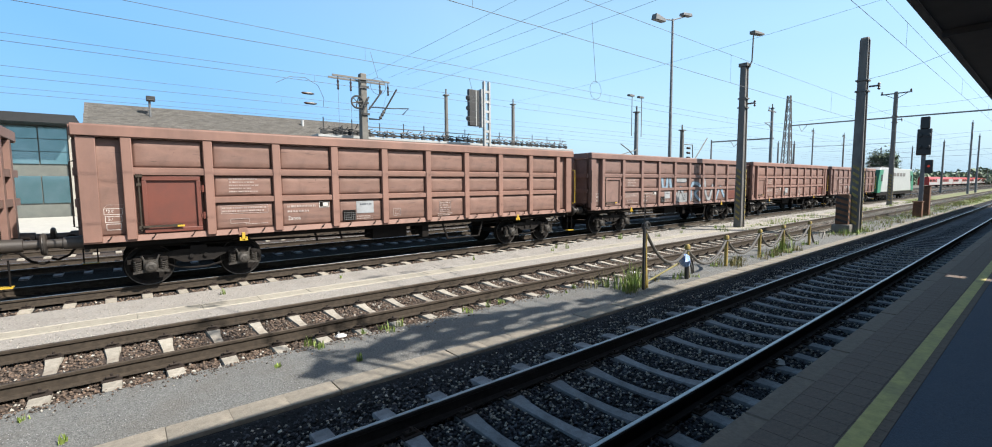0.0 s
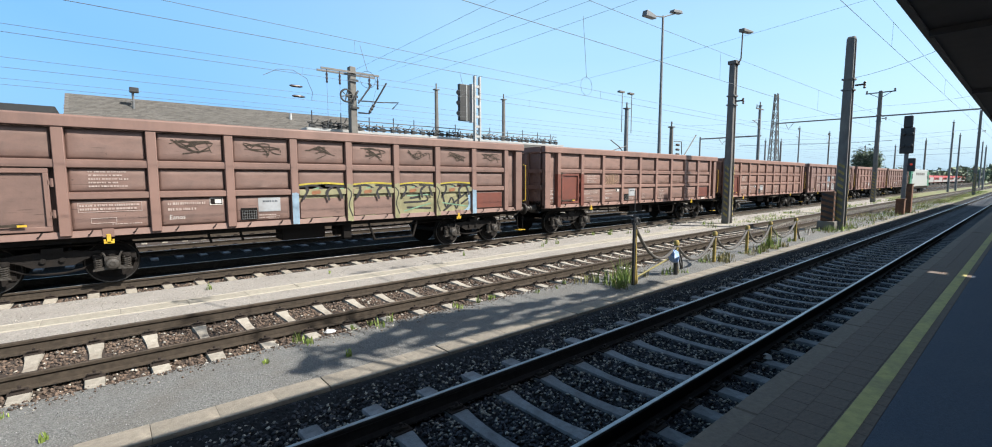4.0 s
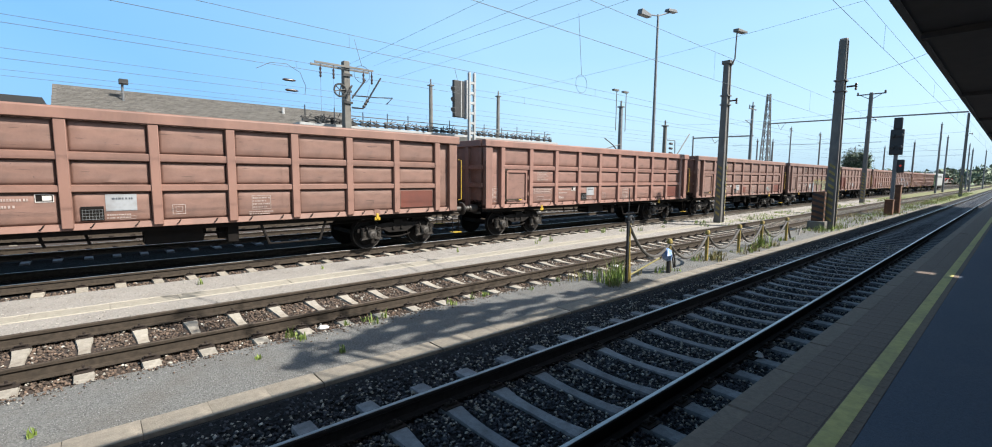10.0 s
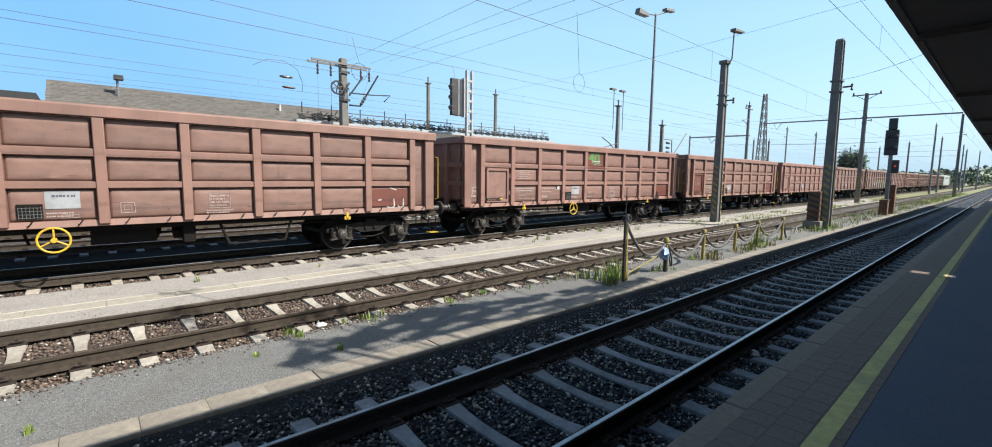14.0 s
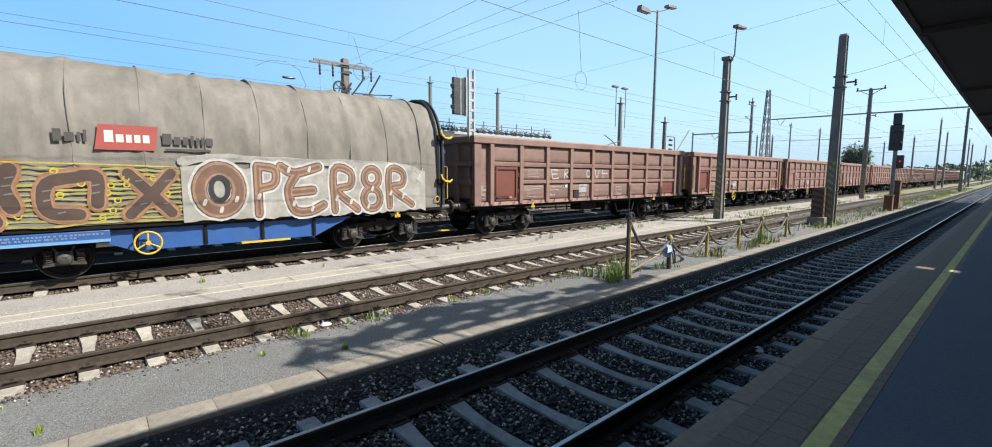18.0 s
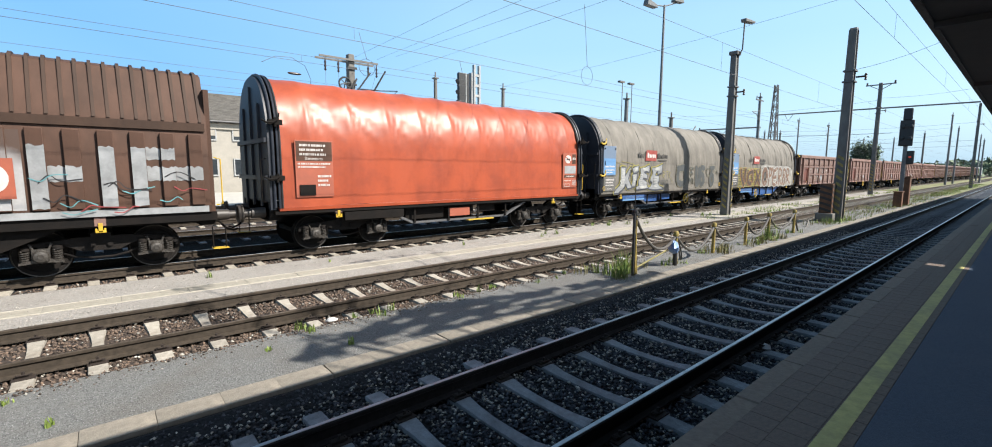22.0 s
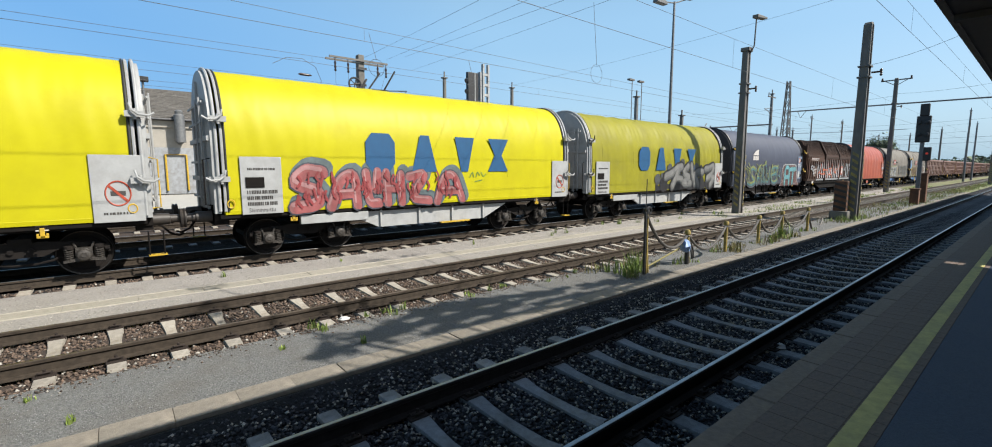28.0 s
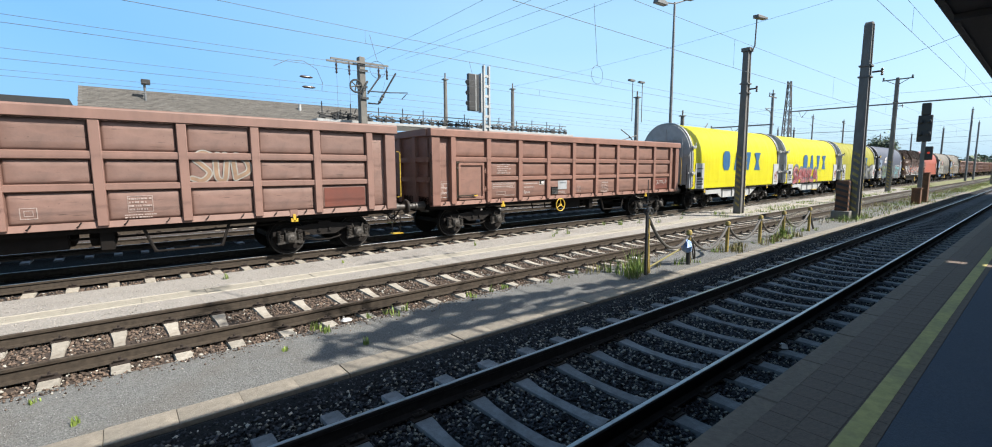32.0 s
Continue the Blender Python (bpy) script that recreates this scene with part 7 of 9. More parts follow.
word = [(0.30, [[(0.74, 2.26), (0.80, 1.55), (1.46, 1.55), (1.46, 2.26), (0.74, 2.26)]]),
        (0.05, [[(1.95, 2.26), (2.12, 2.33), (2.18, 2.15), (2.17, 1.88)], [(2.18, 2.15), (2.30, 2.33), (2.44, 2.24)], [(2.18, 2.12), (2.05, 2.0)], [(2.18, 2.12), (2.36, 1.98)], [(2.0, 1.55), (2.0, 1.75), (2.1, 1.6)], [(2.25, 1.75), (2.25, 1.5)], [(2.4, 1.72), (2.42, 1.5)]]),
        (0.27, [[(2.74, 2.30), (2.76, 1.52), (2.98, 1.44), (3.06, 2.24)], [(3.62, 2.30), (3.28, 2.26), (3.22, 1.60), (3.44, 1.40), (3.64, 1.62), (3.50, 1.92), (3.28, 1.90)]]),
        (0.22, [[(4.44, 2.32), (4.86, 2.32)], [(4.62, 2.28), (4.48, 1.90), (4.46, 1.5), (4.66, 1.36), (4.84, 1.58), (4.74, 1.90), (4.52, 1.92)]]),
        (0.03, [[(4.02, 2.26), (4.58, 2.28), (4.60, 1.92), (4.02, 1.88), (4.02, 2.26)], [(4.95, 2.1), (5.1, 2.15)], [(5.2, 2.2), (5.2, 2.0)], [(5.34, 2.1), (5.36, 1.96)], [(3.84, 2.2), (3.9, 2.06)]])]
lettered(t, word, y, ((0.05, P_tarpgreen, (0, 0)), (0.0, P_slategrey, (0, 0))), LOW, "faded dark graffiti letters")
t = COIL[6]
g1 = part("graffiti", wavy_patch(-0.9, 5.06, cz(1.12), cz(1.42), y, 94, 0.10), P_black, t, "black sprayed ground of grey letters")
for k, (x, z, r) in enumerate(((0.33, 2.17, 0.22), (-0.72, 1.65, 0.25), (-0.32, 1.83, 0.13), (1.52, 2.43, 0.22), (2.95, 2.15, 0.28), (3.45, 2.23, 0.12), (5.0, 1.98, 0.10), (-0.2, 1.40, 0.34), (0.9, 1.4, 0.3), (2.2, 1.4, 0.3), (3.5, 1.4, 0.34), (4.3, 1.4, 0.34))):
    part("graffiti_blot", brush([oval(x, z, r * 0.45, r * 0.42, 8)], r * 1.15, y - 0.001 - 0.0004 * k, LOW, wobble=0.1), P_black if k > 4 else P_slategrey, g1)
word = [(0.34, [[(-0.05, 1.76), (0.62, 1.96), (1.04, 2.18), (1.44, 2.24)], [(1.18, 2.10), (0.92, 1.72), (0.58, 1.30)], [(0.95, 1.66), (1.45, 1.60)]]),
        (0.32, [[(2.08, 2.26), (1.72, 2.00), (1.80, 1.82), (2.24, 1.66), (1.62, 1.42), (2.36, 1.40)]]),
        (0.30, [[(2.42, 2.32), (2.58, 1.80), (2.84, 1.32)], [(2.70, 1.78), (3.10, 1.98), (3.62, 1.98)], [(2.86, 1.76), (3.18, 1.30)]]),
        (0.30, [[(3.92, 2.12), (4.40, 2.18), (4.82, 2.28), (4.68, 1.88), (4.05, 1.60), (4.90, 1.66), (4.50, 1.26)]])]
lettered(g1, word, y - 0.008, ((0.17, P_black, (0, 0)), (0.02, P_slategrey, (0, -0.02)), (-0.03, P_grey, (0, 0.03)), (-0.16, P_grey2, (-0.02, 0.06))), LOW)
part("graffiti_stroke", brush([[(0.75, 2.05), (0.8, 1.85), (0.7, 1.7)], [(1.9, 2.2), (1.95, 2.0)], [(2.55, 2.1), (2.7, 1.9)], [(4.3, 2.2), (4.36, 2.05), (4.3, 1.9)], [(2.0, 1.5), (2.05, 1.35)], [(4.5, 1.7), (4.45, 1.45)], [(3.2, 2.05), (3.25, 1.85)]], 0.02, y - 0.030, LOW), P_black, g1)
t = COIL[7]
word = [(0.33, [[(-3.52, 2.08), (-3.92, 2.12), (-4.18, 1.82), (-3.66, 1.58), (-3.72, 1.28), (-4.22, 1.20)]]),
        (0.28, [[(-3.32, 1.18), (-3.06, 1.86), (-2.68, 1.98), (-2.60, 1.20)], [(-3.1, 1.50), (-2.62, 1.52)]]),
        (0.28, [[(-2.34, 2.05), (-2.24, 1.30), (-1.98, 1.22)], [(-2.0, 2.08), (-2.05, 1.6)]]),
        (0.27, [[(-1.74, 2.06), (-1.70, 1.22)], [(-1.28, 2.0), (-1.26, 1.22)], [(-1.7, 1.62), (-1.28, 1.62)]]),
        (0.27, [[(-1.02, 1.94), (-0.50, 2.0), (-0.88, 1.36), (-0.34, 1.22)]]),
        (0.27, [[(-0.06, 1.18), (0.20, 1.88), (0.58, 1.92), (0.88, 1.22)], [(0.14, 1.50), (0.70, 1.50)]])]
g1 = lettered(t, word, y, ((0.10, P_greyblue, (0.08, 0.10)), (0.03, P_dusk, (0, 0)), (-0.04, P_pink, (0, 0)), (-0.13, P_rosepale, (0.05, -0.05)), (-0.23, P_pinkpale, (-0.05, 0.07))), LOW, "pink graffiti letters with a blue shade")
rng = random.Random(95)
part("graffiti_stroke", brush([[(x, z), (x + rng.uniform(-0.06, 0.06), z - 0.12), (x + rng.uniform(-0.1, 0.1), z - 0.25)] for x, z in ((rng.uniform(-4.2, 0.8), rng.uniform(1.45, 2.1)) for _ in range(60))], 0.06, y - 0.022, LOW, wobble=0.4), P_rose, g1)
part("graffiti_tag", brush([[(1.2, 1.9), (1.3, 2.05), (1.35, 1.9)], [(1.45, 1.9), (1.5, 2.05), (1.6, 1.95)], [(1.65, 2.05), (1.75, 1.92), (1.85, 2.0)], [(1.4, 1.75), (1.7, 1.8)]], 0.025, y, LOW), P_green, t)
# sprayed tags on single open wagons
RIB = YS - 0.128
t = OPEN[2]
g1 = part("graffiti", wavy_patch(POSTS[4] + 0.12, POSTS[5] - 0.12, 1.86, 2.06, YG, 201, 0.02), P_palegreen, t, "yellow-green graffiti across posts and panels")
for c in range(4, 8):
    for z0, z1, yy in ((1.62, 1.80, YG), (1.86, 2.05, YG), (1.79, 1.93, RIB)) + (((1.10, 1.62, YG),) if c > 5 else ((1.08, 1.18, YG),)):
        part("graffiti", wavy_patch(POSTS[c] + 0.11, POSTS[c + 1] - 0.11 - (0.55 if c == 7 and z0 > 1.8 else 0), z0, z1, yy, 200 + c, 0.015), P_palegreen, g1)
    part("graffiti", brush([[(POSTS[c] + 0.14, 2.05), (POSTS[c] + 0.7, 2.09), (POSTS[c + 1] - 0.14, 2.06)]], 0.045, YG - 0.004), P_yellow, g1)
    part("graffiti", brush([[(POSTS[c] + 0.14, 2.0), (POSTS[c] + 0.5, 2.03), (POSTS[c] + 0.75, 1.92)], [(POSTS[c] + 0.8, 2.02), (POSTS[c + 1] - 0.14, 2.0)]], 0.05, YG - 0.006), P_black, g1)
for c in (4, 5):
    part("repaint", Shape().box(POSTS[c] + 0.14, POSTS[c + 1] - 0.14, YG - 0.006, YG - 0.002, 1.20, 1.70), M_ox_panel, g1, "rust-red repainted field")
for c in (5, 6, 7):
    part("graffiti", wavy_patch(POSTS[c] - 0.08, POSTS[c] + 0.08, 1.06, 2.06, YS - 0.153, 220 + c, 0.02), P_palegreen, g1)
    part("graffiti", brush([[(POSTS[c] - 0.06, 1.95), (POSTS[c] + 0.04, 1.8), (POSTS[c] - 0.04, 1.5), (POSTS[c] + 0.05, 1.2)]], 0.03, YS - 0.157), P_black, g1)
for c in (4, 8):
    part("graffiti", wavy_patch(POSTS[c] - 0.08, POSTS[c] + 0.08, 1.06, 1.84, YS - 0.153, 230 + c, 0.02), P_ltblue, g1, "light blue sprayed edge")
part("graffiti", brush([[(2.35, 1.75), (2.9, 1.85), (3.2, 1.55), (2.4, 1.5)], [(2.5, 1.35), (3.3, 1.3)], [(2.6, 1.62), (2.9, 1.66)], [(3.75, 1.7), (3.9, 1.3), (4.1, 1.6), (4.3, 1.25), (4.4, 1.7)], [(3.8, 1.2), (4.7, 1.75)], [(4.5, 1.4), (4.75, 1.55)]], 0.06, YG - 0.005), P_black, g1)
rng = random.Random(301)
for c in range(4, 8):
    x = POSTS[c]
    part("graffiti", brush([[(x + 0.2, 1.70), (x + 0.3, 1.88), (x + 0.28, 2.0)], [(x + 0.85, 1.66), (x + 0.80, 1.85), (x + 0.95, 2.0)], [(x + 1.2, 1.7), (x + 1.1, 1.95)]], 0.07, RIB - 0.004, seed=c, wobble=0.3), P_black, g1)
    part("graffiti", brush([[(x + 0.4, 1.9), (x + 0.6, 1.96)], [(x + 0.95, 1.9), (x + 1.25, 1.94)]], 0.05, YG - 0.010, seed=c), P_mint, g1)
    part("graffiti", brush([[(x + 0.45, 1.84), (x + 0.6, 1.86)]], 0.09, RIB - 0.006), P_rust, g1)
for c in range(2, 9):
    x = POSTS[c]
    part("scratch", brush([[(x + rng.uniform(0.3, 0.6), 3.0 + rng.uniform(-0.12, 0.05)), (x + rng.uniform(0.5, 0.9), 2.95 + rng.uniform(-0.15, 0.1)), (x + rng.uniform(0.7, 1.15), 2.9 + rng.uniform(-0.15, 0.15)), (x + rng.uniform(0.5, 1.2), 2.85 + rng.uniform(-0.15, 0.15))] for _ in range(6)], 0.016, YG, seed=c, wobble=0.5), M_rail, t, "dark scratches in the paint")
part("graffiti", brush([[(2.4, 1.25), (3.3, 1.45)], [(3.75, 1.45), (4.75, 1.3)], [(2.5, 1.7), (3.3, 1.72)]], 0.035, YG - 0.007), P_mint, g1)
part("graffiti", brush([[(4.6, 1.12), (4.82, 1.3), (4.8, 1.7)]], 0.10, YG - 0.006), P_ltblue, g1)
t = OPEN[-1]
g1 = part("graffiti", wavy_patch(-0.6, 0.6, 1.2, 1.62, YG, 240, 0.08), P_silver, t, "white and blue graffiti on the wagon side")
for c, lines in enumerate(([[(-1.8, 2.35), (-1.7, 1.95), (-1.4, 1.95), (-1.35, 2.35)], [(-1.1, 2.3), (-1.0, 1.95)]], [[(-0.4, 1.3), (-0.1, 1.9), (0.3, 1.4)], [(-0.4, 2.3), (0.4, 2.3)]], [[(0.95, 1.3), (1.1, 2.1), (1.9, 2.0), (1.4, 1.6), (1.9, 1.25)]], [[(2.4, 2.3), (2.6, 1.5), (3.0, 1.3), (3.3, 2.0)]], [[(3.8, 1.3), (4.2, 1.9), (4.7, 1.4)]])):
    part("graffiti", brush(lines, 0.24, YG - 0.004, seed=c, wobble=0.2), P_slate, g1)
    part("graffiti", brush(lines, 0.16, YG - 0.007, seed=c, wobble=0.2), P_silver if c % 2 else P_ltblue, g1)
part("graffiti_tag", swirl(POSTS[7] + 0.16, POSTS[7] + 1.0, ez(1.05), ez(1.40), YG - 0.004, 5, 103, 0.014), P_white, OPEN[3])
part("graffiti_tag", swirl(POSTS[7] + 0.2, POSTS[7] + 0.9, ez(1.1), ez(1.36), YG - 0.008, 4, 113, 0.02), P_teal, OPEN[3])
p_ = part("red_patch", Shape().box(POSTS[4] + 0.18, POSTS[4] + 0.72, YG, YG + 0.003, ez(1.02), ez(1.34)), M_ox_fresh, OPEN[3], "fresh red patch round a small mark")
part("graffiti_tag", swirl(POSTS[0] + 0.36, POSTS[0] + 1.05, ez(1.42), ez(1.82), YS - 0.053, 6, 114, 0.008), P_pale, OPEN[5])
SUED = [[(0.42, 0.92), (0.2, 1.0), (0.02, 0.8), (0.2, 0.56), (0.36, 0.3), (0.18, 0.04), (-0.06, 0.12)], [(0.52, 0.72), (0.54, 0.14), (0.72, 0.06), (0.80, 0.70)], oval(0.58, 0.92, 0.02, 0.02, 6), oval(0.76, 0.92, 0.02, 0.02, 6), [(1.0, 0.1), (0.98, 0.9), (1.28, 0.74), (1.34, 0.36), (1.0, 0.1)]]


def sued(k, x, z, size, line, fill):
    """The same rounded three-letter tag that two wagons carry."""
    lines = [[(x + a * size, z + b * size * 0.8) for a, b in q] for q in SUED]
    o = part("graffiti_tag", brush(lines, 0.13, YG - 0.004), line, OPEN[k])
    part("graffiti_tag", brush(lines, 0.075, YG - 0.008), fill, o)


sued(1, POSTS[2] + 0.14, 1.92, 0.72, P_palebrown, P_smear)
part("graffiti_tag", swirl(POSTS[3] + 0.2, POSTS[7], ez(1.64), ez(2.02), YG - 0.004, 9, 108, 0.016), P_smear, OPEN[1])
sued(10, 2.32, 1.94, 0.80, P_pale, P_tan)
part("graffiti_tag", brush([[(5.25, 1.35), (5.35, 1.62), (5.5, 1.45), (5.3, 1.4)], [(5.6, 1.7), (5.7, 1.5), (5.9, 1.66), (5.7, 1.75)], [(5.55, 1.4), (5.6, 1.2), (5.8, 1.2), (5.8, 1.42)], [(5.95, 1.42), (5.95, 1.2), (6.1, 1.2), (6.12, 1.42)]], 0.035, YG), P_white, OPEN[7])
g1 = part("graffiti_tag", brush([[(-3.3, 2.36), (-3.2, 1.98)], [(-3.3, 2.34), (-2.9, 2.32)], [(-3.25, 2.16), (-2.95, 2.16)], [(-3.2, 1.98), (-2.85, 2.0)], [(-2.5, 1.98), (-2.45, 2.36), (-2.2, 2.28), (-2.45, 2.16), (-2.2, 1.98)]], 0.045, YG), P_white, OPEN[8])
part("graffiti_tag", brush([oval(-0.95, 2.18, 0.12, 0.14), [(-0.5, 2.36), (-0.35, 2.0), (-0.2, 2.34)], [(0.05, 2.36), (0.1, 2.0)], [(0.0, 2.2), (0.4, 2.2)]], 0.045, YG), P_white, g1)
for k in (0, 1, 5, 7, 8, 10):
    for o in OPEN[k].children:
        if o.name.startswith("door"):
            o.data = o.data.copy()
            o.data.materials[0] = M_ox_fresh
            o["label"] = "freshly painted rust-red side door"
            for q in o.children:
                if q.name.startswith(("door_frame", "hinge")):
                    q.data = q.data.copy()
                    q.data.materials[0] = M_ox_fresh
for x in POSTS[:2]:
    part("fresh_post_paint", Shape().ext("z", [(x - 0.112, YS + 0.099), (x - 0.092, YS - 0.155), (x + 0.092, YS - 0.155), (x + 0.112, YS + 0.099)], ez(0.885), ez(2.02)), M_ox_fresh, OPEN[1])
part("red_patch", Shape().box(POSTS[9] + 0.13, EH - 0.33, YS + 0.006, YS + 0.012, ez(1.26), ez(1.50)), M_ox_fresh, OPEN[1], "small square of fresh red paint")
part("white_plate", Shape().box(POSTS[8] + 0.45, POSTS[8] + 0.88, YS - 0.112, YS - 0.105, ez(0.87), ez(0.93)), M_white, OPEN[1])
for o in list(OPEN[0].children):
    if o.name.startswith("fresh_paint"):
        bpy.data.objects.remove(o)
g = part("green_panel", Shape().box(POSTS[4] + 0.13, POSTS[5] - 0.13, YG - 0.004, YG, 2.62, ez(2.72)), M_ox_fresh, OPEN[6], "dark red panel with a green sticker")
part("panel_foot", Shape().box(POSTS[4] + 0.11, POSTS[5] - 0.11, RIB - 0.002, RIB + 0.001, 2.48, 2.57), M_ox_fresh, g)
write("panel_letters", "40", 0.62, P_green, g, POSTS[4] + 0.64, YG - 0.008, 2.93, 0.022, 1.25)
bars("panel_text", g, POSTS[4] + 0.82, 2.80, 0.46, 0.08, 1, M_white, YG - 0.014, seed=9)
part("track_mark", brush([[(POSTS[4] + 0.66, 2.64), (POSTS[4] + 0.76, 2.76)], [(POSTS[4] + 1.02, 2.64), (POSTS[4] + 0.92, 2.76)], [(POSTS[4] + 0.60, 2.66), (POSTS[4] + 1.1, 2.66)], [(POSTS[4] + 0.68, 2.72), (POSTS[4] + 1.02, 2.72)]], 0.022, YG - 0.008), P_mint, g)
part("graffiti_tag", swirl(POSTS[8] + 0.25, POSTS[9] - 0.3, ez(1.16), ez(1.40), YG - 0.012, 6, 201, 0.012), P_white, OPEN[9])
for k in (6, 7, 9):
    handwheel(OPEN[k], -1.47, 0.82)
for o in scene.objects:
    if o.name.startswith("graffiti"):
        tagged(o, kind="stuff")
SHADES = {-3: (0.95, 0.97, 1.0), -2: (1.05, 1.0, 0.98), -1: (0.9, 0.92, 0.95), 0: (1.0, 0.96, 0.92), 1: (0.97, 0.99, 1.0), 2: (0.84, 0.88, 0.90), 3: (0.94, 0.95, 0.95), 4: (1.14, 1.06, 1.05),
          5: (1.02, 0.98, 0.94), 6: (1.04, 0.98, 0.97), 7: (0.98, 0.96, 0.94), 8: (0.9, 0.92, 0.92), 9: (0.95, 0.83, 0.76), 10: (0.97, 0.98, 0.98)}
for k, w_ in OPEN.items():
    for o in w_.children_recursive:
        o.color = (*SHADES[k], 1.0)
for t in COIL.values():
    stretch(t, 0.0, 1.217)


# ---- locomotive at the head of the train ----
# white greyed down: distance haze is put into this colour
M_loco_white = mat("loco_white", (0.3, 0.3135, 0.3067), (0.261, 0.2737, 0.2677), 2, 0.4, bump=0.02)
M_loco_green = mat("loco_green", (0.01275, 0.1432, 0.078), (0.012, 0.1177, 0.06525), 2, 0.4, bump=0.02)
M_red = mat("train_red", (0.3262, 0.0225, 0.0165), (0.2737, 0.0195, 0.01425), 2, 0.4, bump=0.02)


def locomotive(at):
    t = thing("locomotive", "white and green electric locomotive hauling the freight train", "locomotive", at, "wagons of the freight train")
    h = 9.2
    side = [(-h, 0.95), (-h, 1.9), (-h + 0.75, 3.35), (-h + 1.2, 3.62), (h - 1.2, 3.62), (h - 0.75, 3.35), (h, 1.9), (h, 0.95)]
    part("body", Shape().ext("y", side, -1.46, 1.46), M_loco_white, t, bevel=0.08)
    part("green_nose", Shape().ext("y", [(-h - 0.012, 0.93), (-h - 0.012, 1.92), (-h + 0.72, 3.36), (-h + 2.3, 3.36), (-h + 1.2, 0.93)], -1.475, 1.475), M_loco_green, t)
    part("green_nose", Shape().ext("y", [(h + 0.012, 0.93), (h - 1.2, 0.93), (h - 2.3, 3.36), (h - 0.72, 3.36), (h + 0.012, 1.92)], -1.475, 1.475), M_loco_green, t)
    part("skirt", Shape().box(-h + 0.1, h - 0.1, -1.40, 1.40, 0.62, 0.93), M_black, t)
    for e in (-1, 1):
        part("windscreen", Shape().ext("y", [(e * (h - 0.02), 2.0), (e * (h - 0.58), 3.1), (e * (h - 0.66), 3.08), (e * (h - 0.10), 1.98)], -1.2, 1.2), M_window, t)
        part("cab_window", Shape().box(min(e * (h - 1.9), e * (h - 1.2)), max(e * (h - 1.9), e * (h - 1.2)), -1.482, -1.477, 2.15, 2.85), M_window, t)
        part("pantograph", Shape().tube([(e * 5.2, 0, 3.7), (e * 6.6, 0, 3.95), (e * 5.4, 0, 4.15)], 0.04, 6).box(min(e * 5.3, e * 5.5), max(e * 5.3, e * 5.5), -0.8, 0.8, 4.13, 4.18), M_mastdark, t)
        bogie(t, e * 5.4)
    part("roof_gear", Shape().box(-3.5, 3.5, -0.6, 0.6, 3.60, 3.82), M_mastdark, t, bevel=0.03)
    for i in range(5):
        part("side_grille", Shape().box(-4 + 1.7 * i, -2.7 + 1.7 * i, -1.478, -1.462, 2.7, 3.1), M_mastdark, t)
    ends(t, h, 0.98)
    return t


LOCO = locomotive(Matrix.Translation((E_FRONT[-3] + 1.3 + 9.2, Y3, Z3)))

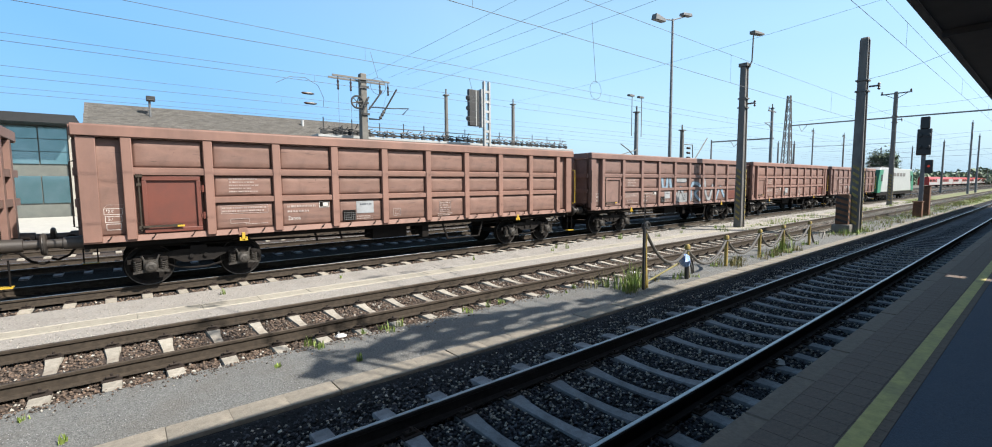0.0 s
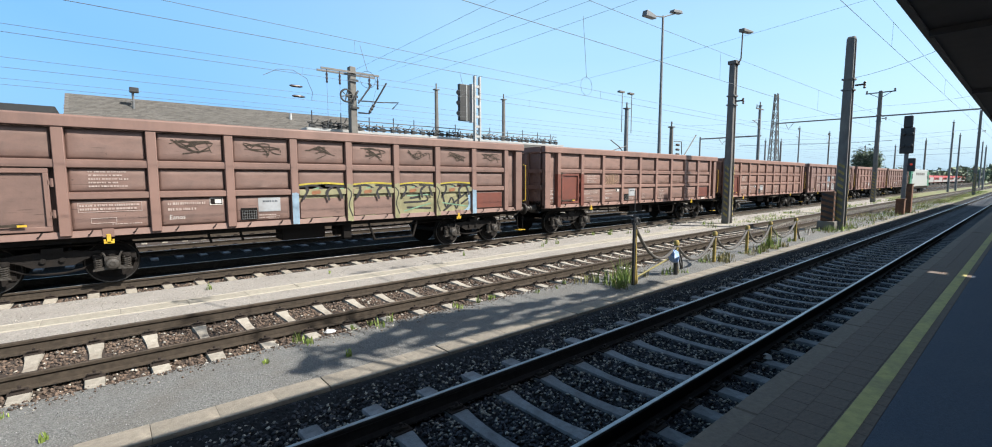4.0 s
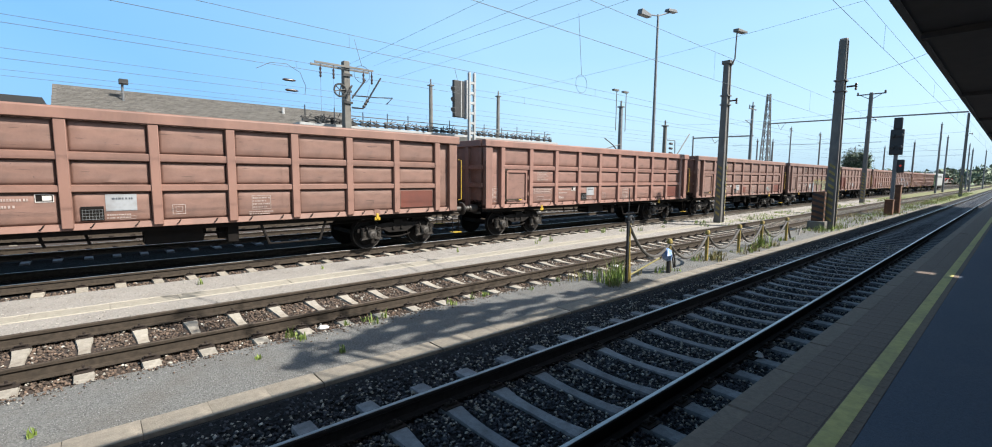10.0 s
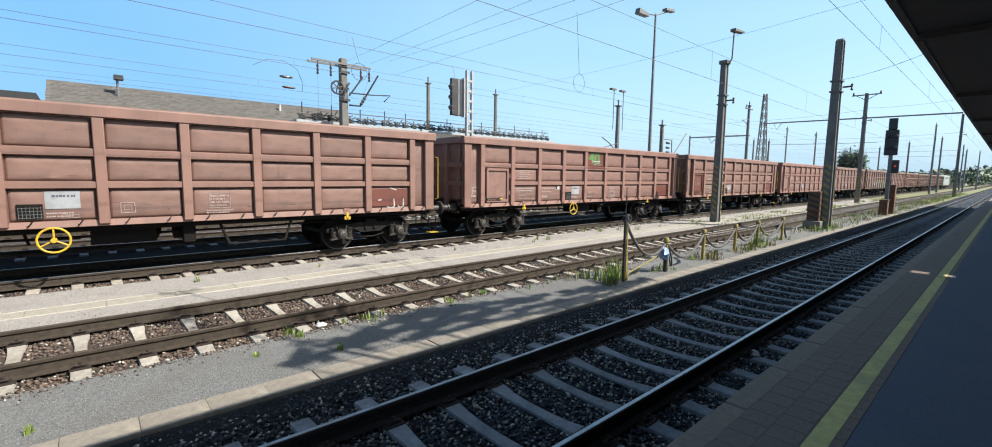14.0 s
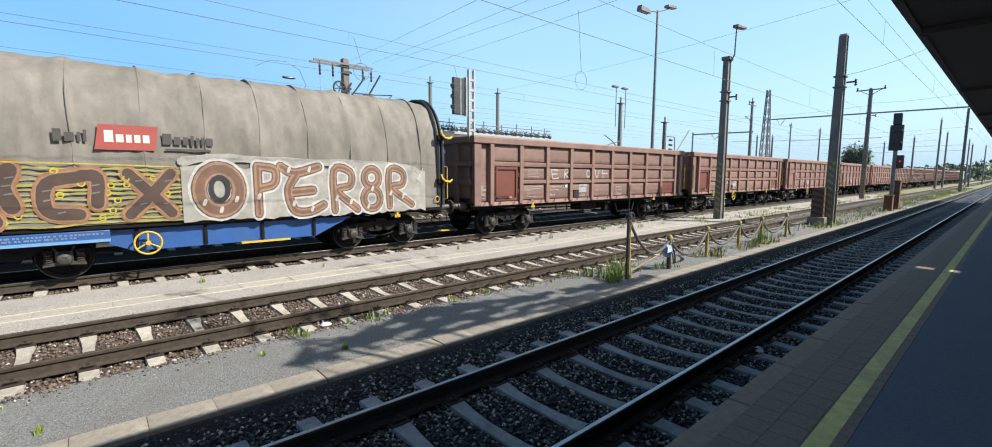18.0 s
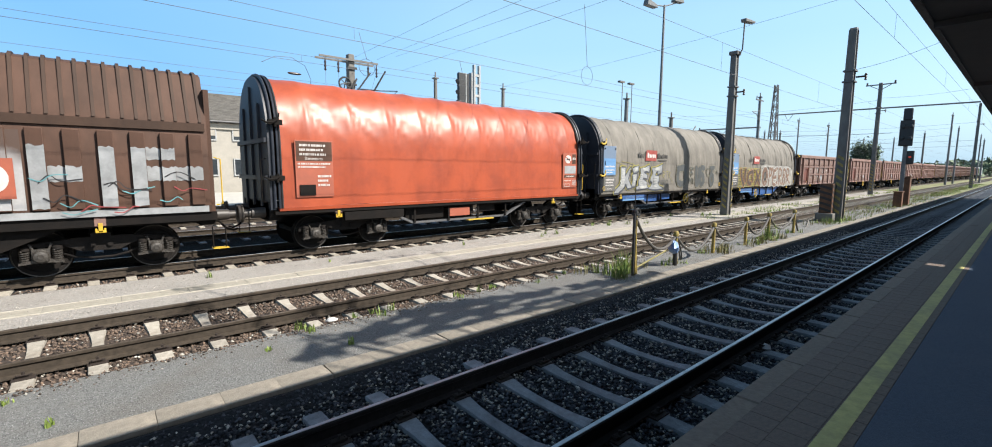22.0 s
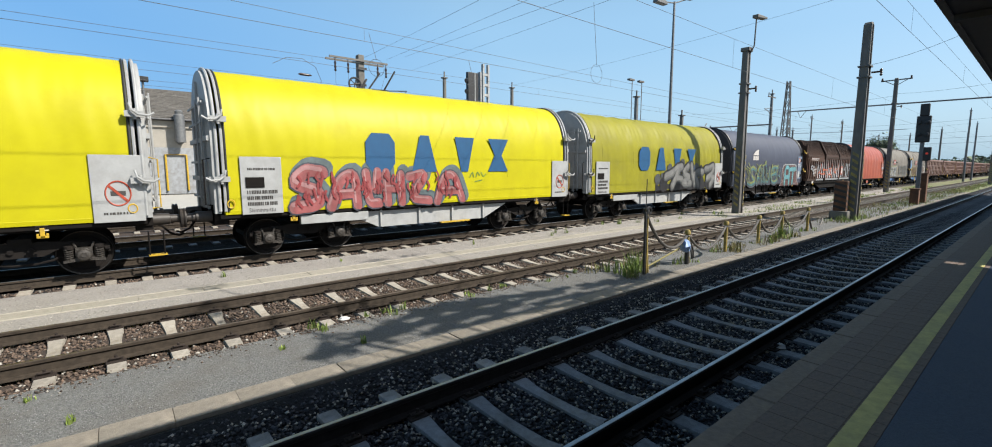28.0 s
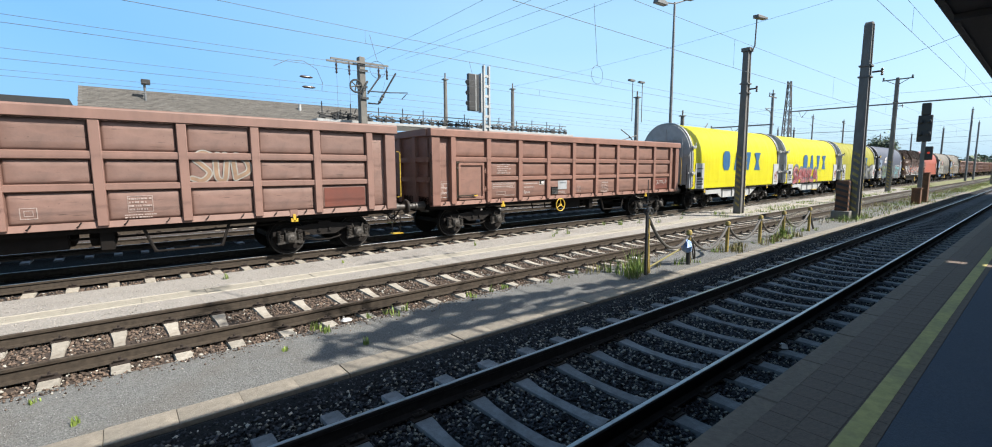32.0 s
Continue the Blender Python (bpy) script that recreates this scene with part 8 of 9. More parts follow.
# ---- masts, lamps and signals ----


def steel_mast(at, top, label, lamp=False, w=0.20, arm=0.0):
    t = thing("overhead_line_mast", label, "mast", at, "overhead line masts")
    # two channels laced together, on a concrete foot
    b, tp = w, w * 0.72
    for sd in (-1, 1):
        part("channel", Shape().add([(sd * b - 0.035, -b * 0.9, 0), (sd * b + 0.035, -b * 0.9, 0), (sd * b + 0.035, b * 0.9, 0), (sd * b - 0.035, b * 0.9, 0),
                                     (sd * tp - 0.035, -tp * 0.9, top), (sd * tp + 0.035, -tp * 0.9, top), (sd * tp + 0.035, tp * 0.9, top), (sd * tp - 0.035, tp * 0.9, top)],
                                    [(3, 2, 1, 0), (4, 5, 6, 7), (0, 1, 5, 4), (1, 2, 6, 5), (2, 3, 7, 6), (3, 0, 4, 7)]), M_mastdark, t)
    part("web", Shape().add([(-b, -b * 0.62, 0), (b, -b * 0.62, 0), (b, b * 0.62, 0), (-b, b * 0.62, 0), (-tp, -tp * 0.62, top), (tp, -tp * 0.62, top), (tp, tp * 0.62, top), (-tp, tp * 0.62, top)],
                            [(3, 2, 1, 0), (4, 5, 6, 7), (0, 1, 5, 4), (1, 2, 6, 5), (2, 3, 7, 6), (3, 0, 4, 7)]), M_mastdark, t)
    for z in (top * 0.735, top * 0.79):
        part("clamp_band", Shape().box(-b * 1.12, b * 1.12, -b * 1.0, b * 1.0, z, z + 0.06), M_mastdark, t)
    if lamp:
        part("mast_cap", Shape().box(-b * 1.15, b * 1.15, -b * 1.05, b * 1.05, top - 0.14, top + 0.04), M_mastdark, t, bevel=0.015)
    else:
        part("mast_cap", Shape().ext("y", [(-tp - 0.03, top), (tp + 0.03, top), (tp * 0.7, top + 0.10), (-tp * 0.7, top + 0.10)], -tp * 0.85, tp * 0.85), M_mastdark, t, bevel=0.02)
    if arm:
        part("crossarm", Shape().box(-0.05, 0.05, -arm, arm, top - 0.12, top - 0.02), M_mastdark, t)
        for sd in (-1, 1):
            part("arm_insulator", Shape().lathe((0, sd * arm * 0.92, top - 0.02), "z", [(0, 0.05), (0.06, 0.10), (0.12, 0.05), (0.18, 0.09), (0.24, 0.03)], 8), M_insul, t)
            part("arm_brace", Shape().rod((0, 0, top - 0.6), (0, sd * arm * 0.7, top - 0.12), 0.03, 6), M_mastdark, t)
    part("insulator_arm", Shape().rod((0, -b, top * 0.76), (0.0, -b - 0.32, top * 0.76), 0.04, 8).lathe((0, -b - 0.34, top * 0.76 - 0.18), "z", [(0, 0.03), (0.05, 0.06), (0.10, 0.03), (0.15, 0.06), (0.20, 0.03), (0.25, 0.06), (0.30, 0.03)], 10), M_insul, t)
    for i in range(9):
        for sd in (-1, 1):
            part("hazard_stripe", Shape().ext("x", [(-b * 0.5, 0.35 + i * 0.3), (b * 0.5, 0.50 + i * 0.3), (b * 0.5, 0.63 + i * 0.3), (-b * 0.5, 0.48 + i * 0.3)], -b - 0.042, -b - 0.037) if sd < 0 else
                 Shape().ext("y", [(b - 0.035, 0.35 + i * 0.3), (b + 0.035, 0.47 + i * 0.3), (b + 0.035, 0.62 + i * 0.3), (b - 0.035, 0.50 + i * 0.3)], -b * 0.9 - 0.006, -b * 0.9 - 0.001), M_hazard, t)
    if lamp:
        part("lamp_arm", Shape().tube([(0, -tp, top - 0.3), (0.03, -tp - 0.18, top + 0.1), (0.05, -tp - 0.2, top + 1.42)], 0.035, 8), M_mastdark, t)
        part("lamp_head", Shape().ext("y", [(-0.12, 1.38), (0.98, 1.50), (1.02, 1.60), (-0.12, 1.54)], -tp - 0.34, -tp - 0.06), M_mastdark, t, bevel=0.02, at=(0.02, 0, top))
    return t


steel_mast((24.72, 10.32, -0.15), 8.23, "dark steel mast with hazard stripes and a lamp on top", True)
steel_mast((25.50, 5.66, -0.13), 8.42, "dark steel mast with hazard stripes at its foot", False, 0.225)
steel_mast((57.8, 10.3, -0.15), 10.7, "tall steel mast with a crossarm beside the tracks", arm=1.15)
steel_mast((92.8, 5.5, -0.12), 11.6, "tall steel mast at the far end of the platform")

pier = thing("rusty_pier", "rusty striped steel box on a concrete foot beside the mast", "post", (25.08, 6.0, -0.125))
part("shaft", Shape().box(-0.24, 0.24, -0.24, 0.24, 0.38, 1.72), M_rustpier, pier, bevel=0.02)
part("foot", Shape().box(-0.36, 0.36, -0.34, 0.34, 0, 0.38), M_concrete, pier, bevel=0.03)
for i in range(5):
    part("hazard_stripe", Shape().ext("x", [(-0.23, 0.42 + i * 0.25), (0.23, 0.56 + i * 0.25), (0.23, 0.67 + i * 0.25), (-0.23, 0.53 + i * 0.25)], -0.246, -0.242), M_seal, pier)
    part("hazard_stripe", Shape().ext("y", [(-0.23, 0.56 + i * 0.25), (0.23, 0.42 + i * 0.25), (0.23, 0.53 + i * 0.25), (-0.23, 0.67 + i * 0.25)], -0.246, -0.242), M_seal, pier)

for x, h, w, m, words in ((38.9, 0.95, 0.22, M_rustpier, "rusty steel block at the signal's foot"), (41.2, 1.9, 0.24, M_rustpier, "narrow rusty box beside the signal")):
    p = thing("signal_foot", words, "post", (x, 5.5, -0.125))
    part("block", Shape().box(-w, w, -w, w, 0, h), m, p, bevel=0.03)
    part("cap", Shape().box(-w - 0.03, w + 0.03, -w - 0.03, w + 0.03, h, h + 0.06), m, p, bevel=0.01)

sig = thing("light_signal", "black railway light signal on a lattice post", "signal", (39.6, 5.5, -0.125))
part("post", Shape().box(-0.10, -0.06, -0.10, 0.10, 0, 5.5).box(0.06, 0.10, -0.10, 0.10, 0, 5.5), M_galv, sig)
for i in range(12):
    part("rung", Shape().box(-0.06, 0.06, -0.08, 0.08, 0.4 + i * 0.42, 0.45 + i * 0.42), M_galv, sig)
part("main_screen", Shape().box(-0.08, 0.08, -0.35, 0.35, 3.9, 5.55), M_sig, sig, bevel=0.05, at=(-0.16, 0, 0))
part("upper_screen", Shape().box(-0.08, 0.08, -0.23, 0.23, 5.55, 6.3), M_sig, sig, bevel=0.05, at=(-0.16, 0, 0))
part("lower_screen", Shape().box(-0.08, 0.08, -0.19, 0.19, 2.75, 3.6), M_sig, sig, bevel=0.04, at=(-0.14, -0.30, 0))
M_redlamp = mat("red_lamp", (0.9, 0.06, 0.02), (0.9, 0.06, 0.02), 2, 0.3, bump=0, emit=0.05)
part("red_lamp", Shape().lathe((-0.24, -0.30, 3.2), "x", [(0, 0.07), (-0.02, 0.05)], 12), M_redlamp, sig, "lit red lamp")
for dy, z in ((-0.2, 5.15), (0.2, 5.15), (-0.2, 4.4), (0.2, 4.4)):
    part("lens_hood", Shape().lathe((-0.24, dy, z), "x", [(0, 0.12), (-0.16, 0.11), (-0.165, 0.09)], 12), M_sig, sig)

# chain of hose barrier along the path
PX = [(8.68, 5.50, 1.36), (10.40, 5.46, 0.76), (12.80, 5.62, 0.78), (15.02, 5.62, 0.80), (16.85, 5.60, 0.82), (19.30, 5.58, 0.80)]
M_post = mat("post_yellow_worn", (0.3, 0.222, 0.039), (0.1695, 0.1237, 0.039), 9, 0.75, bump=0.2, dirt=(0.033, 0.02925, 0.0225), dscale=4, damount=0.8)
for i, (x, yy, h) in enumerate(PX):
    p = thing("barrier_post", "worn yellow steel post holding a hanging hose" if i else "taller dark post with a lamp cap and leaning stay", "post", (x, yy, -0.125), "barrier posts")
    if i == 0:
        # two flat irons side by side, with a bundle of hose on top and a thin rod above
        part("flat_iron", Shape().box(-0.055, -0.012, -0.025, 0.025, 0, h), M_sig, p, "black flat iron", bevel=0.004)
        part("flat_iron", Shape().box(0.018, 0.050, -0.025, 0.025, 0, h - 0.02), M_post, p, "worn yellow flat iron", bevel=0.004)
        for z in (0.35, 0.85, 1.25):
            part("spacer", Shape().box(-0.012, 0.018, -0.02, 0.02, z, z + 0.06), M_sig, p)
        part("coiled_hose", Shape().ring((0.08, 0, h + 0.02), "y", 0.07, 0.034, 14, 6).ring((0.06, 0.05, h + 0.0), "x", 0.06, 0.03, 12, 6), M_sig, p, "black bundle of hose")
        part("rod", Shape().rod((0.02, 0.03, h - 0.3), (0.05, 0.05, 2.06), 0.010, 6), M_sig, p, "thin dark rod")
        part("leaning_stick", Shape().rod((0.10, 0.05, 0.12), (1.45, 0.02, 0.40), 0.020, 6), M_dry, p, "pale leaning stick")
    else:
        part("pole", Shape().rod((0, 0, 0), (0, 0, h), 0.045, 10), M_post, p)
        part("head", Shape().lathe((0, 0, h), "z", [(-0.05, 0.05), (-0.03, 0.068), (0.04, 0.066), (0.075, 0.04)], 10), M_post, p)
        part("hose_clip", Shape().ring((0, 0, h - 0.07), "z", 0.055, 0.012, 12, 5), M_sig, p)
    if i == 1:
        part("dark_sleeve", Shape().rod((0, 0, 0), (0, 0, 0.36), 0.052, 10), M_sig, p)
        part("hose_loop", Shape().tube([(0.04, -0.03, 0.5), (0.10, -0.05, 0.3), (0.16, -0.05, 0.12), (0.22, -0.05, 0.12), (0.20, -0.05, 0.3), (0.10, -0.04, 0.52)], 0.018, 6), M_sig, p)
    if i < 2:
        part("stay", Shape().rod((0.0, 0, h * 0.75), (0.18, 0.04, 0), 0.025, 8), M_post, p)
for (xa, ya, ha), (xb, yb, hb) in zip(PX, PX[1:] + [(24.9, 5.9, 1.0)]):
    n = 12
    za, zb = ha * 0.95 - 0.125, min(hb, 0.9) * 0.95 - 0.125
    sagd = 0.50 if xb < 24 else 0.7
    if xb > 24:
        xb = 22.2
        zb = 0.1
    pts = [(xa + (xb - xa) * k / n, ya + (yb - ya) * k / n, za + (zb - za) * k / n - sagd * 4 * (k / n) * (1 - k / n)) for k in range(n + 1)]
    tagged(part("hanging_hose", Shape().tube(pts, 0.034, 8), M_hose), "grey rubber hose hanging between barrier posts", "hose", "hanging hoses")
bag = thing("litter_bag", "crumpled blue and white plastic bag on the barrier", "litter", (10.24, 5.42, 0.34))
s = Shape()
rng = random.Random(5)
s.lathe((0, 0, 0), "z", [(-0.14, 0.02), (-0.10, 0.11), (0.0, 0.13), (0.10, 0.09), (0.15, 0.02)], 9)
s.v = [(a + rng.uniform(-0.03, 0.03), b + rng.uniform(-0.03, 0.03), c + rng.uniform(-0.02, 0.02)) for a, b, c in s.v]
part("bag", s, M_blue_bag, bag)
for lx, ly, lz in ((2.46, 6.66, -0.10), (9.91, 6.6, -0.08), (6.5, 2.1, -0.16), (3.35, 1.62, -0.18)):
    b = thing("litter", "small crumpled white paper on the ground", "litter", (lx, ly, lz))
    s = Shape().lathe((0, 0, 0), "z", [(-0.02, 0.03), (0.0, 0.06), (0.03, 0.04), (0.045, 0.01)], 7)
    s.v = [(a * 1.4 + rng.uniform(-0.02, 0.02), c_ + rng.uniform(-0.02, 0.02), d + rng.uniform(-0.01, 0.01)) for a, c_, d in s.v]
    part("paper", s, M_litter, b)

# ---- beyond the train ----
gm = thing("concrete_mast", "concrete overhead line mast with a crossarm and tension wheel", "mast", (10.85, 25.0, -0.2), "overhead line masts")
part("shaft", Shape().add([(-0.22, -0.24, 0), (0.22, -0.24, 0), (0.22, 0.24, 0), (-0.22, 0.24, 0), (-0.17, -0.20, 8.6), (0.17, -0.20, 8.6), (0.17, 0.20, 8.6), (-0.17, 0.20, 8.6)],
                          [(3, 2, 1, 0), (4, 5, 6, 7), (0, 1, 5, 4), (1, 2, 6, 5), (2, 3, 7, 6), (3, 0, 4, 7)]), M_concrete, gm, bevel=0.04)
part("crossarm", Shape().box(-1.80, 1.5, -0.34, -0.26, 8.20, 8.30).box(-1.80, 1.5, 0.26, 0.34, 8.20, 8.30), M_mastdark, gm)
for x in (-1.5, -0.8, 0.9, 1.4):
    part("insulator", Shape().lathe((x, -0.3, 7.5), "z", [(0, 0.03), (0.06, 0.07), (0.14, 0.04), (0.24, 0.07), (0.34, 0.04), (0.44, 0.07), (0.54, 0.03), (0.7, 0.02)], 8), M_insul, gm)
part("tension_wheel", Shape().ring((-0.48, -0.36, 6.95), "y", 0.33, 0.05, 18, 6).rod((-0.80, -0.36, 6.87), (-0.16, -0.36, 7.03), 0.03).rod((-0.56, -0.36, 6.63), (-0.40, -0.36, 7.27), 0.03).rod((-0.72, -0.36, 7.17), (-0.24, -0.36, 6.73), 0.025), M_sig, gm)
part("wheel_bracket", Shape().box(-0.5, 0.2, -0.33, -0.27, 6.90, 7.02).tube([(-0.2, -0.3, 6.3), (0.0, -0.32, 6.9), (0.22, -0.3, 7.3)], 0.05), M_sig, gm)
for z in (6.30, 7.78):
    part("clamp_band", Shape().box(-0.26, 0.26, -0.30, -0.22, z, z + 0.12), M_sig, gm)
part("strut_insulator", Shape().lathe((0, 0, 0), "x", [(-0.3, 0.04), (-0.26, 0.10), (-0.14, 0.06), (-0.06, 0.10), (0.06, 0.06), (0.14, 0.10), (0.26, 0.06), (0.3, 0.03)], 8), M_sig, gm, at=pose(1.0, -0.35, 6.42, 0, -58, 0))
for x, z, dx in ((-1.5, 2.0, 0.0), (-0.8, 2.0, 0.0), (1.3, 6.2, -0.4)):
    part("balance_rope", Shape().rod((x + dx, -0.3, z), (x, -0.3, 7.5), 0.008, 4), M_wire, gm)
part("bracket", Shape().tube([(0.2, -0.3, 6.1), (0.8, -0.35, 6.1), (1.9, -0.4, 7.9)], 0.05).tube([(0.2, -0.3, 6.6), (1.0, -0.35, 7.7)], 0.045), M_sig, gm)
part("cantilever", Shape().tube([(0.2, -0.3, 6.75), (1.6, -0.3, 6.8), (2.7, -0.3, 6.9), (2.3, -0.3, 6.5)], 0.03), M_sig, gm)


def plain_mast(x, y, top, w, label, material=M_concrete, arm=0.0):
    t = thing("overhead_line_mast", label, "mast", (x, y, -0.3), "overhead line masts")
    part("shaft", Shape().rod((0, 0, 0), (0, 0, top + 0.3), w, 8, w * 0.7), material, t)
    part("tip", Shape().rod((0, 0, top + 0.3), (0, 0, top + 0.75), w * 0.3, 6).box(-w, w, -w, w, top + 0.25, top + 0.33), M_mastdark, t)
    if arm:
        part("crossarm", Shape().box(-arm, arm, -0.06, 0.06, top - 0.1, top).rod((-arm * 0.9, 0, top - 0.05), (-arm * 0.9, 0, top + 0.35), 0.05), M_mastdark, t)
        part("cantilever", Shape().tube([(0, -0.1, top - 2.4), (-1.2, -0.2, top - 1.7), (-2.4, -0.2, top - 1.5)], 0.04).tube([(0, -0.1, top - 1.2), (-2.2, -0.2, top - 1.5)], 0.035), M_mastdark, t)
    return t


plain_mast(19.68, 30.0, 9.0, 0.19, "slim grey concrete mast behind the train")
plain_mast(26.5, 30.0, 9.0, 0.19, "slim grey concrete mast with a wire bracket")
m5 = plain_mast(30.45, 20.4, 7.5, 0.20, "grey mast with two small lamps on top", M_galv, 0.0)
for dx in (-0.62, 0.62):
    part("lamp", Shape().rod((dx, 0, 6.0), (dx, 0, 8.9), 0.03, 6).box(dx - 0.45, dx + 0.15, -0.12, 0.12, 8.88, 9.0), M_mastdark, m5)
part("cantilever", Shape().tube([(0, -0.1, 4.2), (-1.2, -0.2, 4.9), (-2.2, -0.2, 5.3)], 0.04).tube([(0, -0.1, 5.0), (-2.8, -0.2, 4.4)], 0.035).tube([(0, -0.1, 3.6), (-2.6, -0.2, 3.6)], 0.03), M_mastdark, m5)
m6 = plain_mast(37.1, 20.4, 6.6, 0.22, "dark mast with a bracket arm", M_concrete, 0.0)
part("cantilever", Shape().tube([(0.1, -0.2, 4.0), (1.6, -0.4, 4.6), (3.4, -0.5, 6.4)], 0.045).tube([(0.1, -0.2, 5.7), (1.2, -0.3, 5.7), (1.3, -0.3, 4.6)], 0.04).rod((-2.0, -0.3, 4.4), (3.2, -0.4, 4.2), 0.03), M_mastdark, m6)
for z in (4.6, 5.0, 5.4):
    part("insulator", Shape().lathe((0.3, -0.3, z), "x", [(0, 0.03), (0.06, 0.10), (0.14, 0.04), (0.24, 0.10), (0.34, 0.04), (0.44, 0.10), (0.54, 0.03)], 8), M_insul, m6)
plain_mast(56.3, 20.5, 10.3, 0.20, "grey mast with an insulator arm", M_galv, 1.0)

lm = thing("light_mast", "tall thin yard lighting mast with twin lamp heads", "light mast", (35.2, 20.4, -0.3))
part("pole", Shape().rod((0, 0, 0), (0, 0, 15.6), 0.16, 8, 0.085), M_galv, lm)
part("lamp_arm", Shape().tube([(-1.9, 0, 15.2), (0, 0, 15.5), (1.9, 0, 16.2)], 0.05), M_galv, lm)
for e, z in ((-1, 15.1), (1, 16.2)):
    part("lamp_head", Shape().ext("y", [(e * 1.3, z - 0.06), (e * 2.75, z + 0.12 * e), (e * 2.6, z + 0.34), (e * 1.4, z + 0.18)], -0.22, 0.22), M_galv, lm, bevel=0.03)

sg = thing("light_signal", "large black signal screen with a white lattice ladder", "signal", (19.0, 24.6, -0.2))
part("ladder_post", Shape().box(0.10, 0.22, -0.1, 0.1, 0, 9.2).box(0.52, 0.64, -0.1, 0.1, 0, 9.2), M_ltgrey, sg)
for i in range(13):
    part("rung", Shape().box(0.22, 0.52, -0.08, 0.08, 0.6 + i * 0.655, 0.76 + i * 0.655), M_ltgrey, sg)
part("screen", Shape().box(-1.15, -0.30, -0.12, 0.12, 6.2, 8.55), M_sig, sg, bevel=0.04)
part("screen_rim", Shape().box(-0.17, -0.08, -0.16, 0.16, 6.15, 8.65).box(-0.62, -0.56, -0.14, 0.14, 6.2, 8.55), M_ltgrey, sg)
for z in (6.6, 7.25, 7.9):
    part("lens_hood", Shape().rod((-1.3, -0.2, z), (-1.55, -0.5, z), 0.13, 10), M_sig, sg)

tw = thing("lattice_tower", "distant steel lattice radio tower", "tower", (119, 40, -0.3))
for sx in (-1, 1):
    for sy in (-1, 1):
        part("leg", Shape().rod((sx * 1.1, sy * 1.1, 0), (sx * 0.3, sy * 0.3, 22.0), 0.11, 5), M_mastdark, tw)
for i in range(11):
    z0, z1 = i * 2.0, (i + 1) * 2.0
    w0, w1 = 1.1 - 0.8 * z0 / 22.0, 1.1 - 0.8 * z1 / 22.0
    for a, b in (((-1, -1), (1, -1)), ((1, -1), (1, 1)), ((1, 1), (-1, 1)), ((-1, 1), (-1, -1))):
        part("brace", Shape().rod((a[0] * w0, a[1] * w0, z0), (b[0] * w1, b[1] * w1, z1), 0.06, 4), M_mastdark, tw)
        part("brace", Shape().rod((b[0] * w0, b[1] * w0, z0), (a[0] * w1, a[1] * w1, z1), 0.06, 4), M_mastdark, tw)

# ---- station buildings ----
BY = 52.0
bl = thing("station_building", "long cream station building with a steep grey shingle roof", "building", (0, 0, 0))
part("wall", Shape().box(-2.2, 24.6, BY, BY + 14, -0.3, 6.7), M_plaster, bl)
part("roof", Shape().ext("x", [(BY - 0.5, 6.62), (BY - 0.5, 6.80), (BY + 6, 10.15), (BY + 12.5, 6.80), (BY + 12.5, 6.62)], -2.2, 25.0), M_roof, bl, "grey shingle roof")
part("eave_gutter", Shape().rod((-2.2, BY - 0.58, 6.66), (25.0, BY - 0.58, 6.66), 0.09, 8), M_zinc, bl)
part("cornice", Shape().box(-2.2, 24.6, BY - 0.18, BY - 0.01, 5.95, 6.55), M_plaster, bl)
rr, rg = Shape(), random.Random(21)
for i in range(22):
    u0 = i / 22
    for k in range(43):
        x0 = -2.2 + 0.62 * k + 0.31 * (i % 2) + rg.uniform(-0.05, 0.05)
        yy, z_ = BY - 0.5 + 6.5 * u0, 6.80 + 3.35 * u0
        h_ = 0.045 + rg.uniform(0, 0.035)
        rr.add([(x0, yy, z_ + h_), (x0 + 0.58, yy, z_ + h_), (x0 + 0.58, yy + 0.30, z_ + 0.155), (x0, yy + 0.30, z_ + 0.155), (x0, yy, z_ - 0.01), (x0 + 0.58, yy, z_ - 0.01)], [(0, 1, 2, 3), (4, 5, 1, 0)])
tagged(part("shingles", rr, island(mat("shingle_tabs", (0.1125, 0.1035, 0.0915), (0.05625, 0.0525, 0.04875), 9, 0.9, bump=0.5, bscale=20), 0.25), bl), kind="stuff")
for i in range(6):
    x = 7.5 + i * 2.75
    for z0, hh in ((1.55, 1.5), (4.97, 1.13)):
        w = part("window", Shape().box(x, x + 1.2, BY - 0.06, BY - 0.01, z0, z0 + hh), M_window, bl)
        fr = Shape()
        for x0, x1, z1, z2 in ((x - 0.1, x + 1.3, z0 + hh, z0 + hh + 0.1), (x - 0.1, x + 1.3, z0 - 0.12, z0), (x - 0.1, x, z0, z0 + hh), (x + 1.2, x + 1.3, z0, z0 + hh), (x + 0.56, x + 0.64, z0, z0 + hh)):
            fr.box(x0, x1, BY - 0.12, BY - 0.062, z1, z2)
        part("window_frame", fr, M_ltgrey, w)
        if z0 > 4:
            part("blind", Shape().box(x + 0.02, x + 1.18, BY - 0.09, BY - 0.064, z0 + 0.35, z0 + hh), M_plaster, w)
part("vent_pipe", Shape().rod((4.8, BY - 0.9, 4.6), (4.8, BY - 0.9, 7.0), 0.42, 14).lathe((4.8, BY - 0.9, 7.0), "z", [(0, 0.42), (0.15, 0.30), (0.35, 0.34), (0.5, 0.2)], 14).rod((4.8, BY - 0.9, 4.75), (4.8, BY, 4.75), 0.3, 10), M_galv, bl, "shiny metal vent pipe")
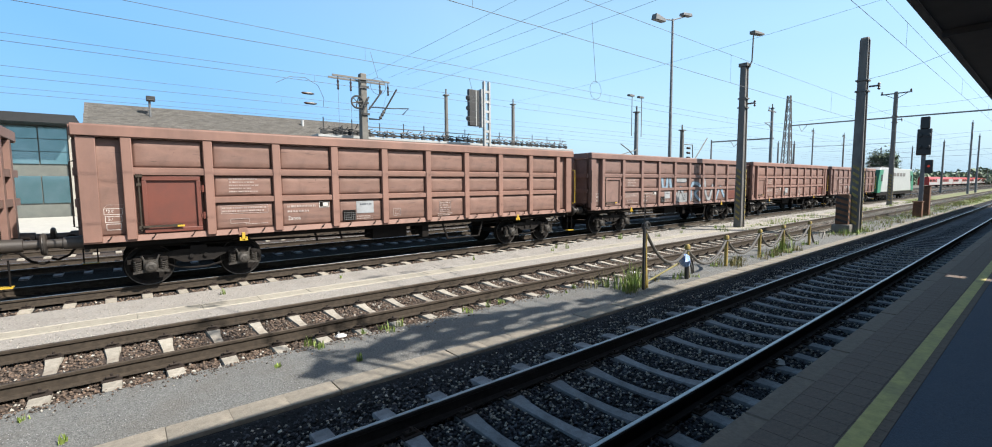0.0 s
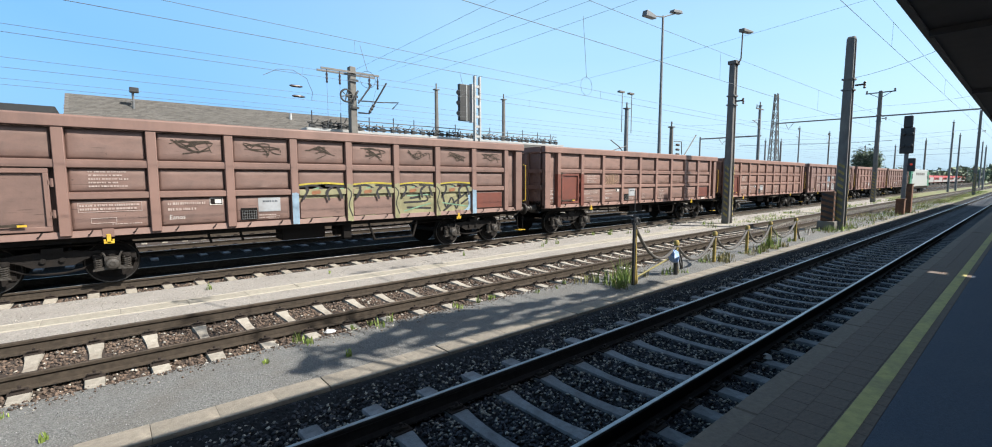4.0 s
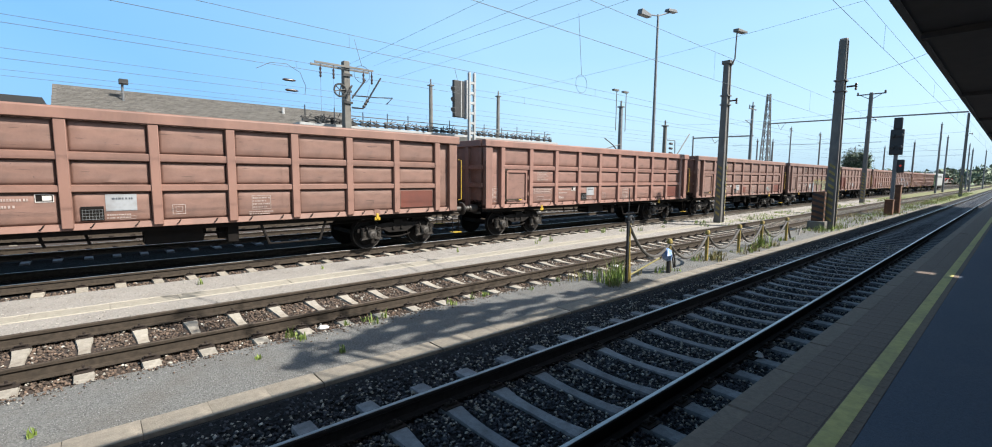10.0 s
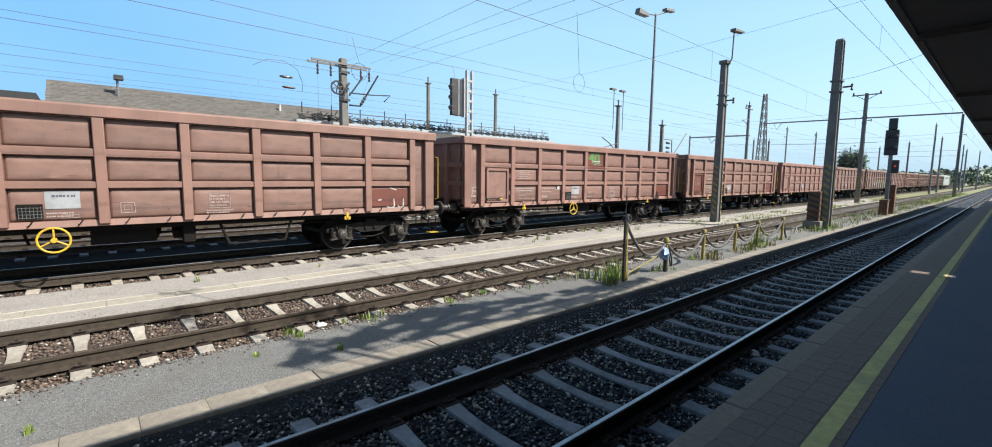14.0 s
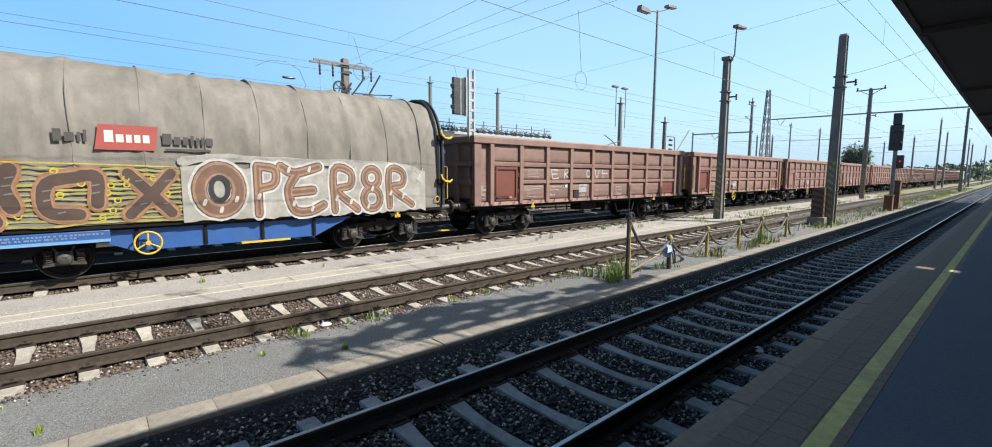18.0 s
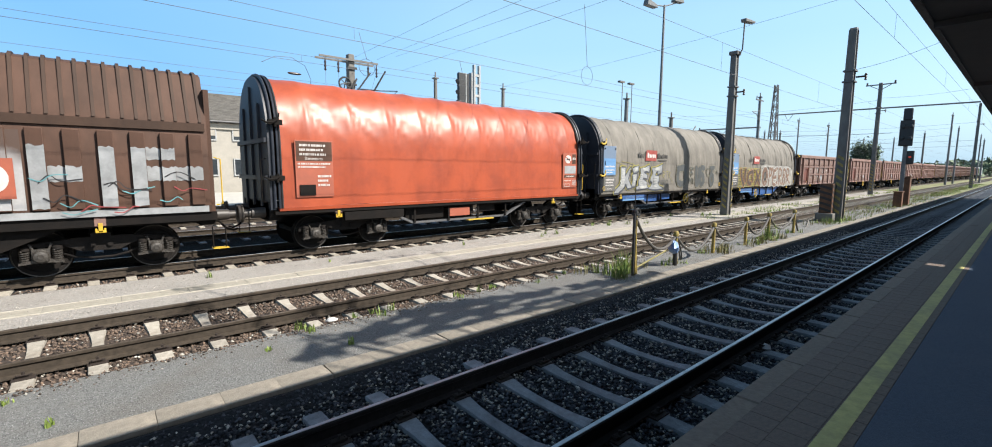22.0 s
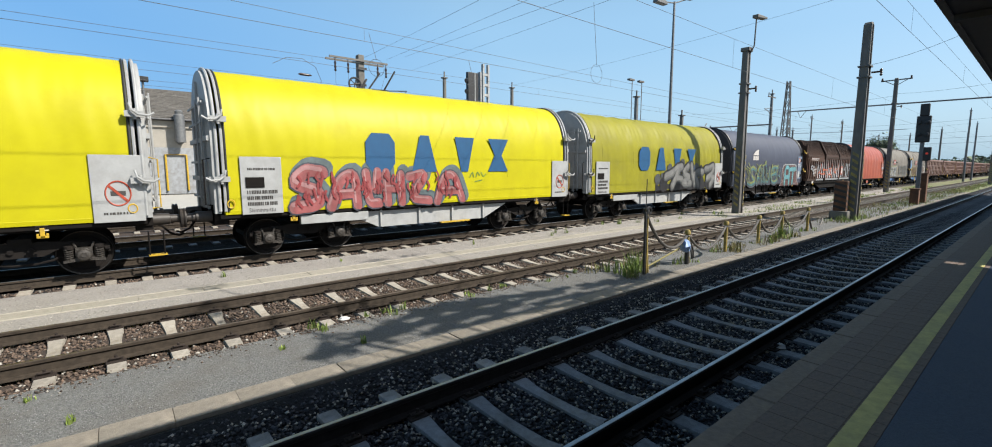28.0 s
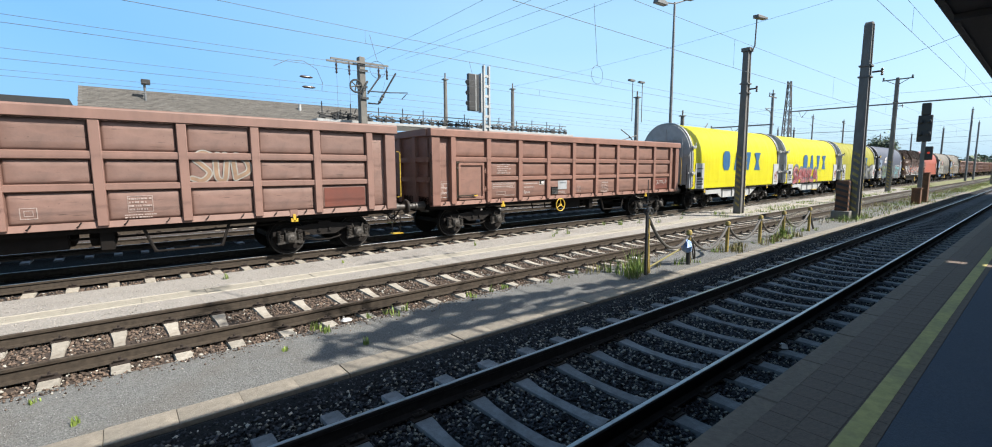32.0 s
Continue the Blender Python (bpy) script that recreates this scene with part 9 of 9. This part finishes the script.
part("grey_door", Shape().box(2.3, 6.0, BY - 0.08, BY - 0.012, -0.1, 4.15), M_plate, bl, "grey sliding gate")
part("gate_rail", Shape().tube([(3.6, BY - 0.2, 0.2), (3.6, BY - 0.2, 3.5), (5.2, BY - 0.2, 3.5), (5.2, BY - 0.2, 0.2)], 0.09, 6), M_yellow, bl, "yellow gate frame")
part("lamp_bracket", Shape().rod((2.6, BY + 3.6, 8.6), (2.6, BY + 3.6, 10.4), 0.10, 8).rod((2.6, BY + 3.4, 9.6), (2.1, BY + 3.2, 9.5), 0.05, 6), M_galv, bl)
part("roof_lamp", Shape().box(2.35, 3.05, BY + 3.2, BY + 3.9, 10.4, 10.85), M_sig, bl, "dark floodlight box", bevel=0.04)
part("roof_hatch", Shape().rod((16.8, BY + 4, 8.8), (16.8, BY + 4, 9.8), 0.16, 8), M_ltgrey, bl)
gb = thing("glass_building", "modern station hall with blue-green glass front and dark flat roof", "building", (0, 0, 0))
M_hall = mat("hall_cladding", (0.111, 0.1177, 0.1043), (0.08475, 0.0915, 0.08475), 1.5, 0.8, bump=0.1, dirt=(0.06525, 0.06525, 0.0585), dscale=0.6)
part("wall", Shape().box(-45, -3.0, 50, 62, -0.3, 7.0), M_hall, gb)
part("corner_pier", Shape().box(-3.0, -2.25, 49.6, 52, -0.3, 6.9), M_plaster, gb)
part("roof", Shape().box(-47, -2.4, 47.5, 63, 7.0, 7.65), M_sig, gb, "dark flat roof edge")
for i in range(16):
    for j in range(3):
        part("glass_pane", Shape().box(-4.7 - i * 1.7, -3.08 - i * 1.7, 49.9, 49.96, 4.05 + j * 0.97, 4.97 + j * 0.97), M_teal, gb)
    part("shopfront_pane", Shape().box(-4.7 - i * 1.7, -3.08 - i * 1.7, 49.9, 49.96, 1.0, 3.1), M_teal, gb)
slab("station_forecourt", -60, 120, 27.5, 49.8, -0.42, -0.1, M_paving, "bright pale paving before the station building", "pavement")

# trees at the horizon
def clump(name, label, at, r, h, seed, n=900, leaf=0.5):
    t = thing(name, label, "tree", at, "distant trees")
    rng = np.random.default_rng(seed)
    part("trunk", Shape().rod((0, 0, -0.3), (0, 0, h * 0.55), r * 0.07, 8, r * 0.03).rod((0, 0, h * 0.35), (r * 0.4, 0.1, h * 0.65), r * 0.03, 6, r * 0.015).rod((0, 0, h * 0.4), (-r * 0.4, -0.1, h * 0.7), r * 0.03, 6, r * 0.015), M_bark, t)
    lobes = rng.normal(0, 1, (14, 3)) * np.array([r * 0.34, r * 0.34, h * 0.15]) + np.array([0, 0, h * 0.58])
    c = lobes[rng.integers(0, 14, n)] + rng.normal(0, 1, (n, 3)) * np.array([r * 0.22, r * 0.22, h * 0.10])
    p = rng.normal(0, 1, (n, 4, 3)) * leaf * 0.5
    p[:, 2] = p[:, 0] + rng.normal(0, 0.2, (n, 3)) * leaf
    p[:, 1] += leaf * 0.4
    v = (c[:, None] + p).reshape(-1, 3)
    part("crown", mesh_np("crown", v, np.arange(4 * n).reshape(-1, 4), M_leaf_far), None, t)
    return t


clump("tree", "rounded green tree beyond the tracks", (150, 28.3, -0.4), 3.3, 11.4, 5, 11000, 0.32)
rng = np.random.default_rng(11)
n = 42000
c = np.stack([rng.uniform(330, 620, n), rng.uniform(-80, 330, n), np.zeros(n)], 1)
tops = 7.0 + 1.6 * np.sin(c[:, 1] * 0.11) + 1.2 * np.sin(c[:, 1] * 0.31 + c[:, 0] * 0.05) + 0.8 * np.sin(c[:, 0] * 0.4)
c[:, 2] = tops * rng.uniform(0.0, 1.0, n) ** 0.7
p = rng.normal(0, 0.75, (n, 4, 3))
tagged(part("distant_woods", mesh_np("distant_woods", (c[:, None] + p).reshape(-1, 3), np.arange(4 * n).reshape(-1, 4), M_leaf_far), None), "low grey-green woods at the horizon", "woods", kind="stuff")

# parked red and white passenger train
def coach(at):
    t = thing("passenger_coach", "red and white passenger coach standing in the distance", "train", at, "coaches of the standing train")
    part("body", Shape().ext("x", [(-1.4, 0.9), (-1.4, 2.9), (-1.1, 3.6), (1.1, 3.6), (1.4, 2.9), (1.4, 0.9)], -12.5, 12.5), M_red, t, bevel=0.04)
    part("light_band", Shape().box(-12.3, 12.3, -1.42, -1.404, 1.0, 1.85), M_loco_white, t)
    part("light_field", Shape().box(2.0, 12.3, -1.424, -1.405, 1.86, 2.9), M_loco_white, t)
    for i in range(9):
        part("window", Shape().box(-11.5 + i * 2.6, -9.7 + i * 2.6, -1.42, -1.404, 1.95, 2.75), M_window, t)
    for x in (-8, 8):
        b_ = part("bogie", FRAMES[1.8], None, t, at=(x, 0, 0))
        for e in (-0.9, 0.9):
            part("wheelset_still", WHEELSET, None, b_, at=(e, 0, 0.455))
    return t


c0 = coach((212, 27.6, -0.2))
for i in range(1, 8):
    copy_thing(c0, Matrix.Translation((212 + 26.0 * i, 27.6, -0.2)))

# unseen tree added behind the platform to cast the shade on the path
TOP = 8.0            # crown height, set for the shade's sharpness; the shade falls far over the path


def shading(gx, gy, h):
    """The place at height h whose shade falls on a spot of the ground."""
    return (gx - SUN_DIR.x / -SUN_DIR.z * h, gy - SUN_DIR.y / -SUN_DIR.z * h, h - 0.1)


ROOT = (shading(4.7, 5.9, TOP)[0], -8.7)
sh = thing("tree", "unseen leafy tree added to shade the path", "tree", (*ROOT, -0.4))
part("trunk", Shape().tube([(0, 0, 0), (0.1, 0.1, 3.2), (-0.1, 0.5, 5.8), (0.0, 1.6, 7.2)], 0.24, 9), M_bark, sh)
rng = np.random.default_rng(77)
# boughs set by the wanted shade: along the path, its start and end across
BOUGHS = [(1.63, 5.50, 5.60), (2.0, 5.42, 5.92), (2.5, 5.41, 5.98), (3.05, 5.38, 6.15), (3.6, 5.27, 6.43), (4.3, 5.22, 6.42), (5.0, 5.12, 6.20), (5.85, 4.96, 5.94), (6.8, 4.98, 5.78), (7.7, 5.02, 5.64), (8.7, 5.10, 5.44), (9.4, 5.22, 5.34)]
# gaps for the light flecks between the sprays, and single sprays further out
GAPS = [(2.2, 5.78, 0.16, 0.07), (2.36, 5.5, 0.18, 0.08), (2.95, 5.49, 0.28, 0.08), (3.27, 5.60, 0.2, 0.08), (4.05, 5.44, 0.3, 0.08), (4.95, 5.38, 0.26, 0.10), (5.5, 5.57, 0.28, 0.08), (6.2, 5.5, 0.35, 0.08), (6.95, 5.38, 0.36, 0.08),
        (7.5, 5.2, 0.34, 0.06), (3.9, 5.95, 0.14, 0.07), (4.6, 5.84, 0.2, 0.07), (3.3, 6.0, 0.16, 0.08), (5.3, 5.84, 0.22, 0.06), (5.7, 5.22, 0.3, 0.07), (6.6, 5.66, 0.26, 0.06)]
SPRAYS = [(2.6, 7.25, 0.34, 0.22, 130), (3.3, 6.95, 0.24, 0.16, 90), (1.2, 8.0, 0.22, 0.24, 90), (1.0, 8.6, 0.2, 0.14, 60), (1.25, 10.35, 0.24, 0.12, 40), (4.9, 10.8, 0.28, 0.08, 45), (6.0, 10.75, 0.26, 0.06, 35), (6.8, 10.55, 0.18, 0.05, 22), (2.1, 6.12, 0.14, 0.06, 40)]
lie = rng.uniform((1.6, 4.9), (9.4, 6.6), (42000, 2))
bx = [r[0] for r in BOUGHS]
wave = 0.05 * np.sin(11 * lie[:, 0]) + 0.04 * np.sin(23 * lie[:, 0] + 1.3)
keep = (lie[:, 1] > np.interp(lie[:, 0], bx, [r[1] for r in BOUGHS]) + 0.3 * wave) & (lie[:, 1] < np.interp(lie[:, 0], bx, [r[2] for r in BOUGHS]) + wave)
for gx, gy, rx, ry in GAPS:
    keep &= ((lie[:, 0] - gx) / rx) ** 2 + ((lie[:, 1] - gy) / ry) ** 2 > rng.uniform(1.5, 2.6, len(lie))
lie = lie[keep]
high = TOP + 0.25 * np.sin(2.3 * lie[:, 0]) + rng.normal(0, 0.06, len(lie))
leaves = [np.stack(shading(lie[:, 0], lie[:, 1], high), 1)]
for gx, gy, rx, ry, n in SPRAYS:
    turn, away = rng.uniform(0, 2 * math.pi, n), np.sqrt(rng.uniform(0, 1, n)) * 1.6
    leaves.append(np.array(shading(gx, gy, TOP)) + np.stack([np.cos(turn) * away * rx, np.sin(turn) * away * ry, rng.normal(0, 0.04, n)], 1))
for gx, gy in [(r[0], (r[1] + r[2]) / 2) for r in BOUGHS] + [(q[0], q[1]) for q in SPRAYS]:
    tip = shading(gx, gy, TOP)
    q = (tip[0] - ROOT[0], tip[1] - ROOT[1], tip[2] + 0.4)
    part("limb", Shape().tube([(0.0, 1.5, 6.9), (q[0] * 0.35, 1.5 + (q[1] - 1.5) * 0.35, 7.4), (q[0] * 0.75, 1.5 + (q[1] - 1.5) * 0.75, q[2] - 0.15), q], 0.018, 5), M_bark, sh)
c = np.concatenate(leaves) - np.array([*ROOT, -0.4])
p = rng.normal(0, 1, (len(c), 4, 3)) * 0.038
part("crown", mesh_np("crown", (c[:, None] + p).reshape(-1, 3), np.arange(4 * len(c)).reshape(-1, 4), M_leaf), None, sh)


# ---- wires ----
def contact_line(y, low, high, x0=-30.0, x1=300.0, phase=0.0):
    """Contact wire and carrying wire of one track, with droppers."""
    t = thing("contact_line", "overhead contact wire hung from a carrying wire", "overhead wire", (0, y, 0), "overhead wires")
    part("contact_wire", Shape().rod((x0, 0, low), (x1, 0, low), 0.0055 if y < 4 else 0.0075, 5), M_wire, t)
    pts = []
    n = int((x1 - x0) / 6)
    for k in range(n + 1):
        x = x0 + 6.0 * k
        u = ((x + phase) / 60.0) % 1.0
        pts.append((x, 0, high + 0.12 - 0.5 * u * (1 - u)))
    part("carrying_wire", Shape().tube(pts, 0.0045 if y < 4 else 0.0065, 5), M_wire, t)
    for x in (x0, x1):
        part("end_post", Shape().tube([(x, 2.3, -0.3), (x, 2.3, high), (x, 2.2, high + 0.1), (x, 0, high + 0.1)], 0.08, 6), M_galv, t)
    for x, _, z in pts[::2]:
        part("dropper", Shape().rod((x, 0, low), (x, 0, z), 0.004, 4), M_wire, t)
    return t


lines = [contact_line(Y1, 6.05, 6.75, phase=10), contact_line(Y2, 5.90, 6.90, phase=25), contact_line(Y3, 5.95, 6.25), contact_line(18.2, 6.15, 6.36, phase=40),
         contact_line(22.9, 6.0, 6.3, phase=15), contact_line(28.0, 6.15, 6.4, phase=30)]
for ln, x, z, r in ((lines[2], 16.95, 6.38, 0.40), (lines[3], 8.6, 6.3, 0.34), (lines[3], 13.6, 6.0, 0.30)):
    part("wire_loop", Shape().ring((x, 0, z), "y", r, 0.009, 20, 4).rod((x, 0, z + r), (x - 0.3, 0, z + r + (2.6 if x > 16 else 1.0)), 0.009, 4), M_wire, ln)
for x, z in ((7.2, 6.58), (7.3, 6.12)):
    part("insulator", Shape().lathe((x - 0.3, 0, z), "x", [(0, 0.02), (0.05, 0.045), (0.12, 0.06), (0.45, 0.06), (0.52, 0.045), (0.6, 0.02)], 10), M_insul, lines[4])
part("jumper_wire", Shape().tube([(5.8, 0, 6.9), (6.4, 0, 7.25), (7.1, 0, 7.3), (7.7, 0, 7.0), (7.95, 0, 6.4), (7.9, 0, 6.0)], 0.012, 5), M_wire, lines[4])


def cross_wire(p, q, r=0.008, label="feeder wire spanning the tracks", sag=0.35):
    n = 8
    d = [(p[0] + (q[0] - p[0]) * k / n, p[1] + (q[1] - p[1]) * k / n, p[2] + (q[2] - p[2]) * k / n - sag * 4 * (k / n) * (1 - k / n)) for k in range(n + 1)]
    return tagged(part("feeder_wire", Shape().tube(d, r * 0.75, 5), M_wire), label, "overhead wire", "overhead wires")


for a_, b_ in (((11.62, 25.0, 8.63), (10.95, 14.01, 8.5)), ((13.5, 25.0, 8.94), (12.36, 13.19, 8.5)), ((14.9, 25.0, 9.31), (13.44, 11.82, 8.5)), ((15.6, 25.0, 8.68), (14.73, 10.68, 8.5))):
    far_ = [b_[k] + (b_[k] - a_[k]) * 1.2 for k in range(3)]
    cross_wire([a_[k] + (a_[k] - b_[k]) * 0.22 for k in range(3)], far_, 0.008, sag=0.06)
cross_wire((26.5, 30.0, 9.2), (23.0, 1.0, 9.4))
cross_wire((26.5, 30.0, 9.2), (24.0, 27.0, 4.0), 0.008, "stay wire of a mast")
cross_wire((25.6, 5.6, 6.6), (25.2, 0.4, 8.4), 0.010)
cross_wire((57.8, 10.3, 9.2), (57.2, 0.4, 9.8), 0.012)
cross_wire((57.8, 10.3, 9.0), (57.2, 30.0, 9.0), 0.012)
cross_wire((92.8, 5.5, 9.0), (92.8, 31.0, 9.2), 0.015)
cross_wire((110, 9.7, 9.5), (110, 33.0, 9.5), 0.015)
cross_wire((110, 9.7, 8.3), (110, 33.0, 8.3), 0.015)
cross_wire((75, 11.9, 6.9), (75, 30.0, 7.3), 0.030, sag=0.1)
cross_wire((140, 7.1, 7.6), (140, 34.0, 7.6), 0.030, sag=0.1)
cross_wire((165, 9.0, 9.9), (165, 40.0, 9.9), 0.035, sag=0.1)
bm_ = thing("gantry_beam", "steel tube beam spanning the tracks from a mast", "gantry", (92.8, 0, 0))
part("tube", Shape().rod((0, 5.5, 11.75), (0, 31.0, 12.1), 0.11, 8), M_galv, bm_)
part("hanger", Shape().tube([(0, 29.5, 12.0), (0, 29.0, 10.9), (0, 28.2, 12.0)], 0.05, 5), M_mastdark, bm_)
part("end_post", Shape().rod((0, 31.0, -0.3), (0, 31.0, 12.4), 0.16, 8, 0.10), M_galv, bm_)
b2 = thing("gantry_beam", "short steel beam with wire hangers", "gantry", (57.0, 0, 0))
part("tube", Shape().rod((0, 20.5, 7.05), (0, 27.5, 7.15), 0.08, 8), M_galv, b2)
part("hanger", Shape().tube([(0, 25.2, 7.1), (0, 24.8, 6.4), (0, 24.0, 7.1)], 0.04, 5), M_mastdark, b2)
part("end_post", Shape().rod((0, 27.5, -0.3), (0, 27.5, 7.4), 0.12, 8, 0.09), M_galv, b2)
for x, y_, top, mm in ((110, 32.3, 12.6, M_galv), (108, 26.6, 11.0, M_mastdark), (111, 13.0, 8.8, M_mastdark), (112, 9.8, 11.8, M_galv), (125, 9.9, 10.4, M_galv), (128, 19.7, 9.0, M_mastdark),
                       (140, 7.1, 8.6, M_galv), (150, 13.2, 10.0, M_mastdark), (165, 9.0, 11.0, M_galv), (180, 6.6, 10.0, M_galv), (76, 24.6, 7.6, M_mastdark), (84, 29.5, 8.4, M_galv), (205, 12.0, 11.0, M_galv), (160, 31.0, 11, M_mastdark)):
    plain_mast(x, y_, top, 0.17, "distant line mast in the station throat", mm, 0.9 if top > 10.5 else 0.0)

# platform roof beyond the tracks with a row of fittings on it
pr = thing("platform_roof", "low white platform roof with a row of dark fittings on top", "roof", (0, 0, 0))
part("roof_slab", Shape().box(8.6, 29.6, 25.9, 29.2, 4.90, 5.04), M_ltgrey, pr)
for x in (9.5, 16, 22.5, 29):
    part("column", Shape().rod((x, 27.6, -0.3), (x, 27.6, 4.92), 0.12, 8), M_galv, pr)
part("cable_tray", Shape().box(9.0, 28.9, 26.05, 26.25, 5.16, 5.24), M_sig, pr)
part("low_pipe", Shape().rod((9.0, 25.98, 5.36), (28.9, 25.98, 5.38), 0.022, 6), M_mastdark, pr)
part("top_pipe", Shape().rod((11.4, 26.0, 5.62), (28.8, 26.0, 5.66), 0.028, 6), M_galv, pr)
rng = random.Random(8)
for i in range(38):
    x = 9.0 + i * 0.53 + rng.uniform(-0.12, 0.12)
    f = Shape().rod((0, 0, 0), (0, 0, rng.uniform(0.75, 0.95) if i % 3 == 0 else rng.uniform(0.25, 0.5)), 0.03, 6)
    f.rod((-0.2, 0, 0.36), (0.2, 0, rng.uniform(0.3, 0.5)), 0.03, 5)
    f.box(-0.16, 0.20, -0.08, 0.08, 0.06, 0.20).rod((-0.25, 0, 0.30), (0.25, 0, 0.12), 0.035, 6)
    f.lathe((rng.uniform(-0.2, 0.2), 0, 0.02), "z", [(0, 0.06), (0.06, 0.10), (0.12, 0.05), (0.18, 0.10), (0.24, 0.04)], 8)
    if rng.random() < 0.5:
        f.rod((0.1, 0, 0.2), (0.35, 0, rng.uniform(0.4, 0.7)), 0.025, 5)
    part("fitting", f, M_sig, pr, at=(x, 26.0, 5.04))


# weeds
def weeds(name, label, spots, material, seed, blades=26, tall=0.28, lean=0.5):
    """Thin bent blades in tufts: (x, y, z, radius, height factor)."""
    rng = np.random.default_rng(seed)
    vs, k = [], 0
    for x, y, z, r, h in spots:
        n = int(blades * (0.6 + r))
        a = rng.uniform(0, 6.28, n)
        rad = r * np.sqrt(rng.uniform(0, 1, n))
        bx, by = x + rad * np.cos(a), y + rad * np.sin(a)
        hh = tall * h * rng.uniform(0.4, 1.1, n)
        b = rng.uniform(0, 6.28, n)
        lx, ly = np.cos(b) * hh * lean * rng.uniform(0.2, 1, n), np.sin(b) * hh * lean * rng.uniform(0.2, 1, n)
        w = rng.uniform(0.004, 0.011, n)
        px_, py_ = -np.sin(b) * w, np.cos(b) * w
        zb = np.full(n, z)
        q = np.stack([np.stack([bx - px_, by - py_, zb], 1), np.stack([bx + px_, by + py_, zb], 1),
                      np.stack([bx + lx * 0.45 + px_ * 0.8, by + ly * 0.45 + py_ * 0.8, zb + hh * 0.65], 1), np.stack([bx + lx * 0.45 - px_ * 0.8, by + ly * 0.45 - py_ * 0.8, zb + hh * 0.65], 1),
                      np.stack([bx + lx, by + ly, zb + hh], 1), np.stack([bx + lx + 0.002, by + ly, zb + hh], 1)], 1)
        vs.append(q)
    v = np.concatenate(vs)
    n = len(v)
    f1 = np.array([[0, 1, 2, 3], [3, 2, 5, 4]])
    faces = (f1[None] + 6 * np.arange(n)[:, None, None]).reshape(-1, 4)
    return tagged(part(name, mesh_np(name, v.reshape(-1, 3), faces, material), None), label, "weeds", kind="stuff")


rng = random.Random(14)
edge = [(rng.uniform(1.2, 8.5), rng.uniform(6.35, 6.72), -0.125, rng.uniform(0.03, 0.09), rng.uniform(0.25, 0.65)) for _ in range(16)]
edge += [(rng.uniform(-1, 6.0), rng.uniform(5.3, 6.7), -0.125, rng.uniform(0.02, 0.05), rng.uniform(0.15, 0.4)) for _ in range(4)]
edge += [(8.6 + rng.uniform(-0.6, 0.35), 5.6 + rng.uniform(-0.2, 0.6), -0.125, rng.uniform(0.04, 0.10), rng.uniform(0.8, 2.1)) for _ in range(15)]
edge += [(x + rng.uniform(-0.5, 0.7), 5.55 + rng.uniform(-0.2, 0.35), -0.125, rng.uniform(0.05, 0.14), rng.uniform(0.25, 0.8)) for x in (10.4, 12.9, 15.1, 16.8, 16.9, 17.1, 19.3) for _ in range(4)]
edge += [(17.0 + rng.uniform(-0.3, 0.3), 5.55 + rng.uniform(-0.15, 0.2), -0.125, 0.08, rng.uniform(1.4, 2.4)) for _ in range(6)]
edge += [(rng.uniform(23.5, 26.8), rng.uniform(5.2, 6.3), -0.125, 0.22, rng.uniform(0.4, 1.3)) for _ in range(18)]
edge += [(rng.uniform(22, 80), rng.uniform(9.4, 10.1) + (0.8 if rng.random() < 0.3 else 0), -0.15, rng.uniform(0.15, 0.4), rng.uniform(0.3, 1.0)) for _ in range(130)]
edge += [(rng.uniform(8, 24), rng.uniform(10.6, 11.8), -0.15, rng.uniform(0.05, 0.12), rng.uniform(0.4, 0.9)) for _ in range(12)]
edge += [(rng.uniform(27, 120), rng.uniform(5.3, 6.6), -0.125, rng.uniform(0.3, 0.9), rng.uniform(0.3, 0.9)) for _ in range(200)]
edge += [(rng.uniform(-2, 9), rng.uniform(11.0, 11.85), -0.15, rng.uniform(0.03, 0.06), rng.uniform(0.3, 0.8)) for _ in range(3)]
weeds("weeds", "green weeds and grass tufts along the path and tracks", edge, M_grass, 31)
dry = [(8.7 + rng.uniform(-1.0, 1.0), 5.7 + rng.uniform(-0.3, 0.7), -0.125, 0.15, rng.uniform(0.5, 1.4)) for _ in range(10)]
dry += [(x + rng.uniform(-0.4, 0.8), 5.5 + rng.uniform(-0.2, 0.3), -0.125, 0.15, rng.uniform(0.5, 1.1)) for x in (12.9, 13.3, 15.1, 16.9) for _ in range(5)]
dry += [(rng.uniform(22, 90), rng.uniform(5.4, 6.6), -0.125, rng.uniform(0.2, 0.6), rng.uniform(0.6, 1.3)) for _ in range(90)]
weeds("dry_weeds", "dry yellow weeds beside the barrier posts", dry, M_dry, 32)


# ---- motion ----
def motions():
    rows_t = [0.5 * k for k in range(65)]
    for ob in list(OPEN.values()) + list(COIL.values()) + [LOCO]:
        x0 = ob.matrix_basis.translation.copy()
        walk(ob, [(s, Matrix.Translation((x0.x + run(s), x0.y, x0.z))) for s in rows_t])
    # every wheelset turns with the distance gone; all share one set of keys
    wheels = [o for o in scene.objects if o.name.split(".")[0] == "wheelset"]
    steps = [i / 15 for i in range(481)]
    walk(wheels[0], [(s, Matrix.Rotation(run(s) / 0.455, 4, "Y")) for s in steps])
    act = wheels[0].animation_data.action
    for w in wheels[1:]:
        w.rotation_mode = "QUATERNION"
        w.animation_data_create()
        w.animation_data.action = act
        w.animation_data.action_slot = act.slots[0]


motions()
